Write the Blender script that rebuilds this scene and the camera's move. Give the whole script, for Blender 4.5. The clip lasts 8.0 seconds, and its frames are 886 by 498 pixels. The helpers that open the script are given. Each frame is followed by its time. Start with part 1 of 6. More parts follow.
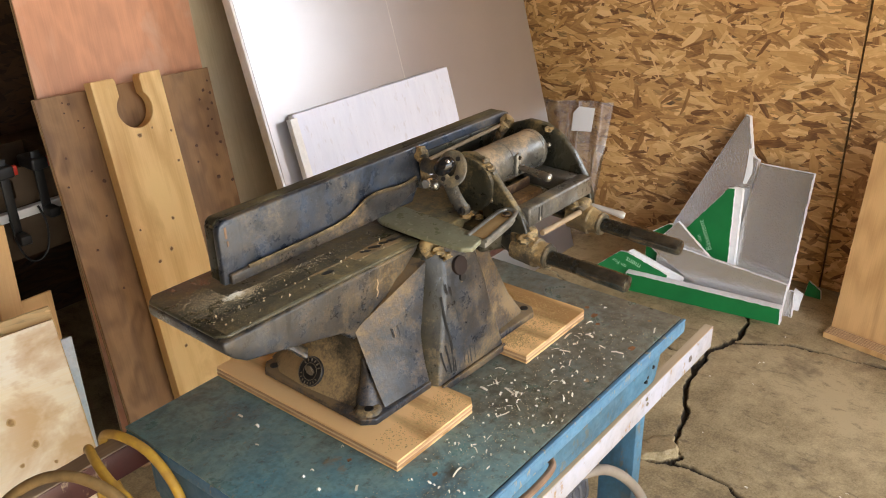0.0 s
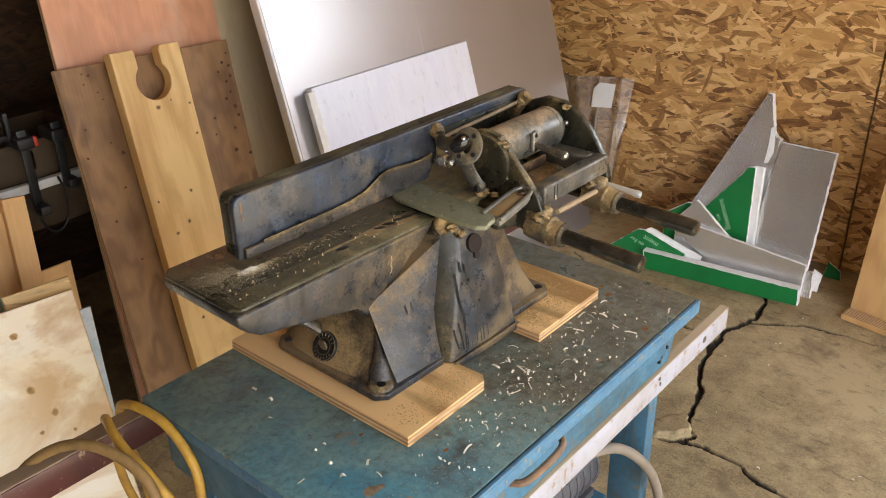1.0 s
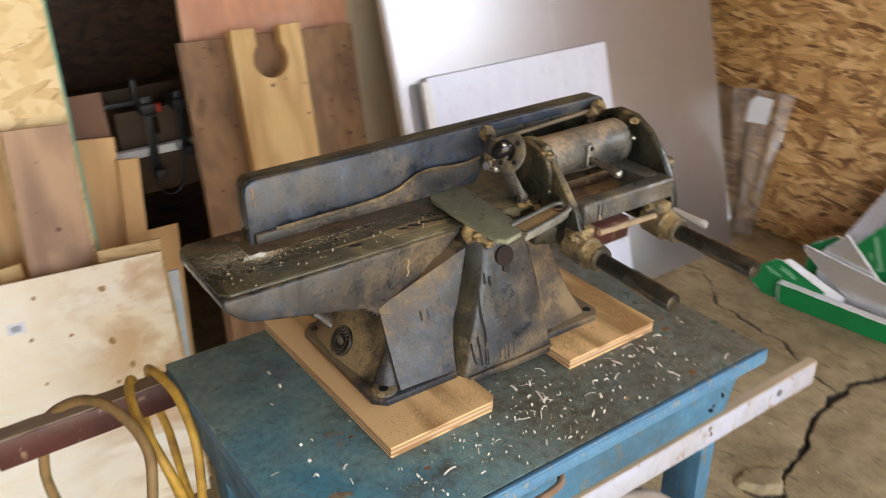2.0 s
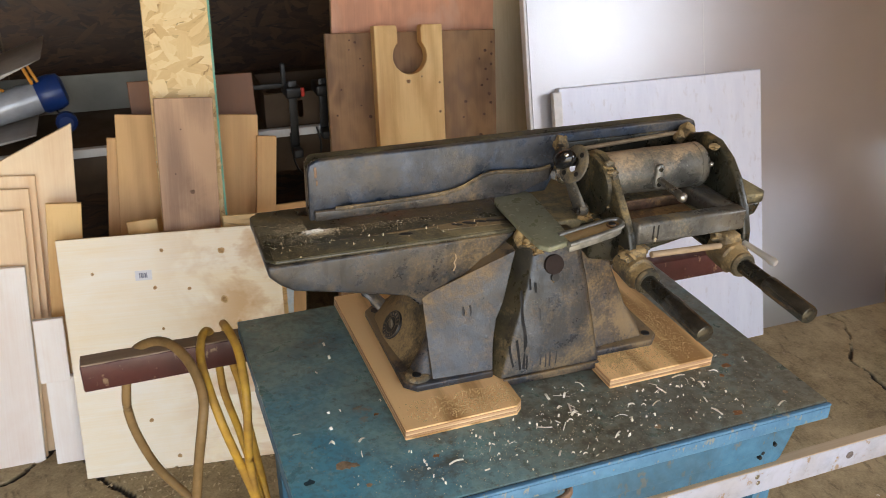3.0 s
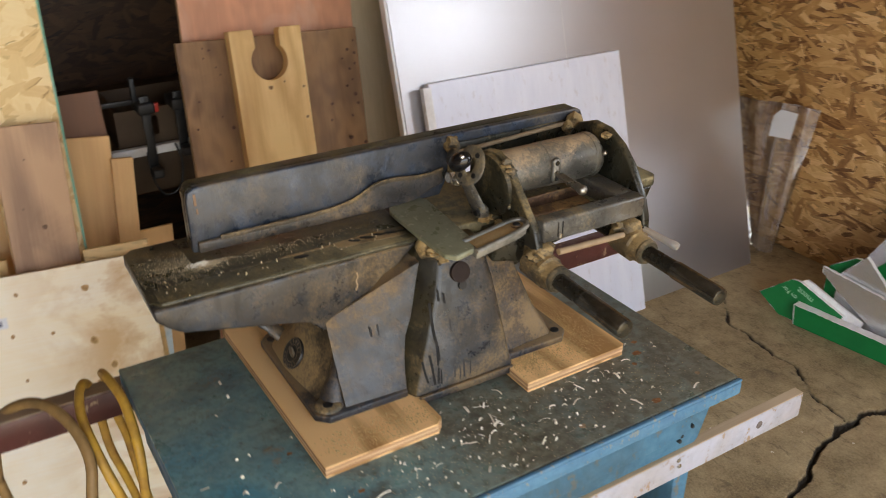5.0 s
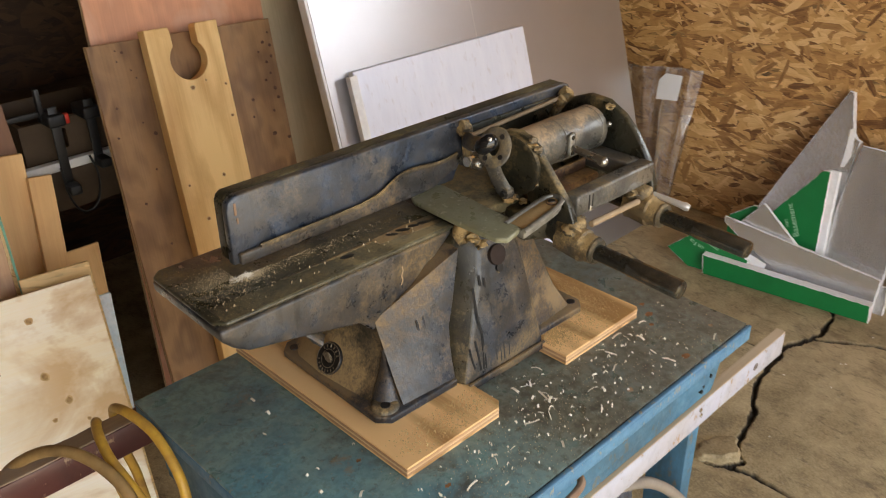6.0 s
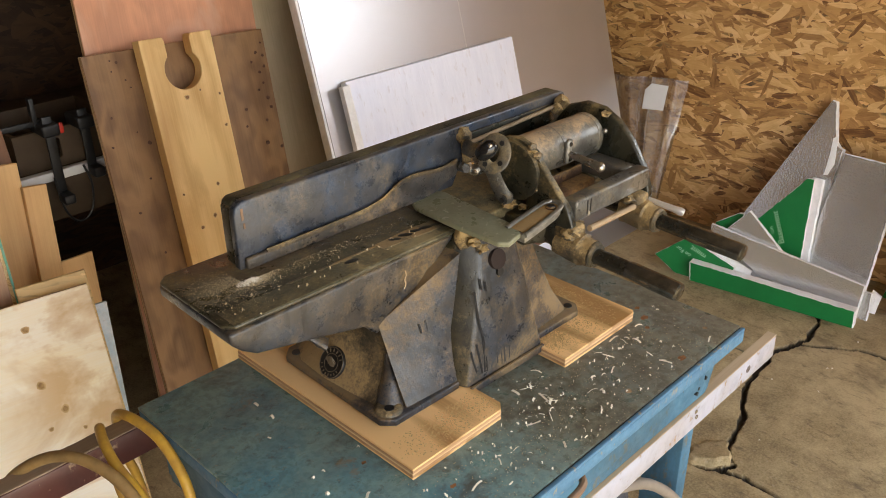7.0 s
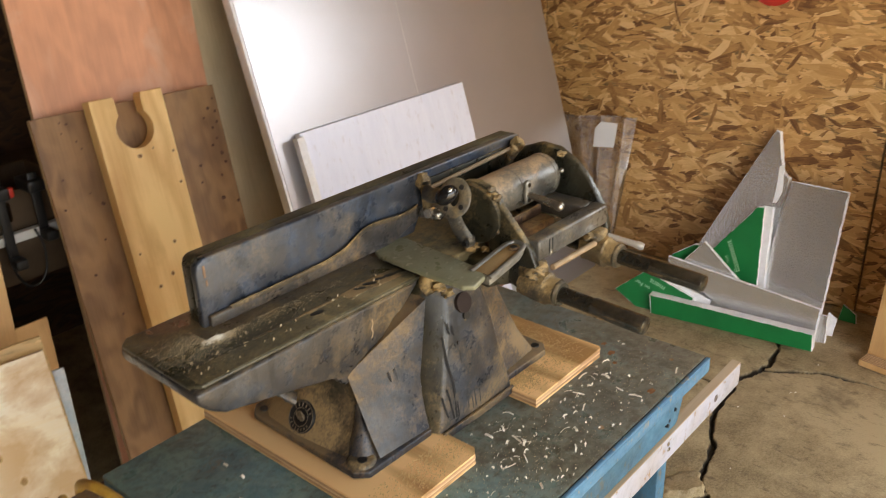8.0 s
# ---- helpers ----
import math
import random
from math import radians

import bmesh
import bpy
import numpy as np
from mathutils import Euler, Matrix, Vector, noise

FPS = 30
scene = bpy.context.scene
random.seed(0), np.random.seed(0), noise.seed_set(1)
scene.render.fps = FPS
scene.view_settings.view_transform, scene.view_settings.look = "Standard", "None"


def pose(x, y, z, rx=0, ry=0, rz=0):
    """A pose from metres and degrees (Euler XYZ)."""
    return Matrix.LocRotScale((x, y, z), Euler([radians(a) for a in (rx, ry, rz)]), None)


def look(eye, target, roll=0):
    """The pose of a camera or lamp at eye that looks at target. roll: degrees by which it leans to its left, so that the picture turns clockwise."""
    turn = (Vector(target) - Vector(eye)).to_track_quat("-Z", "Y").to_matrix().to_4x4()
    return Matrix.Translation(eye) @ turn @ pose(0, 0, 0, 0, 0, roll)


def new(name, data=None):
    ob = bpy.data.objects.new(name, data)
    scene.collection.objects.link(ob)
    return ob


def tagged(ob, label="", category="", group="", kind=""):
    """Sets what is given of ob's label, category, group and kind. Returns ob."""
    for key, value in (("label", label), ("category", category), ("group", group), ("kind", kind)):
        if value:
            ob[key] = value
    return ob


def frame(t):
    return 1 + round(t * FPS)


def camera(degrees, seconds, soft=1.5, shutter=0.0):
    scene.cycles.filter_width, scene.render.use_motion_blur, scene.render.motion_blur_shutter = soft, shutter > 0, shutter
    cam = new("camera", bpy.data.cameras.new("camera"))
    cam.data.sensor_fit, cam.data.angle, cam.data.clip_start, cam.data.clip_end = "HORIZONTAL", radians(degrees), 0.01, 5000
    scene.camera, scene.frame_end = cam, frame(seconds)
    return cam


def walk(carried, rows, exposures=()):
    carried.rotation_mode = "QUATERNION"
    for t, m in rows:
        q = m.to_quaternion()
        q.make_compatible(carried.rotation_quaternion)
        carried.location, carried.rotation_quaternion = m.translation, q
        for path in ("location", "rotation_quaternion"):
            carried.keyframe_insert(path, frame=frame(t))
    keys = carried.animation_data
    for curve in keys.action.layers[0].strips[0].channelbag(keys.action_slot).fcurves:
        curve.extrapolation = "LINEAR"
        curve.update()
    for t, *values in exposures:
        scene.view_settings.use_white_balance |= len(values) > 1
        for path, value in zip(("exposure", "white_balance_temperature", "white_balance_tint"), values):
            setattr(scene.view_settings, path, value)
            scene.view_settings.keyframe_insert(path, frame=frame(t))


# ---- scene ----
K = 0.9  # metres to one unit of the plan: all numbers below the path are in plan units
cam = camera(54.8, 8.0, soft=0.95, shutter=0.5)
PATH = [  # seconds, eye, target, roll
    (0, (-1.273, -0.501, 1.388), (0.125, 0.649, 0.537), -1.4),
    (0.5, (-1.275, -0.505, 1.388), (0.098, 0.656, 0.513), -2.2),
    (1, (-1.267, -0.505, 1.393), (0.081, 0.662, 0.488), -1.2),
    (1.5, (-1.223, -0.527, 1.382), (0.064, 0.702, 0.47), -1.4),
    (1.8, (-1.13, -0.564, 1.377), (0.037, 0.772, 0.453), -1.3),
    (2, (-1.055, -0.618, 1.385), (-0.031, 0.834, 0.468), -0.6),
    (2.2, (-1.007, -0.657, 1.378), (-0.095, 0.873, 0.469), 0.2),
    (3.3, (-0.887, -0.75, 1.387), (-0.273, 0.926, 0.485), 0.4),
    (3.5, (-0.877, -0.75, 1.388), (-0.27, 0.923, 0.476), -0.0),
    (4, (-0.858, -0.76, 1.39), (-0.219, 0.9, 0.476), -0.6),
    (4.5, (-0.857, -0.74, 1.377), (-0.108, 0.891, 0.494), -0.0),
    (4.7, (-0.867, -0.723, 1.378), (-0.067, 0.876, 0.482), -0.3),
    (5, (-0.921, -0.653, 1.379), (0.013, 0.863, 0.469), -0.3),
    (5.2, (-0.971, -0.59, 1.385), (0.035, 0.883, 0.480), -1.1),
    (6.3, (-1.158, -0.469, 1.376), (0.094, 0.767, 0.425), -0.5),
    (6.5, (-1.163, -0.469, 1.376), (0.086, 0.777, 0.436), -0.8),
    (7, (-1.165, -0.469, 1.378), (0.1, 0.777, 0.457), -0.5),
    (7.5, (-1.173, -0.471, 1.385), (0.119, 0.766, 0.49), -0.8),
    (8, (-1.17, -0.462, 1.379), (0.196, 0.741, 0.55), -2.1),
]
walk(cam, [(t, look(eye, target, roll)) for t, eye, target, roll in PATH], [(0, 1.92, 6850, 10), (1, 1.82, 6850, 10), (1.5, 1.77, 6750, 10), (2.2, 1.69, 6500, 10), (3.3, 1.44, 6550, 10), (4.2, 1.39, 6600, 10), (5.2, 1.40, 6800, 10), (6.3, 1.67, 7000, 10), (7, 1.71, 7050, 10), (8, 1.71, 7100, 10)])

# ---- light: daylight through the open shop door ----
world = bpy.data.worlds.new("world")
scene.world = world
world.use_nodes = True
sky = world.node_tree.nodes.new("ShaderNodeTexSky")
sky.sky_type, sky.sun_disc, sky.sun_elevation, sky.sun_rotation = "NISHITA", False, radians(57), radians(211)
world.node_tree.links.new(sky.outputs[0], world.node_tree.nodes["Background"].inputs[0])
world.node_tree.nodes["Background"].inputs[1].default_value = 0.15

DOOR_X0, DOOR_X1, DOOR_Z, WALL_S = -3.15, 0.65, 2.5, -2.3
door_light = bpy.data.lights.new("door_daylight", "AREA")
door_light.shape, door_light.size, door_light.size_y = "RECTANGLE", (DOOR_X1 - DOOR_X0) * K, DOOR_Z * K
door_light.energy, door_light.color = 20, (1.0, 0.92, 0.825)
lamp = new("door_daylight", door_light)
lamp.matrix_world = look(Vector(((DOOR_X0 + DOOR_X1) / 2, WALL_S - 0.02, DOOR_Z / 2)) * K, Vector(((DOOR_X0 + DOOR_X1) / 2, 0, DOOR_Z / 2)) * K)

WIN_Y0, WIN_Y1, WIN_Z0, WIN_Z1, EAST = -1.6, -0.42, 1.36, 2.2, 1.69
window_light = bpy.data.lights.new("window_daylight", "AREA")
window_light.shape, window_light.size, window_light.size_y = "RECTANGLE", (WIN_Y1 - WIN_Y0) * K, (WIN_Z1 - WIN_Z0) * K
window_light.energy, window_light.color = 8.5, (0.90, 0.95, 1.0)
pane_lamp = new("window_daylight", window_light)
pane_lamp.matrix_world = look(Vector((EAST + 0.1, (WIN_Y0 + WIN_Y1) / 2, (WIN_Z0 + WIN_Z1) / 2)) * K, Vector((0, (WIN_Y0 + WIN_Y1) / 2, (WIN_Z0 + WIN_Z1) / 2)) * K)
sun_light = bpy.data.lights.new("sun", "SUN")
sun_light.energy, sun_light.angle, sun_light.color = 5.0, radians(0.5), (1.0, 0.95, 0.88)
sun = new("sun", sun_light)
sun.matrix_world = look((-0.28 * 20, -0.47 * 20, 0.84 * 20), (0, 0, 0))

# ---- materials ----
class Nodes:
    """Short hand for one material's node tree."""

    def __init__(self, name, rough=0.6, metal=0.0):
        self.m = bpy.data.materials.new(name)
        self.m.use_nodes = True
        self.t = self.m.node_tree
        self.b = self.t.nodes["Principled BSDF"]
        self.b.inputs["Roughness"].default_value = rough
        self.b.inputs["Metallic"].default_value = metal

    def put(self, socket, value):
        if isinstance(value, bpy.types.NodeSocket):
            self.t.links.new(value, socket)
        elif socket.type == "RGBA" and not hasattr(value, "__len__"):
            socket.default_value = (value, value, value, 1)
        elif socket.type == "RGBA":
            socket.default_value = (*value[:3], 1)
        else:
            socket.default_value = value

    def node(self, kind, out=0, **inputs):
        n = self.t.nodes.new("ShaderNode" + kind)
        for key, value in inputs.items():
            self.put(n.inputs[key.replace("_", " ")], value)
        return n.outputs[out]

    def coords(self, scale=(1, 1, 1), rot=(0, 0, 0), generated=False):
        src = self.node("TexCoord", "Generated" if generated else "Object")
        return self.node("Mapping", Vector=src, Scale=scale, Rotation=rot)

    def noise(self, vec, scale, detail=4, rough=0.55, dist=0.0, out=0):
        return self.node("TexNoise", out, Vector=vec, Scale=scale, Detail=detail, Roughness=rough, Distortion=dist)

    def math(self, op, a, b=0.0, c=0.0):
        n = self.t.nodes.new("ShaderNodeMath")
        n.operation = op
        for s, v in zip(n.inputs, (a, b, c)):
            self.put(s, v)
        return n.outputs[0]

    def ramp(self, fac, *stops):
        n = self.t.nodes.new("ShaderNodeValToRGB")
        els = n.color_ramp.elements
        while len(els) < len(stops):
            els.new(0.5)
        for e, (p, c) in zip(els, stops):
            e.position = p
            e.color = (c, c, c, 1) if not hasattr(c, "__len__") else (*c, 1)
        self.put(n.inputs[0], fac)
        return n.outputs[0]

    def mix(self, fac, a, b, how="MIX"):
        n = self.t.nodes.new("ShaderNodeMix")
        n.data_type, n.blend_type = "RGBA", how
        for s, v in ((n.inputs[0], fac), (n.inputs[6], a), (n.inputs[7], b)):
            self.put(s, v)
        return n.outputs[2]

    def voronoi(self, vec, scale=1.0, out="Color", rand=1.0, feature="F1"):
        n = self.t.nodes.new("ShaderNodeTexVoronoi")
        n.feature = feature
        self.put(n.inputs["Vector"], vec)
        n.inputs["Scale"].default_value = scale
        n.inputs["Randomness"].default_value = rand
        return n.outputs[out]

    def grey(self, col):
        return self.node("SeparateColor", 0, Color=col)

    def warp(self, vec, scale, amount):
        n = self.noise(vec, scale, 2, out=1)
        v = self.t.nodes.new("ShaderNodeVectorMath")
        v.operation = "MULTIPLY_ADD"
        self.put(v.inputs[0], n)
        v.inputs[1].default_value = (amount,) * 3
        self.put(v.inputs[2], vec)
        return v.outputs[0]

    def bump(self, height, strength=0.3, dist=0.002):
        self.put(self.b.inputs["Normal"], self.node("Bump", Height=height, Strength=strength, Distance=dist))

    def set(self, colour=None, rough=None):
        if colour is not None:
            self.put(self.b.inputs["Base Color"], colour)
        if rough is not None:
            self.put(self.b.inputs["Roughness"], rough)
        return self.m


def osb_material(name, tone, axes, contrast=1.0):
    """Oriented strand board. axes: the rotation that lays the face into the texture's xz plane."""
    n = Nodes(name, 0.55)
    base = n.coords(rot=axes)
    base = n.warp(n.warp(base, 6, 0.045), 45, 0.006)
    picks, chosen, edge = [], None, None
    for i, (ang, lx, lz, off) in enumerate(((2, 7.0, 44, 0), (14, 7.5, 52, 3.1), (-13, 7, 48, 7.7), (27, 9, 60, 5.3), (-25, 9, 74, 9.1), (-7, 5, 95, 4.9), (9, 6, 130, 8.3))):
        turned = n.node("Mapping", Vector=base, Rotation=(0, radians(ang), 0), Location=(off, off, off))
        cell = n.node("Mapping", Vector=turned, Scale=(lx, 3.0, lz))
        col = n.voronoi(cell)
        r = n.node("SeparateColor", 0, Color=col)
        g = n.node("SeparateColor", 1, Color=col)
        dist = n.voronoi(cell, out="Distance")
        fine = n.noise(n.node("Mapping", Vector=turned, Scale=(9, 9, 210)), 1.0, 3)
        val = n.math("MULTIPLY_ADD", fine, 0.28, n.math("MULTIPLY", r, 0.72))
        if chosen is None:
            chosen, edge = val, dist
        else:
            use = n.math("GREATER_THAN", g, (0, 0.45, 0.5, 0.68, 0.72, 0.7, 0.76)[i])
            chosen = n.grey(n.mix(use, chosen, val))
            edge = n.grey(n.mix(use, edge, dist))
    big = n.noise(base, 2.2, 3)
    chosen = n.math("MULTIPLY_ADD", n.math("SUBTRACT", big, 0.5), 0.25, chosen)
    chosen = n.math("MULTIPLY_ADD", n.math("SUBTRACT", chosen, 0.52), 1.3 * contrast, 0.55)
    col = n.ramp(chosen, (0.1, tuple(c * 0.36 for c in tone)), (0.24, tuple(c * 0.72 for c in tone)), (0.5, tuple(c * 0.95 for c in tone)), (0.7, tone), (0.9, (min(1, tone[0] * 1.35), min(1, tone[1] * 1.45), min(1, tone[2] * 1.65))))
    slit = n.ramp(edge, (0.6, 1.0), (0.85, 1.0 - 0.6 * contrast))
    n.bump(n.math("SUBTRACT", chosen, n.math("MULTIPLY", edge, 0.6)), 0.35, 0.002)
    return n.set(n.mix(1.0, col, slit, "MULTIPLY"), n.ramp(chosen, (0.2, 0.45), (0.8, 0.65)))


def wood_material(name, light, dark, rings=26.0, knots=0.0, stain=None, stain_amount=0.5, rough=0.6, along="z", knot_scale=7.0, figure=0.35, stain_from=None, swirl=0.22, fscale=2.2, stain_scale=6.5, stain_at=0.535):
    """Sawn wood or plywood face: long grain along one local axis, arching figure, knots and a few stains."""
    n = Nodes(name, rough)
    turn = {"z": (0, 0, 0), "x": (0, radians(90), 0), "y": (radians(90), 0, 0)}[along]
    seed = n.node("ObjectInfo", "Random")
    raw = n.coords(rot=turn)
    shift = n.node("CombineXYZ", X=n.math("MULTIPLY", seed, 7.0), Y=n.math("MULTIPLY", seed, 3.0), Z=n.math("MULTIPLY", seed, 11.0))
    va = n.t.nodes.new("ShaderNodeVectorMath")
    n.put(va.inputs[0], raw)
    n.put(va.inputs[1], shift)
    p = va.outputs[0]
    long = n.node("Mapping", Vector=p, Scale=(1, 1, 0.09))
    wob = n.noise(long, 6.0, 3)
    fig = n.math("SINE", n.math("MULTIPLY", n.math("ADD", n.noise(n.node("Mapping", Vector=p, Scale=(1.6, 0.6, swirl)), fscale, 2), n.math("MULTIPLY", wob, 0.12)), rings * 3.0))
    fibre = n.noise(n.node("Mapping", Vector=p, Scale=(1, 1, 0.02)), 260.0, 3, 0.6)
    blot = n.noise(n.node("Mapping", Vector=p, Scale=(1, 1, 0.45)), 9.0, 5, 0.62, 0.5)
    v = n.math("MULTIPLY_ADD", fig, figure * 0.5, 0.5)
    v = n.math("MULTIPLY_ADD", n.math("SUBTRACT", fibre, 0.5), 0.55, v)
    v = n.math("MULTIPLY_ADD", n.math("SUBTRACT", blot, 0.5), 1.1, v)
    col = n.ramp(v, (0.1, dark), (0.75, light))
    if knots:
        near = n.node("Mapping", Vector=n.warp(p, 14, 0.01), Scale=(1, 0.25, 0.62))
        d = n.voronoi(near, knot_scale, "Distance")
        pick = n.node("SeparateColor", 0, Color=n.voronoi(near, knot_scale))
        on = n.math("LESS_THAN", pick, knots)
        dot = n.math("MULTIPLY", on, n.ramp(d, (0.07, 1.0), (0.11, 0.25), (0.2, 0.0)))
        col = n.mix(dot, col, tuple(c * 0.32 for c in dark))
    if stain:
        s = n.ramp(n.noise(n.node("Mapping", Vector=p, Scale=(1, 1, 0.6)), stain_scale, 5, 0.62, 0.6), (stain_at - 0.02, 0.0), (stain_at + 0.035, stain_amount * 0.5), (stain_at + 0.13, stain_amount))
        if stain_from:
            place = n.node("SeparateXYZ", 0, Vector=n.node("TexCoord", "Object"))
            s = n.math("MULTIPLY", s, n.ramp(place, (stain_from[0] * K, 0.0), (stain_from[1] * K, 1.0)))
        col = n.mix(s, col, stain)
    n.bump(n.math("ADD", n.math("MULTIPLY", v, 0.5), fibre), 0.18, 0.001)
    return n.set(col, n.ramp(v, (0.2, rough - 0.1), (0.9, min(1, rough + 0.12))))


def ply_edge_material(name, light, dark, plies=90.0, axis="y"):
    """Plywood edge: plies along one local axis."""
    n = Nodes(name, 0.75)
    p = n.coords()
    c = n.node("SeparateXYZ", "xyz".index(axis), Vector=n.warp(p, 20, 0.0015))
    w = n.math("SINE", n.math("MULTIPLY", c, plies * 6.283))
    f = n.noise(n.node("Mapping", Vector=p, Scale=(40, 40, 40)), 3.0, 4)
    v = n.math("MULTIPLY_ADD", w, 0.3, n.math("MULTIPLY_ADD", f, 0.6, 0.2))
    n.bump(v, 0.4, 0.001)
    return n.set(n.ramp(v, (0.2, dark), (0.75, light)))


def worn_paint(name, base, other, under, wear=0.62, rough=0.45, scale=7.0, speck=None, dirt=None):
    n = Nodes(name, rough)
    p = n.coords()
    a = n.noise(p, scale, 5, 0.6, 0.5)
    b = n.noise(p, scale * 4.3, 5, 0.65)
    s = n.noise(n.node("Mapping", Vector=p, Scale=(1, 1, 0.25)), scale * 9, 4)
    col = n.mix(n.ramp(a, (0.35, 0.0), (0.65, 1.0)), base, other)
    col = n.mix(n.math("MULTIPLY", n.ramp(b, (0.45, 0.0), (0.7, 0.6)), 0.6), col, tuple(0.55 * c for c in base))
    worn = n.ramp(n.math("MULTIPLY_ADD", s, 0.45, n.math("MULTIPLY", b, 0.6)), (wear, 0.0), (wear + 0.05, 1.0))
    col = n.mix(worn, col, under)
    if dirt:
        col = n.mix(n.ramp(n.noise(p, 5.5, 6, 0.7, 0.6), (0.46, 0.0), (0.62, 0.8)), col, dirt)
    if speck:
        col = n.mix(n.ramp(n.noise(p, 130, 2), (0.68, 0.0), (0.74, 0.8)), col, speck)
    n.bump(n.math("SUBTRACT", b, n.math("MULTIPLY", worn, 0.5)), 0.25, 0.002)
    return n.set(col, n.ramp(b, (0.3, rough - 0.12), (0.7, rough + 0.2)))


def iron_material(name, paint, grime, dust, dust_low=0.5, rough=0.42, streak=0.5, metal=0.0):
    """Old painted cast iron: dark oily paint, brown grime, black runs, bare rubs, and sawdust in patches where it can lie."""
    n = Nodes(name, rough, metal)
    p = n.coords()
    a = n.noise(p, 7, 6, 0.62, 0.8)
    b = n.noise(p, 34, 6, 0.7)
    c = n.noise(p, 120, 4, 0.7)
    fine = n.noise(p, 330, 2, 0.6)
    drip = n.noise(n.node("Mapping", Vector=n.warp(p, 30, 0.004), Scale=(1, 1, 0.10)), 62, 3, 0.55)
    col = n.mix(n.ramp(b, (0.34, 0.0), (0.62, 1.0)), tuple(c * 1.5 for c in paint), tuple(c * 0.55 for c in paint))
    col = n.mix(n.ramp(n.noise(p, 11, 5, 0.7, 1.2), (0.45, 0.0), (0.56, 0.85)), col, tuple(c * 0.30 for c in paint))
    film = n.math("MULTIPLY_ADD", a, 0.62, n.math("MULTIPLY_ADD", c, 0.16, n.math("MULTIPLY", b, 0.22)))
    col = n.mix(n.ramp(film, (0.46, 0.0), (0.52, 0.5), (0.60, 0.9)), col, grime)
    col = n.mix(n.ramp(n.math("MULTIPLY_ADD", drip, 0.65, n.math("MULTIPLY", a, 0.35)), (0.55, 0.0), (0.61, streak)), col, tuple(c * 0.18 for c in paint))
    col = n.mix(n.ramp(n.math("MULTIPLY_ADD", fine, 0.5, n.math("MULTIPLY", b, 0.5)), (0.60, 0.0), (0.68, 0.5)), col, tuple(min(1, c * 2.8) for c in paint))
    col = n.mix(n.ramp(n.math("MULTIPLY_ADD", c, 0.6, n.math("MULTIPLY", b, 0.45)), (0.62, 0.0), (0.67, 0.8)), col, (0.012, 0.011, 0.011))
    up = n.node("SeparateXYZ", 2, Vector=n.node("NewGeometry", "Normal"))
    patch = n.math("MULTIPLY_ADD", n.noise(p, 9, 5, 0.6, 0.6), 0.7, n.math("MULTIPLY", n.noise(p, 42, 5, 0.72), 0.3))
    lie = n.math("MULTIPLY_ADD", up, 0.10, n.math("MULTIPLY_ADD", n.math("SUBTRACT", n.noise(p, 230, 4, 0.75), 0.5), 0.30, patch))
    dusty = n.ramp(lie, (dust_low - 0.06, 0.0), (dust_low + 0.02, 0.3), (dust_low + 0.08, 0.75), (dust_low + 0.18, 0.95))
    col = n.mix(dusty, col, dust)
    n.bump(n.math("MULTIPLY_ADD", b, 0.6, n.math("MULTIPLY_ADD", c, 0.45, n.math("MULTIPLY", dusty, 0.5))), 0.5, 0.0016)
    return n.set(col, n.mix(dusty, n.ramp(b, (0.3, max(0.16, rough - 0.16)), (0.7, rough + 0.16)), 0.9))


def plain_material(name, colour, rough=0.5, metal=0.0, vary=0.25, scale=18.0, bump=0.1, other=None):
    n = Nodes(name, rough, metal)
    p = n.coords()
    a = n.noise(p, scale, 5, 0.6)
    c = n.mix(n.ramp(a, (0.35, 0.0), (0.7, 1.0)), colour, other or tuple(x * (1 - vary) for x in colour))
    n.bump(n.noise(p, scale * 9, 3), bump, 0.001)
    return n.set(c, n.ramp(a, (0.3, max(0.03, rough * 0.8)), (0.7, min(1, rough * 1.2))))


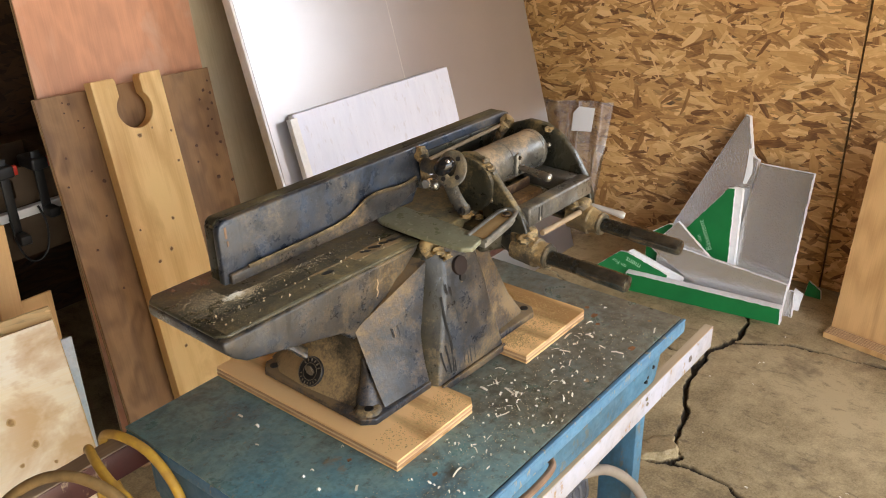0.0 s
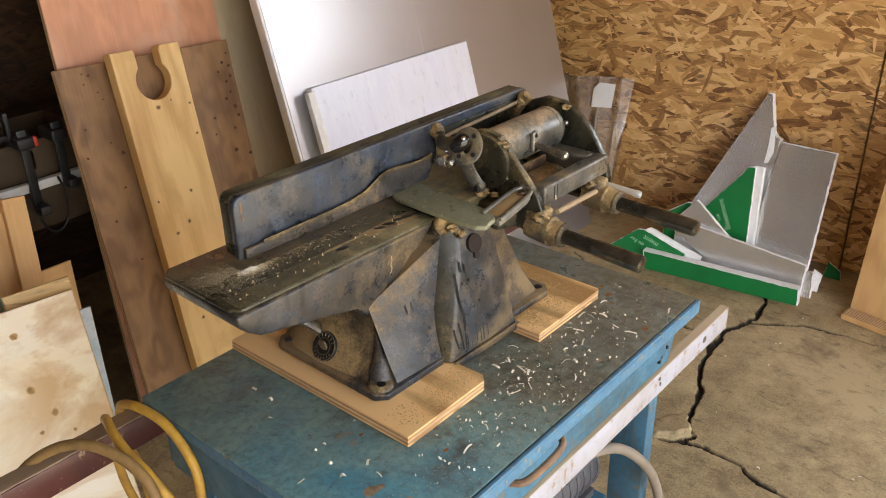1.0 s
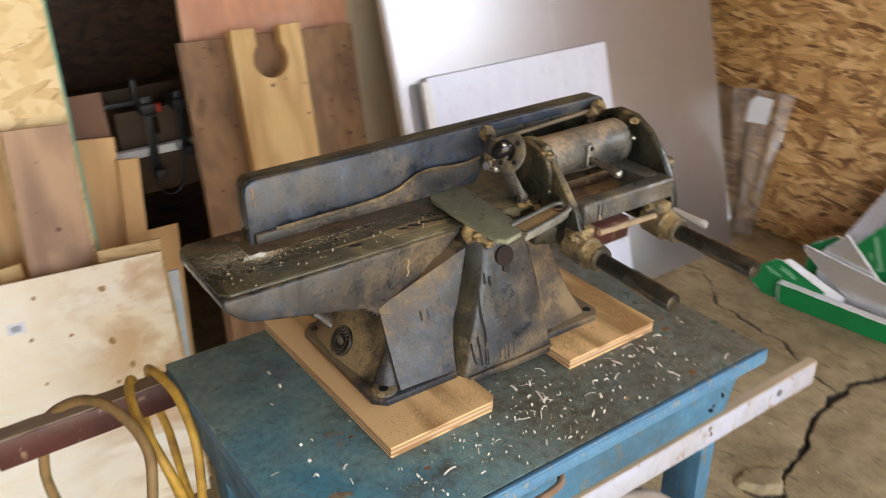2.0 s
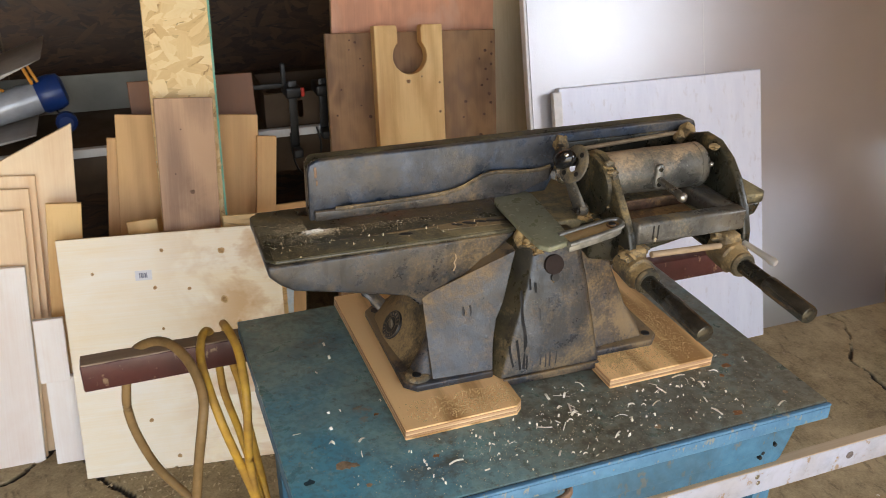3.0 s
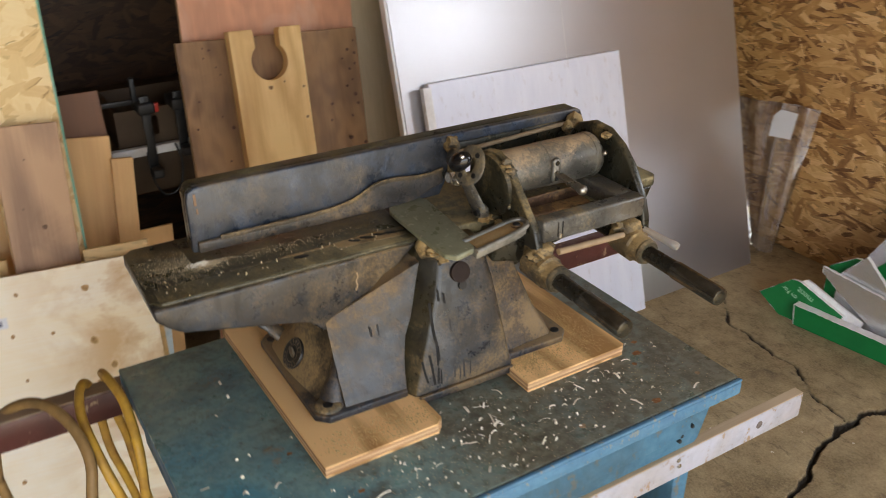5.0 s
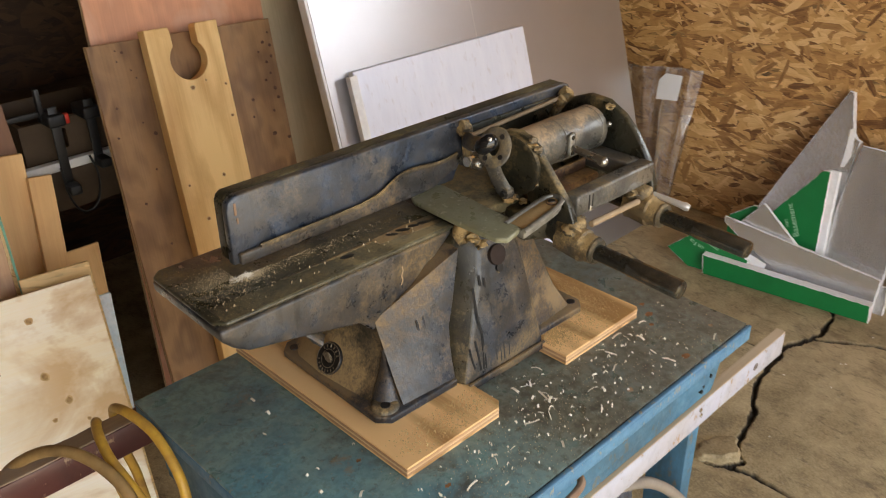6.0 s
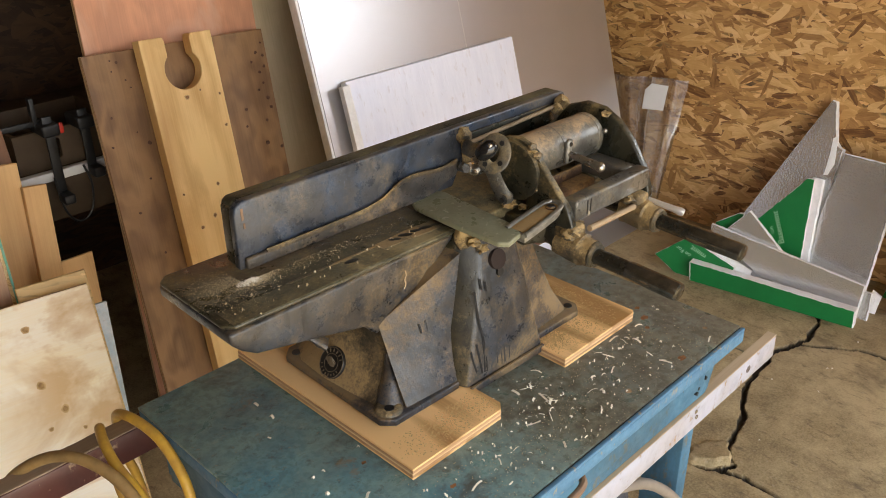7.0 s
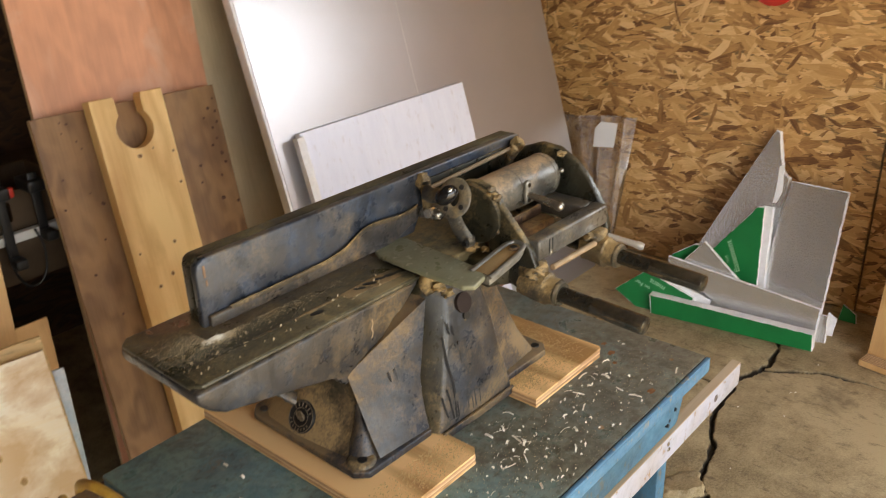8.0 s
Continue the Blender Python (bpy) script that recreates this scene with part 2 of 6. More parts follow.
def bench_top_material():
    """Old teal paint, rubbed, stained brown in patches, flecked and nicked."""
    n = Nodes("teal_bench_paint", 0.4)
    p = n.coords()
    big = n.noise(p, 4.2, 5, 0.6, 0.7)
    mid = n.noise(p, 17, 6, 0.68, 0.4)
    fine = n.noise(p, 95, 4, 0.65)
    col = n.mix(n.ramp(n.math("MULTIPLY_ADD", mid, 0.4, n.math("MULTIPLY", big, 0.6)), (0.44, 0.0), (0.62, 1.0)), (0.205, 0.335, 0.325), (0.075, 0.265, 0.36))
    col = n.mix(n.ramp(fine, (0.40, 0.4), (0.56, 0.0)), col, (0.075, 0.10, 0.09))
    dirt = n.math("MULTIPLY_ADD", fine, 0.25, n.math("MULTIPLY_ADD", mid, 0.3, n.math("MULTIPLY", n.noise(p, 3.1, 4, 0.6, 0.9), 0.5)))
    along = n.node("SeparateXYZ", 0, Vector=p)
    dirt = n.math("MULTIPLY_ADD", n.ramp(n.math("ADD", along, 0.5), (0.25, 0.0), (0.52, 1.0)), 0.18, n.math("SUBTRACT", dirt, 0.05))
    col = n.mix(n.ramp(dirt, (0.50, 0.0), (0.57, 0.35), (0.67, 0.8)), col, (0.15, 0.115, 0.066))
    col = n.mix(n.ramp(n.math("MULTIPLY_ADD", mid, 0.35, n.math("MULTIPLY", n.noise(p, 6.3, 4, 0.6, 1.1), 0.65)), (0.57, 0.0), (0.68, 0.7)), col, (0.085, 0.055, 0.032))
    grit = n.math("MULTIPLY_ADD", n.noise(p, 75, 5, 0.75), 0.7, n.math("MULTIPLY", dirt, 0.5))
    col = n.mix(n.ramp(grit, (0.64, 0.0), (0.76, 0.7)), col, (0.06, 0.05, 0.033))
    col = n.mix(n.ramp(n.noise(p, 48, 5, 0.75), (0.58, 0.0), (0.72, 0.5)), col, (0.30, 0.36, 0.31))
    rub = n.math("MULTIPLY_ADD", mid, 0.45, n.math("MULTIPLY", n.noise(p, 8, 3), 0.6))
    col = n.mix(n.ramp(rub, (0.655, 0.0), (0.70, 0.6)), col, (0.30, 0.19, 0.095))
    fleck = n.noise(p, 150, 2)
    col = n.mix(n.ramp(fleck, (0.69, 0.0), (0.74, 0.75)), col, (0.30, 0.29, 0.23))
    n.bump(n.math("MULTIPLY_ADD", fine, 0.5, mid), 0.3, 0.002)
    return n.set(col, n.ramp(mid, (0.35, 0.24), (0.65, 0.5)))


def concrete_material():
    n = Nodes("worn_concrete", 0.85)
    p = n.coords()
    a = n.noise(p, 1.7, 6, 0.6, 0.4)
    b = n.noise(p, 14, 6, 0.7)
    c = n.noise(p, 190, 3, 0.6)
    col = n.ramp(n.math("MULTIPLY_ADD", a, 0.6, n.math("MULTIPLY_ADD", b, 0.42, n.math("MULTIPLY", c, 0.28))), (0.48, (0.165, 0.125, 0.066)), (0.59, (0.31, 0.24, 0.132)), (0.74, (0.50, 0.40, 0.235)))
    col = n.mix(n.ramp(n.noise(n.node("Mapping", Vector=n.warp(p, 9, 0.05), Scale=(1, 0.35, 1)), 44, 5, 0.7), (0.55, 0.0), (0.68, 0.6)), col, (0.10, 0.076, 0.048))
    col = n.mix(n.ramp(n.noise(p, 70, 4, 0.7), (0.6, 0.0), (0.7, 0.5)), col, (0.42, 0.35, 0.25))
    col = n.mix(n.ramp(n.noise(p, 5.5, 5, 0.65, 0.8), (0.58, 0.0), (0.72, 0.6)), col, (0.125, 0.09, 0.056))
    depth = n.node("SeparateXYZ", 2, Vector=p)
    # shade inside the cracks is painted in: darker the deeper below the slab
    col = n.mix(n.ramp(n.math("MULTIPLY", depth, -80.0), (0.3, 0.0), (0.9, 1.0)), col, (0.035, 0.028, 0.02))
    n.bump(n.math("MULTIPLY_ADD", b, 0.8, n.math("MULTIPLY", c, 0.5)), 0.5, 0.004)
    return n.set(col, n.ramp(b, (0.3, 0.75), (0.7, 0.95)))


def foil_material(name, colour, rough, emboss, scale, dull=0.9, relief=0.0012, metal=0.75):
    n = Nodes(name, rough, metal)
    p = n.coords()
    a = n.noise(p, 3.5, 4)
    e = n.noise(n.node("Mapping", Vector=p, Scale=(1, 1, 0.65)), scale, 3, 0.55)
    wave = n.noise(n.node("Mapping", Vector=p, Scale=(1, 1, 0.4)), 5, 2)
    n.bump(n.math("MULTIPLY_ADD", wave, 2.5, e), emboss, relief)
    return n.set(n.mix(n.ramp(a, (0.3, 0.0), (0.7, 1.0)), colour, tuple(c * dull for c in colour)))


def flake_material(name, stops):
    """Single strands of a strand board: a tone for each, with grain along it."""
    n = Nodes(name, 0.6)
    uv = n.node("TexCoord", "UV")
    tone = n.node("NewGeometry", "Random Per Island")
    grain = n.noise(n.node("Mapping", Vector=uv, Scale=(9, 160, 1)), 1.0, 4, 0.6)
    blot = n.noise(n.node("Mapping", Vector=uv, Scale=(22, 50, 1)), 1.0, 3, 0.6)
    v = n.math("MULTIPLY_ADD", n.math("SUBTRACT", grain, 0.5), 0.55, tone)
    v = n.math("MULTIPLY_ADD", n.math("SUBTRACT", blot, 0.5), 0.5, v)
    n.bump(grain, 0.3, 0.001)
    return n.set(n.ramp(v, *stops))


OSB = osb_material("strand_board", (0.57, 0.325, 0.122), (0, 0, radians(90)))
# back wall: its deep shade is put into much darker board and strand tones
OSB_BACK = osb_material("shaded_strand_board", (0.062, 0.029, 0.012), (0, 0, 0))
OSB_NEW = osb_material("pale_strand_board", (0.74, 0.51, 0.23), (0, 0, 0), 0.45)
FLAKES = flake_material("orange_strands", ((0.0, (0.155, 0.066, 0.02)), (0.16, (0.31, 0.15, 0.05)), (0.45, (0.52, 0.285, 0.10)), (0.75, (0.62, 0.365, 0.145)), (1.0, (0.78, 0.52, 0.25))))
FLAKES_SHADED = flake_material("shaded_brown_strands", ((0.0, (0.030, 0.013, 0.005)), (0.4, (0.055, 0.026, 0.011)), (1.0, (0.085, 0.042, 0.018))))
FLAKES_PALE = flake_material("pale_strands", ((0.0, (0.46, 0.26, 0.10)), (0.06, (0.74, 0.50, 0.22)), (0.5, (0.84, 0.61, 0.29)), (1.0, (0.92, 0.72, 0.40))))
PINE = wood_material("knotty_pine", (0.84, 0.575, 0.255), (0.62, 0.355, 0.12), 9, 0.0, stain=(0.50, 0.27, 0.095), stain_amount=0.4, figure=0.45, swirl=0.3, fscale=5)
PINE_PALE = wood_material("pale_pine", (0.93, 0.73, 0.49), (0.77, 0.52, 0.29), 12, 0.25, figure=0.4, knot_scale=6)
PINE_WARM = wood_material("warm_pine", (0.74, 0.47, 0.21), (0.57, 0.32, 0.125), 20, 0.16, figure=0.4)
PINE_WHITE = wood_material("whitish_pine", (0.95, 0.90, 0.86), (0.84, 0.72, 0.64), 16, 0.22, figure=0.35, knot_scale=5)
BROWN_PLANK = wood_material("weathered_plank", (0.56, 0.355, 0.215), (0.29, 0.165, 0.098), 20, 0.0, stain=(0.16, 0.085, 0.06), stain_amount=0.5, figure=0.55, stain_scale=4.5, stain_at=0.56)
SHEATHING = wood_material("stained_plywood_face", (0.98, 0.92, 0.80), (0.93, 0.78, 0.52), 7, 0.0, stain=(0.60, 0.345, 0.11), stain_amount=0.75, along="x", figure=0.2, stain_from=(0.22, 0.42), stain_scale=5.0, stain_at=0.46)
PAD = wood_material("plywood_pad_face", (0.92, 0.60, 0.28), (0.44, 0.235, 0.082), 20, 0.0, along="y", figure=0.85, fscale=2.6, swirl=0.16)
PAD_PINK = wood_material("pink_inner_ply", (0.62, 0.37, 0.20), (0.38, 0.20, 0.095), 30, 0.0, along="x")
PAD_PALE = wood_material("pale_inner_ply", (0.80, 0.56, 0.32), (0.58, 0.35, 0.17), 30, 0.0, along="y")
PLY_EDGE = ply_edge_material("plywood_edge", (0.64, 0.45, 0.26), (0.33, 0.2, 0.1), 120, "y")
FIR_PANEL = wood_material("fir_plywood_face", (0.70, 0.43, 0.19), (0.50, 0.28, 0.11), 34, 0.05, figure=0.4)
PINK_BOARD = wood_material("pink_primed_board", (0.70, 0.335, 0.195), (0.50, 0.232, 0.13), 9, 0.0, stain=(0.66, 0.40, 0.28), stain_amount=0.6, figure=0.3, swirl=0.6, fscale=7)
PALE_SHEET = wood_material("grey_plywood_sheet", (0.66, 0.53, 0.35), (0.48, 0.37, 0.22), 7, 0.0, figure=0.15)
MELAMINE = wood_material("stained_brown_panel", (0.325, 0.180, 0.083), (0.17, 0.086, 0.036), 9, 0.0, stain=(0.17, 0.092, 0.052), stain_amount=0.4, figure=0.5, swirl=0.8, fscale=6.5)
REDBROWN = wood_material("red_brown_panel", (0.22, 0.103, 0.050), (0.165, 0.072, 0.035), 6, 0.0, figure=0.12)
MAROON = worn_paint("maroon_paint", (0.095, 0.028, 0.024), (0.06, 0.02, 0.018), (0.27, 0.18, 0.11), 0.60, 0.4, 9)
SPLIT = wood_material("split_wood", (0.3, 0.22, 0.15), (0.16, 0.11, 0.07), 10, 0.0, along="x")
TEAL_TOP = bench_top_material()
BLUE = worn_paint("blue_bench_paint", (0.070, 0.205, 0.335), (0.05, 0.15, 0.245), (0.17, 0.16, 0.13), 0.59, 0.5, 8, dirt=(0.045, 0.095, 0.13))
BLUE_WORN = worn_paint("chipped_blue_edge", (0.095, 0.235, 0.38), (0.065, 0.17, 0.29), (0.24, 0.25, 0.22), 0.59, 0.55, 16)
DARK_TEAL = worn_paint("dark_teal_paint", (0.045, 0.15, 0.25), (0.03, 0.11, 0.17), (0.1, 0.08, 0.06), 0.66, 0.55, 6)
WHITE_RAIL = worn_paint("white_washed_wood", (0.43, 0.45, 0.54), (0.39, 0.38, 0.41), (0.32, 0.22, 0.135), 0.585, 0.6, 9)
RAW_RAIL = wood_material("raw_rail_top", (0.56, 0.44, 0.30), (0.38, 0.27, 0.16), 10, 0.1, along="x")
IRON = iron_material("painted_cast_iron", (0.032, 0.038, 0.050), (0.066, 0.051, 0.040), (0.24, 0.165, 0.085), 0.54, 0.33, 0.5)
IRON_RUN = iron_material("stained_cast_iron", (0.033, 0.039, 0.050), (0.055, 0.046, 0.038), (0.22, 0.155, 0.080), 0.56, 0.33, 0.7)
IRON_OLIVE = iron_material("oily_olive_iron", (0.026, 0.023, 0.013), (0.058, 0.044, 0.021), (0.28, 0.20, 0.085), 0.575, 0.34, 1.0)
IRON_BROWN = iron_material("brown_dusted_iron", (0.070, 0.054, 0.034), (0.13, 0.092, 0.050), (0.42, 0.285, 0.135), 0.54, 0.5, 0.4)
IRON_BLUE = iron_material("blue_cast_iron", (0.042, 0.057, 0.086), (0.066, 0.066, 0.070), (0.20, 0.16, 0.11), 0.575, 0.32, 0.4)
IRON_DARK = iron_material("dark_oily_iron", (0.026, 0.027, 0.020), (0.044, 0.038, 0.023), (0.30, 0.22, 0.10), 0.60, 0.32, 0.4)
IRON_SANDY = iron_material("dusty_iron", (0.055, 0.054, 0.044), (0.085, 0.07, 0.044), (0.42, 0.30, 0.15), 0.54, 0.34, 0.4)
DRUM = iron_material("drum_iron", (0.115, 0.112, 0.10), (0.14, 0.122, 0.09), (0.52, 0.37, 0.225), 0.605, 0.28, 0.3)
BAR_IRON = iron_material("rubbed_bar_iron", (0.10, 0.098, 0.092), (0.13, 0.112, 0.085), (0.34, 0.26, 0.14), 0.59, 0.3, 0.3)
IRON_CAKED = iron_material("caked_iron", (0.05, 0.043, 0.032), (0.12, 0.085, 0.042), (0.46, 0.32, 0.145), 0.47, 0.6, 0.2)
IRON_TOP = iron_material("dusty_olive_iron", (0.028, 0.029, 0.021), (0.06, 0.055, 0.032), (0.22, 0.185, 0.095), 0.575, 0.34, 0.4)
IRON_RUST = iron_material("rusty_dusty_iron", (0.07, 0.036, 0.022), (0.12, 0.060, 0.032), (0.42, 0.26, 0.11), 0.545, 0.5, 0.2)
BADGE = plain_material("black_badge_enamel", (0.012, 0.011, 0.011), 0.4, 0.0, 0.5, 90, 0.1)
BED = iron_material("bed_iron", (0.055, 0.053, 0.035), (0.088, 0.076, 0.043), (0.28, 0.23, 0.13), 0.615, 0.3, 0.3)
BED_WORN = iron_material("rubbed_bed_iron", (0.075, 0.07, 0.043), (0.125, 0.108, 0.06), (0.38, 0.31, 0.165), 0.57, 0.32, 0.3)
GUARD_M = worn_paint("green_grey_guard_paint", (0.26, 0.262, 0.175), (0.195, 0.20, 0.125), (0.40, 0.38, 0.28), 0.61, 0.3, 12)
STEEL_DARK = plain_material("dark_steel_bar", (0.10, 0.098, 0.085), 0.26, 0.8, 0.55, 40, 0.15)
SLEEVE = plain_material("worn_bar_sleeve", (0.24, 0.235, 0.215), 0.22, 0.9, 0.6, 60, 0.15)
STEEL_DULL = plain_material("dull_worn_steel", (0.30, 0.29, 0.26), 0.4, 0.5, 0.5, 70, 0.3)
STEEL = plain_material("worn_steel", (0.52, 0.50, 0.46), 0.28, 0.92, 0.45, 60, 0.15)
CHROME = plain_material("chrome", (0.95, 0.95, 0.95), 0.13, 0.95, 0.1, 30, 0.02)
CHROME_SOFT = plain_material("rubbed_chrome", (0.97, 0.97, 0.97), 0.32, 0.75, 0.08, 30, 0.02)
TAN_BAR = plain_material("dusty_tan_bar", (0.36, 0.26, 0.16), 0.7, 0.0, 0.3, 40, 0.2)
BLACK = plain_material("black_plastic", (0.012, 0.012, 0.013), 0.45, 0.0, 0.4, 20, 0.1)
RED = plain_material("red_plastic", (0.55, 0.03, 0.015), 0.4, 0.0, 0.2)
ORANGE = plain_material("orange_strut", (0.72, 0.3, 0.04), 0.5, 0.0, 0.2)
BLUE_PLASTIC = plain_material("blue_plastic", (0.012, 0.04, 0.18), 0.35, 0.0, 0.3, 12, 0.05)
SILVER_SKIN = plain_material("silver_film", (0.40, 0.42, 0.46), 0.35, 0.2, 0.4, 14, 0.3)
PALE_WING = plain_material("pale_wing_skin", (0.38, 0.35, 0.32), 0.5, 0.0, 0.35, 10, 0.2)
FOIL = foil_material("embossed_foil", (0.56, 0.545, 0.565), 0.355, 0.4, 260, 0.92, 0.0008, 0.84)
FOIL_SCRAP = foil_material("foil_facing", (0.86, 0.86, 0.86), 0.26, 0.6, 170, 0.78, 0.0018, 0.82)

def wrinkled_facing():
    """Thin white facing, faintly sheeny, with wrinkles down it and small grey spots."""
    n = Nodes("pale_sheeny_facing", 0.4, 0.15)
    p = n.coords()
    long = n.noise(n.node("Mapping", Vector=n.warp(p, 9, 0.02), Scale=(1, 1, 0.16)), 34, 4, 0.6)
    spot = n.noise(n.node("Mapping", Vector=p, Scale=(1, 1, 0.4)), 62, 3, 0.6)
    col = n.mix(n.ramp(long, (0.35, 0.0), (0.7, 1.0)), (0.80, 0.83, 0.97), (0.75, 0.78, 0.93))
    col = n.mix(n.ramp(spot, (0.58, 0.0), (0.68, 0.5)), col, (0.62, 0.60, 0.68))
    n.bump(n.math("MULTIPLY_ADD", n.noise(p, 7, 2), 1.6, long), 0.5, 0.0025)
    return n.set(col, n.ramp(long, (0.3, 0.3), (0.7, 0.5)))


FOAM_FACE = wrinkled_facing()
FOAM_EDGE = plain_material("white_foam_edge", (0.93, 0.93, 0.95), 0.8, 0.0, 0.12, 60, 0.6)
GREEN = plain_material("green_film", (0.001, 0.20, 0.048), 0.5, 0.0, 0.2, 8, 0.05)
GREEN_INK = plain_material("pale_print", (0.45, 0.72, 0.5), 0.5, 0.0, 0.1)
PAPER = plain_material("white_paper", (0.82, 0.82, 0.84), 0.6, 0.0, 0.06, 12, 0.05)
INK = plain_material("grey_print", (0.12, 0.13, 0.2), 0.6, 0.0, 0.2)
WHITE_TRIM = plain_material("white_painted_trim", (0.68, 0.67, 0.65), 0.5, 0.0, 0.15, 14, 0.1)
GREY_PANEL = plain_material("grey_sheet", (0.24, 0.235, 0.20), 0.6, 0.0, 0.3, 5, 0.1)
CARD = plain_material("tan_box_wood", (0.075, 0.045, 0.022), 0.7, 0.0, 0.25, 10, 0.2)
YELLOW = plain_material("yellow_cord", (0.62, 0.37, 0.05), 0.5, 0.0, 0.35, 30, 0.12, (0.36, 0.20, 0.05))
DULL_CORD = plain_material("dusty_brown_cord", (0.30, 0.185, 0.07), 0.6, 0.0, 0.35, 30, 0.12)
HOSE = plain_material("grey_hose", (0.27, 0.23, 0.19), 0.55, 0.0, 0.25, 16, 0.1)
MOTOR = plain_material("grey_motor_paint", (0.09, 0.095, 0.115), 0.5, 0.0, 0.35, 12, 0.2)
SHAVING = plain_material("pale_shaving", (0.92, 0.88, 0.75), 0.7, 0.0, 0.2, 60, 0.1)
GOLD_DUST = plain_material("golden_sawdust", (0.66, 0.44, 0.19), 0.9, 0.0, 0.4, 90, 0.2)
SAWDUST = plain_material("sawdust_grain", (0.64, 0.52, 0.32), 0.9, 0.0, 0.35, 90, 0.2)
CONCRETE = concrete_material()
CEILING_M = plain_material("dull_ceiling_board", (0.20, 0.15, 0.10), 0.8, 0.0, 0.3, 3, 0.2)
WALL_M = plain_material("bare_wall_board", (0.20, 0.135, 0.075), 0.8, 0.0, 0.3, 3, 0.2)
BRASS_TAN = plain_material("tan_handle_wood", (0.26, 0.155, 0.09), 0.5, 0.0, 0.45, 30, 0.2)


def plastic_film():
    n = Nodes("clear_plastic_film", 0.12)
    p = n.coords()
    clear = n.node("BsdfTransparent", Color=(0.93, 0.92, 0.9))
    gloss = n.node("BsdfGlossy", Color=(0.9, 0.9, 0.9), Roughness=0.12)
    w = n.noise(n.node("Mapping", Vector=n.warp(p, 6, 0.05), Scale=(1, 1, 0.12)), 24, 3)
    fac = n.math("MULTIPLY_ADD", n.node("Fresnel", IOR=1.45), 1.0, n.ramp(w, (0.48, 0.10), (0.62, 0.5)))
    bump = n.node("Bump", Height=w, Strength=0.6, Distance=0.01)
    glossy = gloss.node
    n.put(glossy.inputs["Normal"], bump)
    dusty = n.node("MixShader", 0)
    haze = dusty.node
    n.put(haze.inputs[0], n.ramp(n.noise(p, 9, 4), (0.35, 0.20), (0.65, 0.38)))
    n.put(haze.inputs[1], clear)
    n.put(haze.inputs[2], n.node("BsdfDiffuse", Color=(0.60, 0.54, 0.50)))
    out = n.node("MixShader", 0)
    mixer = out.node
    n.put(mixer.inputs[0], fac)
    n.put(mixer.inputs[1], dusty)
    n.put(mixer.inputs[2], gloss)
    n.t.links.new(out, n.t.nodes["Material Output"].inputs[0])
    return n.m


FILM = plastic_film()


# ---- building helpers ----
ORIGIN = {}


def thing(name, loc, label, category, group="", rz=0.0, kind=""):
    """An Empty at a thing's base; its parts are drawn in plan coordinates and turn with it."""
    ob = new(name)
    ob.empty_display_size = 0.05
    ob.matrix_world = Matrix.Translation(Vector(loc) * K) @ pose(0, 0, 0, 0, 0, rz)
    ORIGIN[ob.name] = Vector(loc)
    return tagged(ob, label, category, group, kind)


def to_mesh(name, bm, mats, smooth=True):
    me = bpy.data.meshes.new(name)
    bmesh.ops.recalc_face_normals(bm, faces=bm.faces)
    bm.to_mesh(me)
    bm.free()
    for m in mats if isinstance(mats, (list, tuple)) else [mats]:
        me.materials.append(m)
    if smooth:
        for p in me.polygons:
            p.use_smooth = True
        me.set_sharp_from_angle(angle=radians(34))
    return me


def part(name, bm, material, parent, label="", smooth=True):
    """Links a bmesh, drawn in plan coordinates, as one mesh under a thing or under a part."""
    loc = ORIGIN[parent.name]
    for v in bm.verts:
        v.co = (v.co - loc) * K
    ob = new(name, to_mesh(name, bm, material, smooth))
    ob.parent = parent
    ORIGIN[ob.name] = loc
    return tagged(ob, label)


def lone(name, bm, material, loc, label="", category="", group="", kind="", smooth=True):
    """One mesh as a thing of its own, drawn in plan coordinates, with its origin at loc."""
    for v in bm.verts:
        v.co = (v.co - Vector(loc)) * K
    ob = new(name, to_mesh(name, bm, material, smooth))
    ob.location = Vector(loc) * K
    ORIGIN[ob.name] = Vector(loc)
    return tagged(ob, label, category, group, kind)


def box(x0, x1, y0, y1, z0, z1, bevel=0.003, seg=2, bm=None):
    bm = bm or bmesh.new()
    r = bmesh.ops.create_cube(bm, size=1.0)
    for v in r["verts"]:
        v.co = Vector(((x0 + x1) / 2 + v.co.x * (x1 - x0), (y0 + y1) / 2 + v.co.y * (y1 - y0), (z0 + z1) / 2 + v.co.z * (z1 - z0)))
    if bevel:
        es = list({e for v in r["verts"] for e in v.link_edges})
        bmesh.ops.bevel(bm, geom=es, offset=bevel, segments=seg, profile=0.5, affect="EDGES")
    return bm


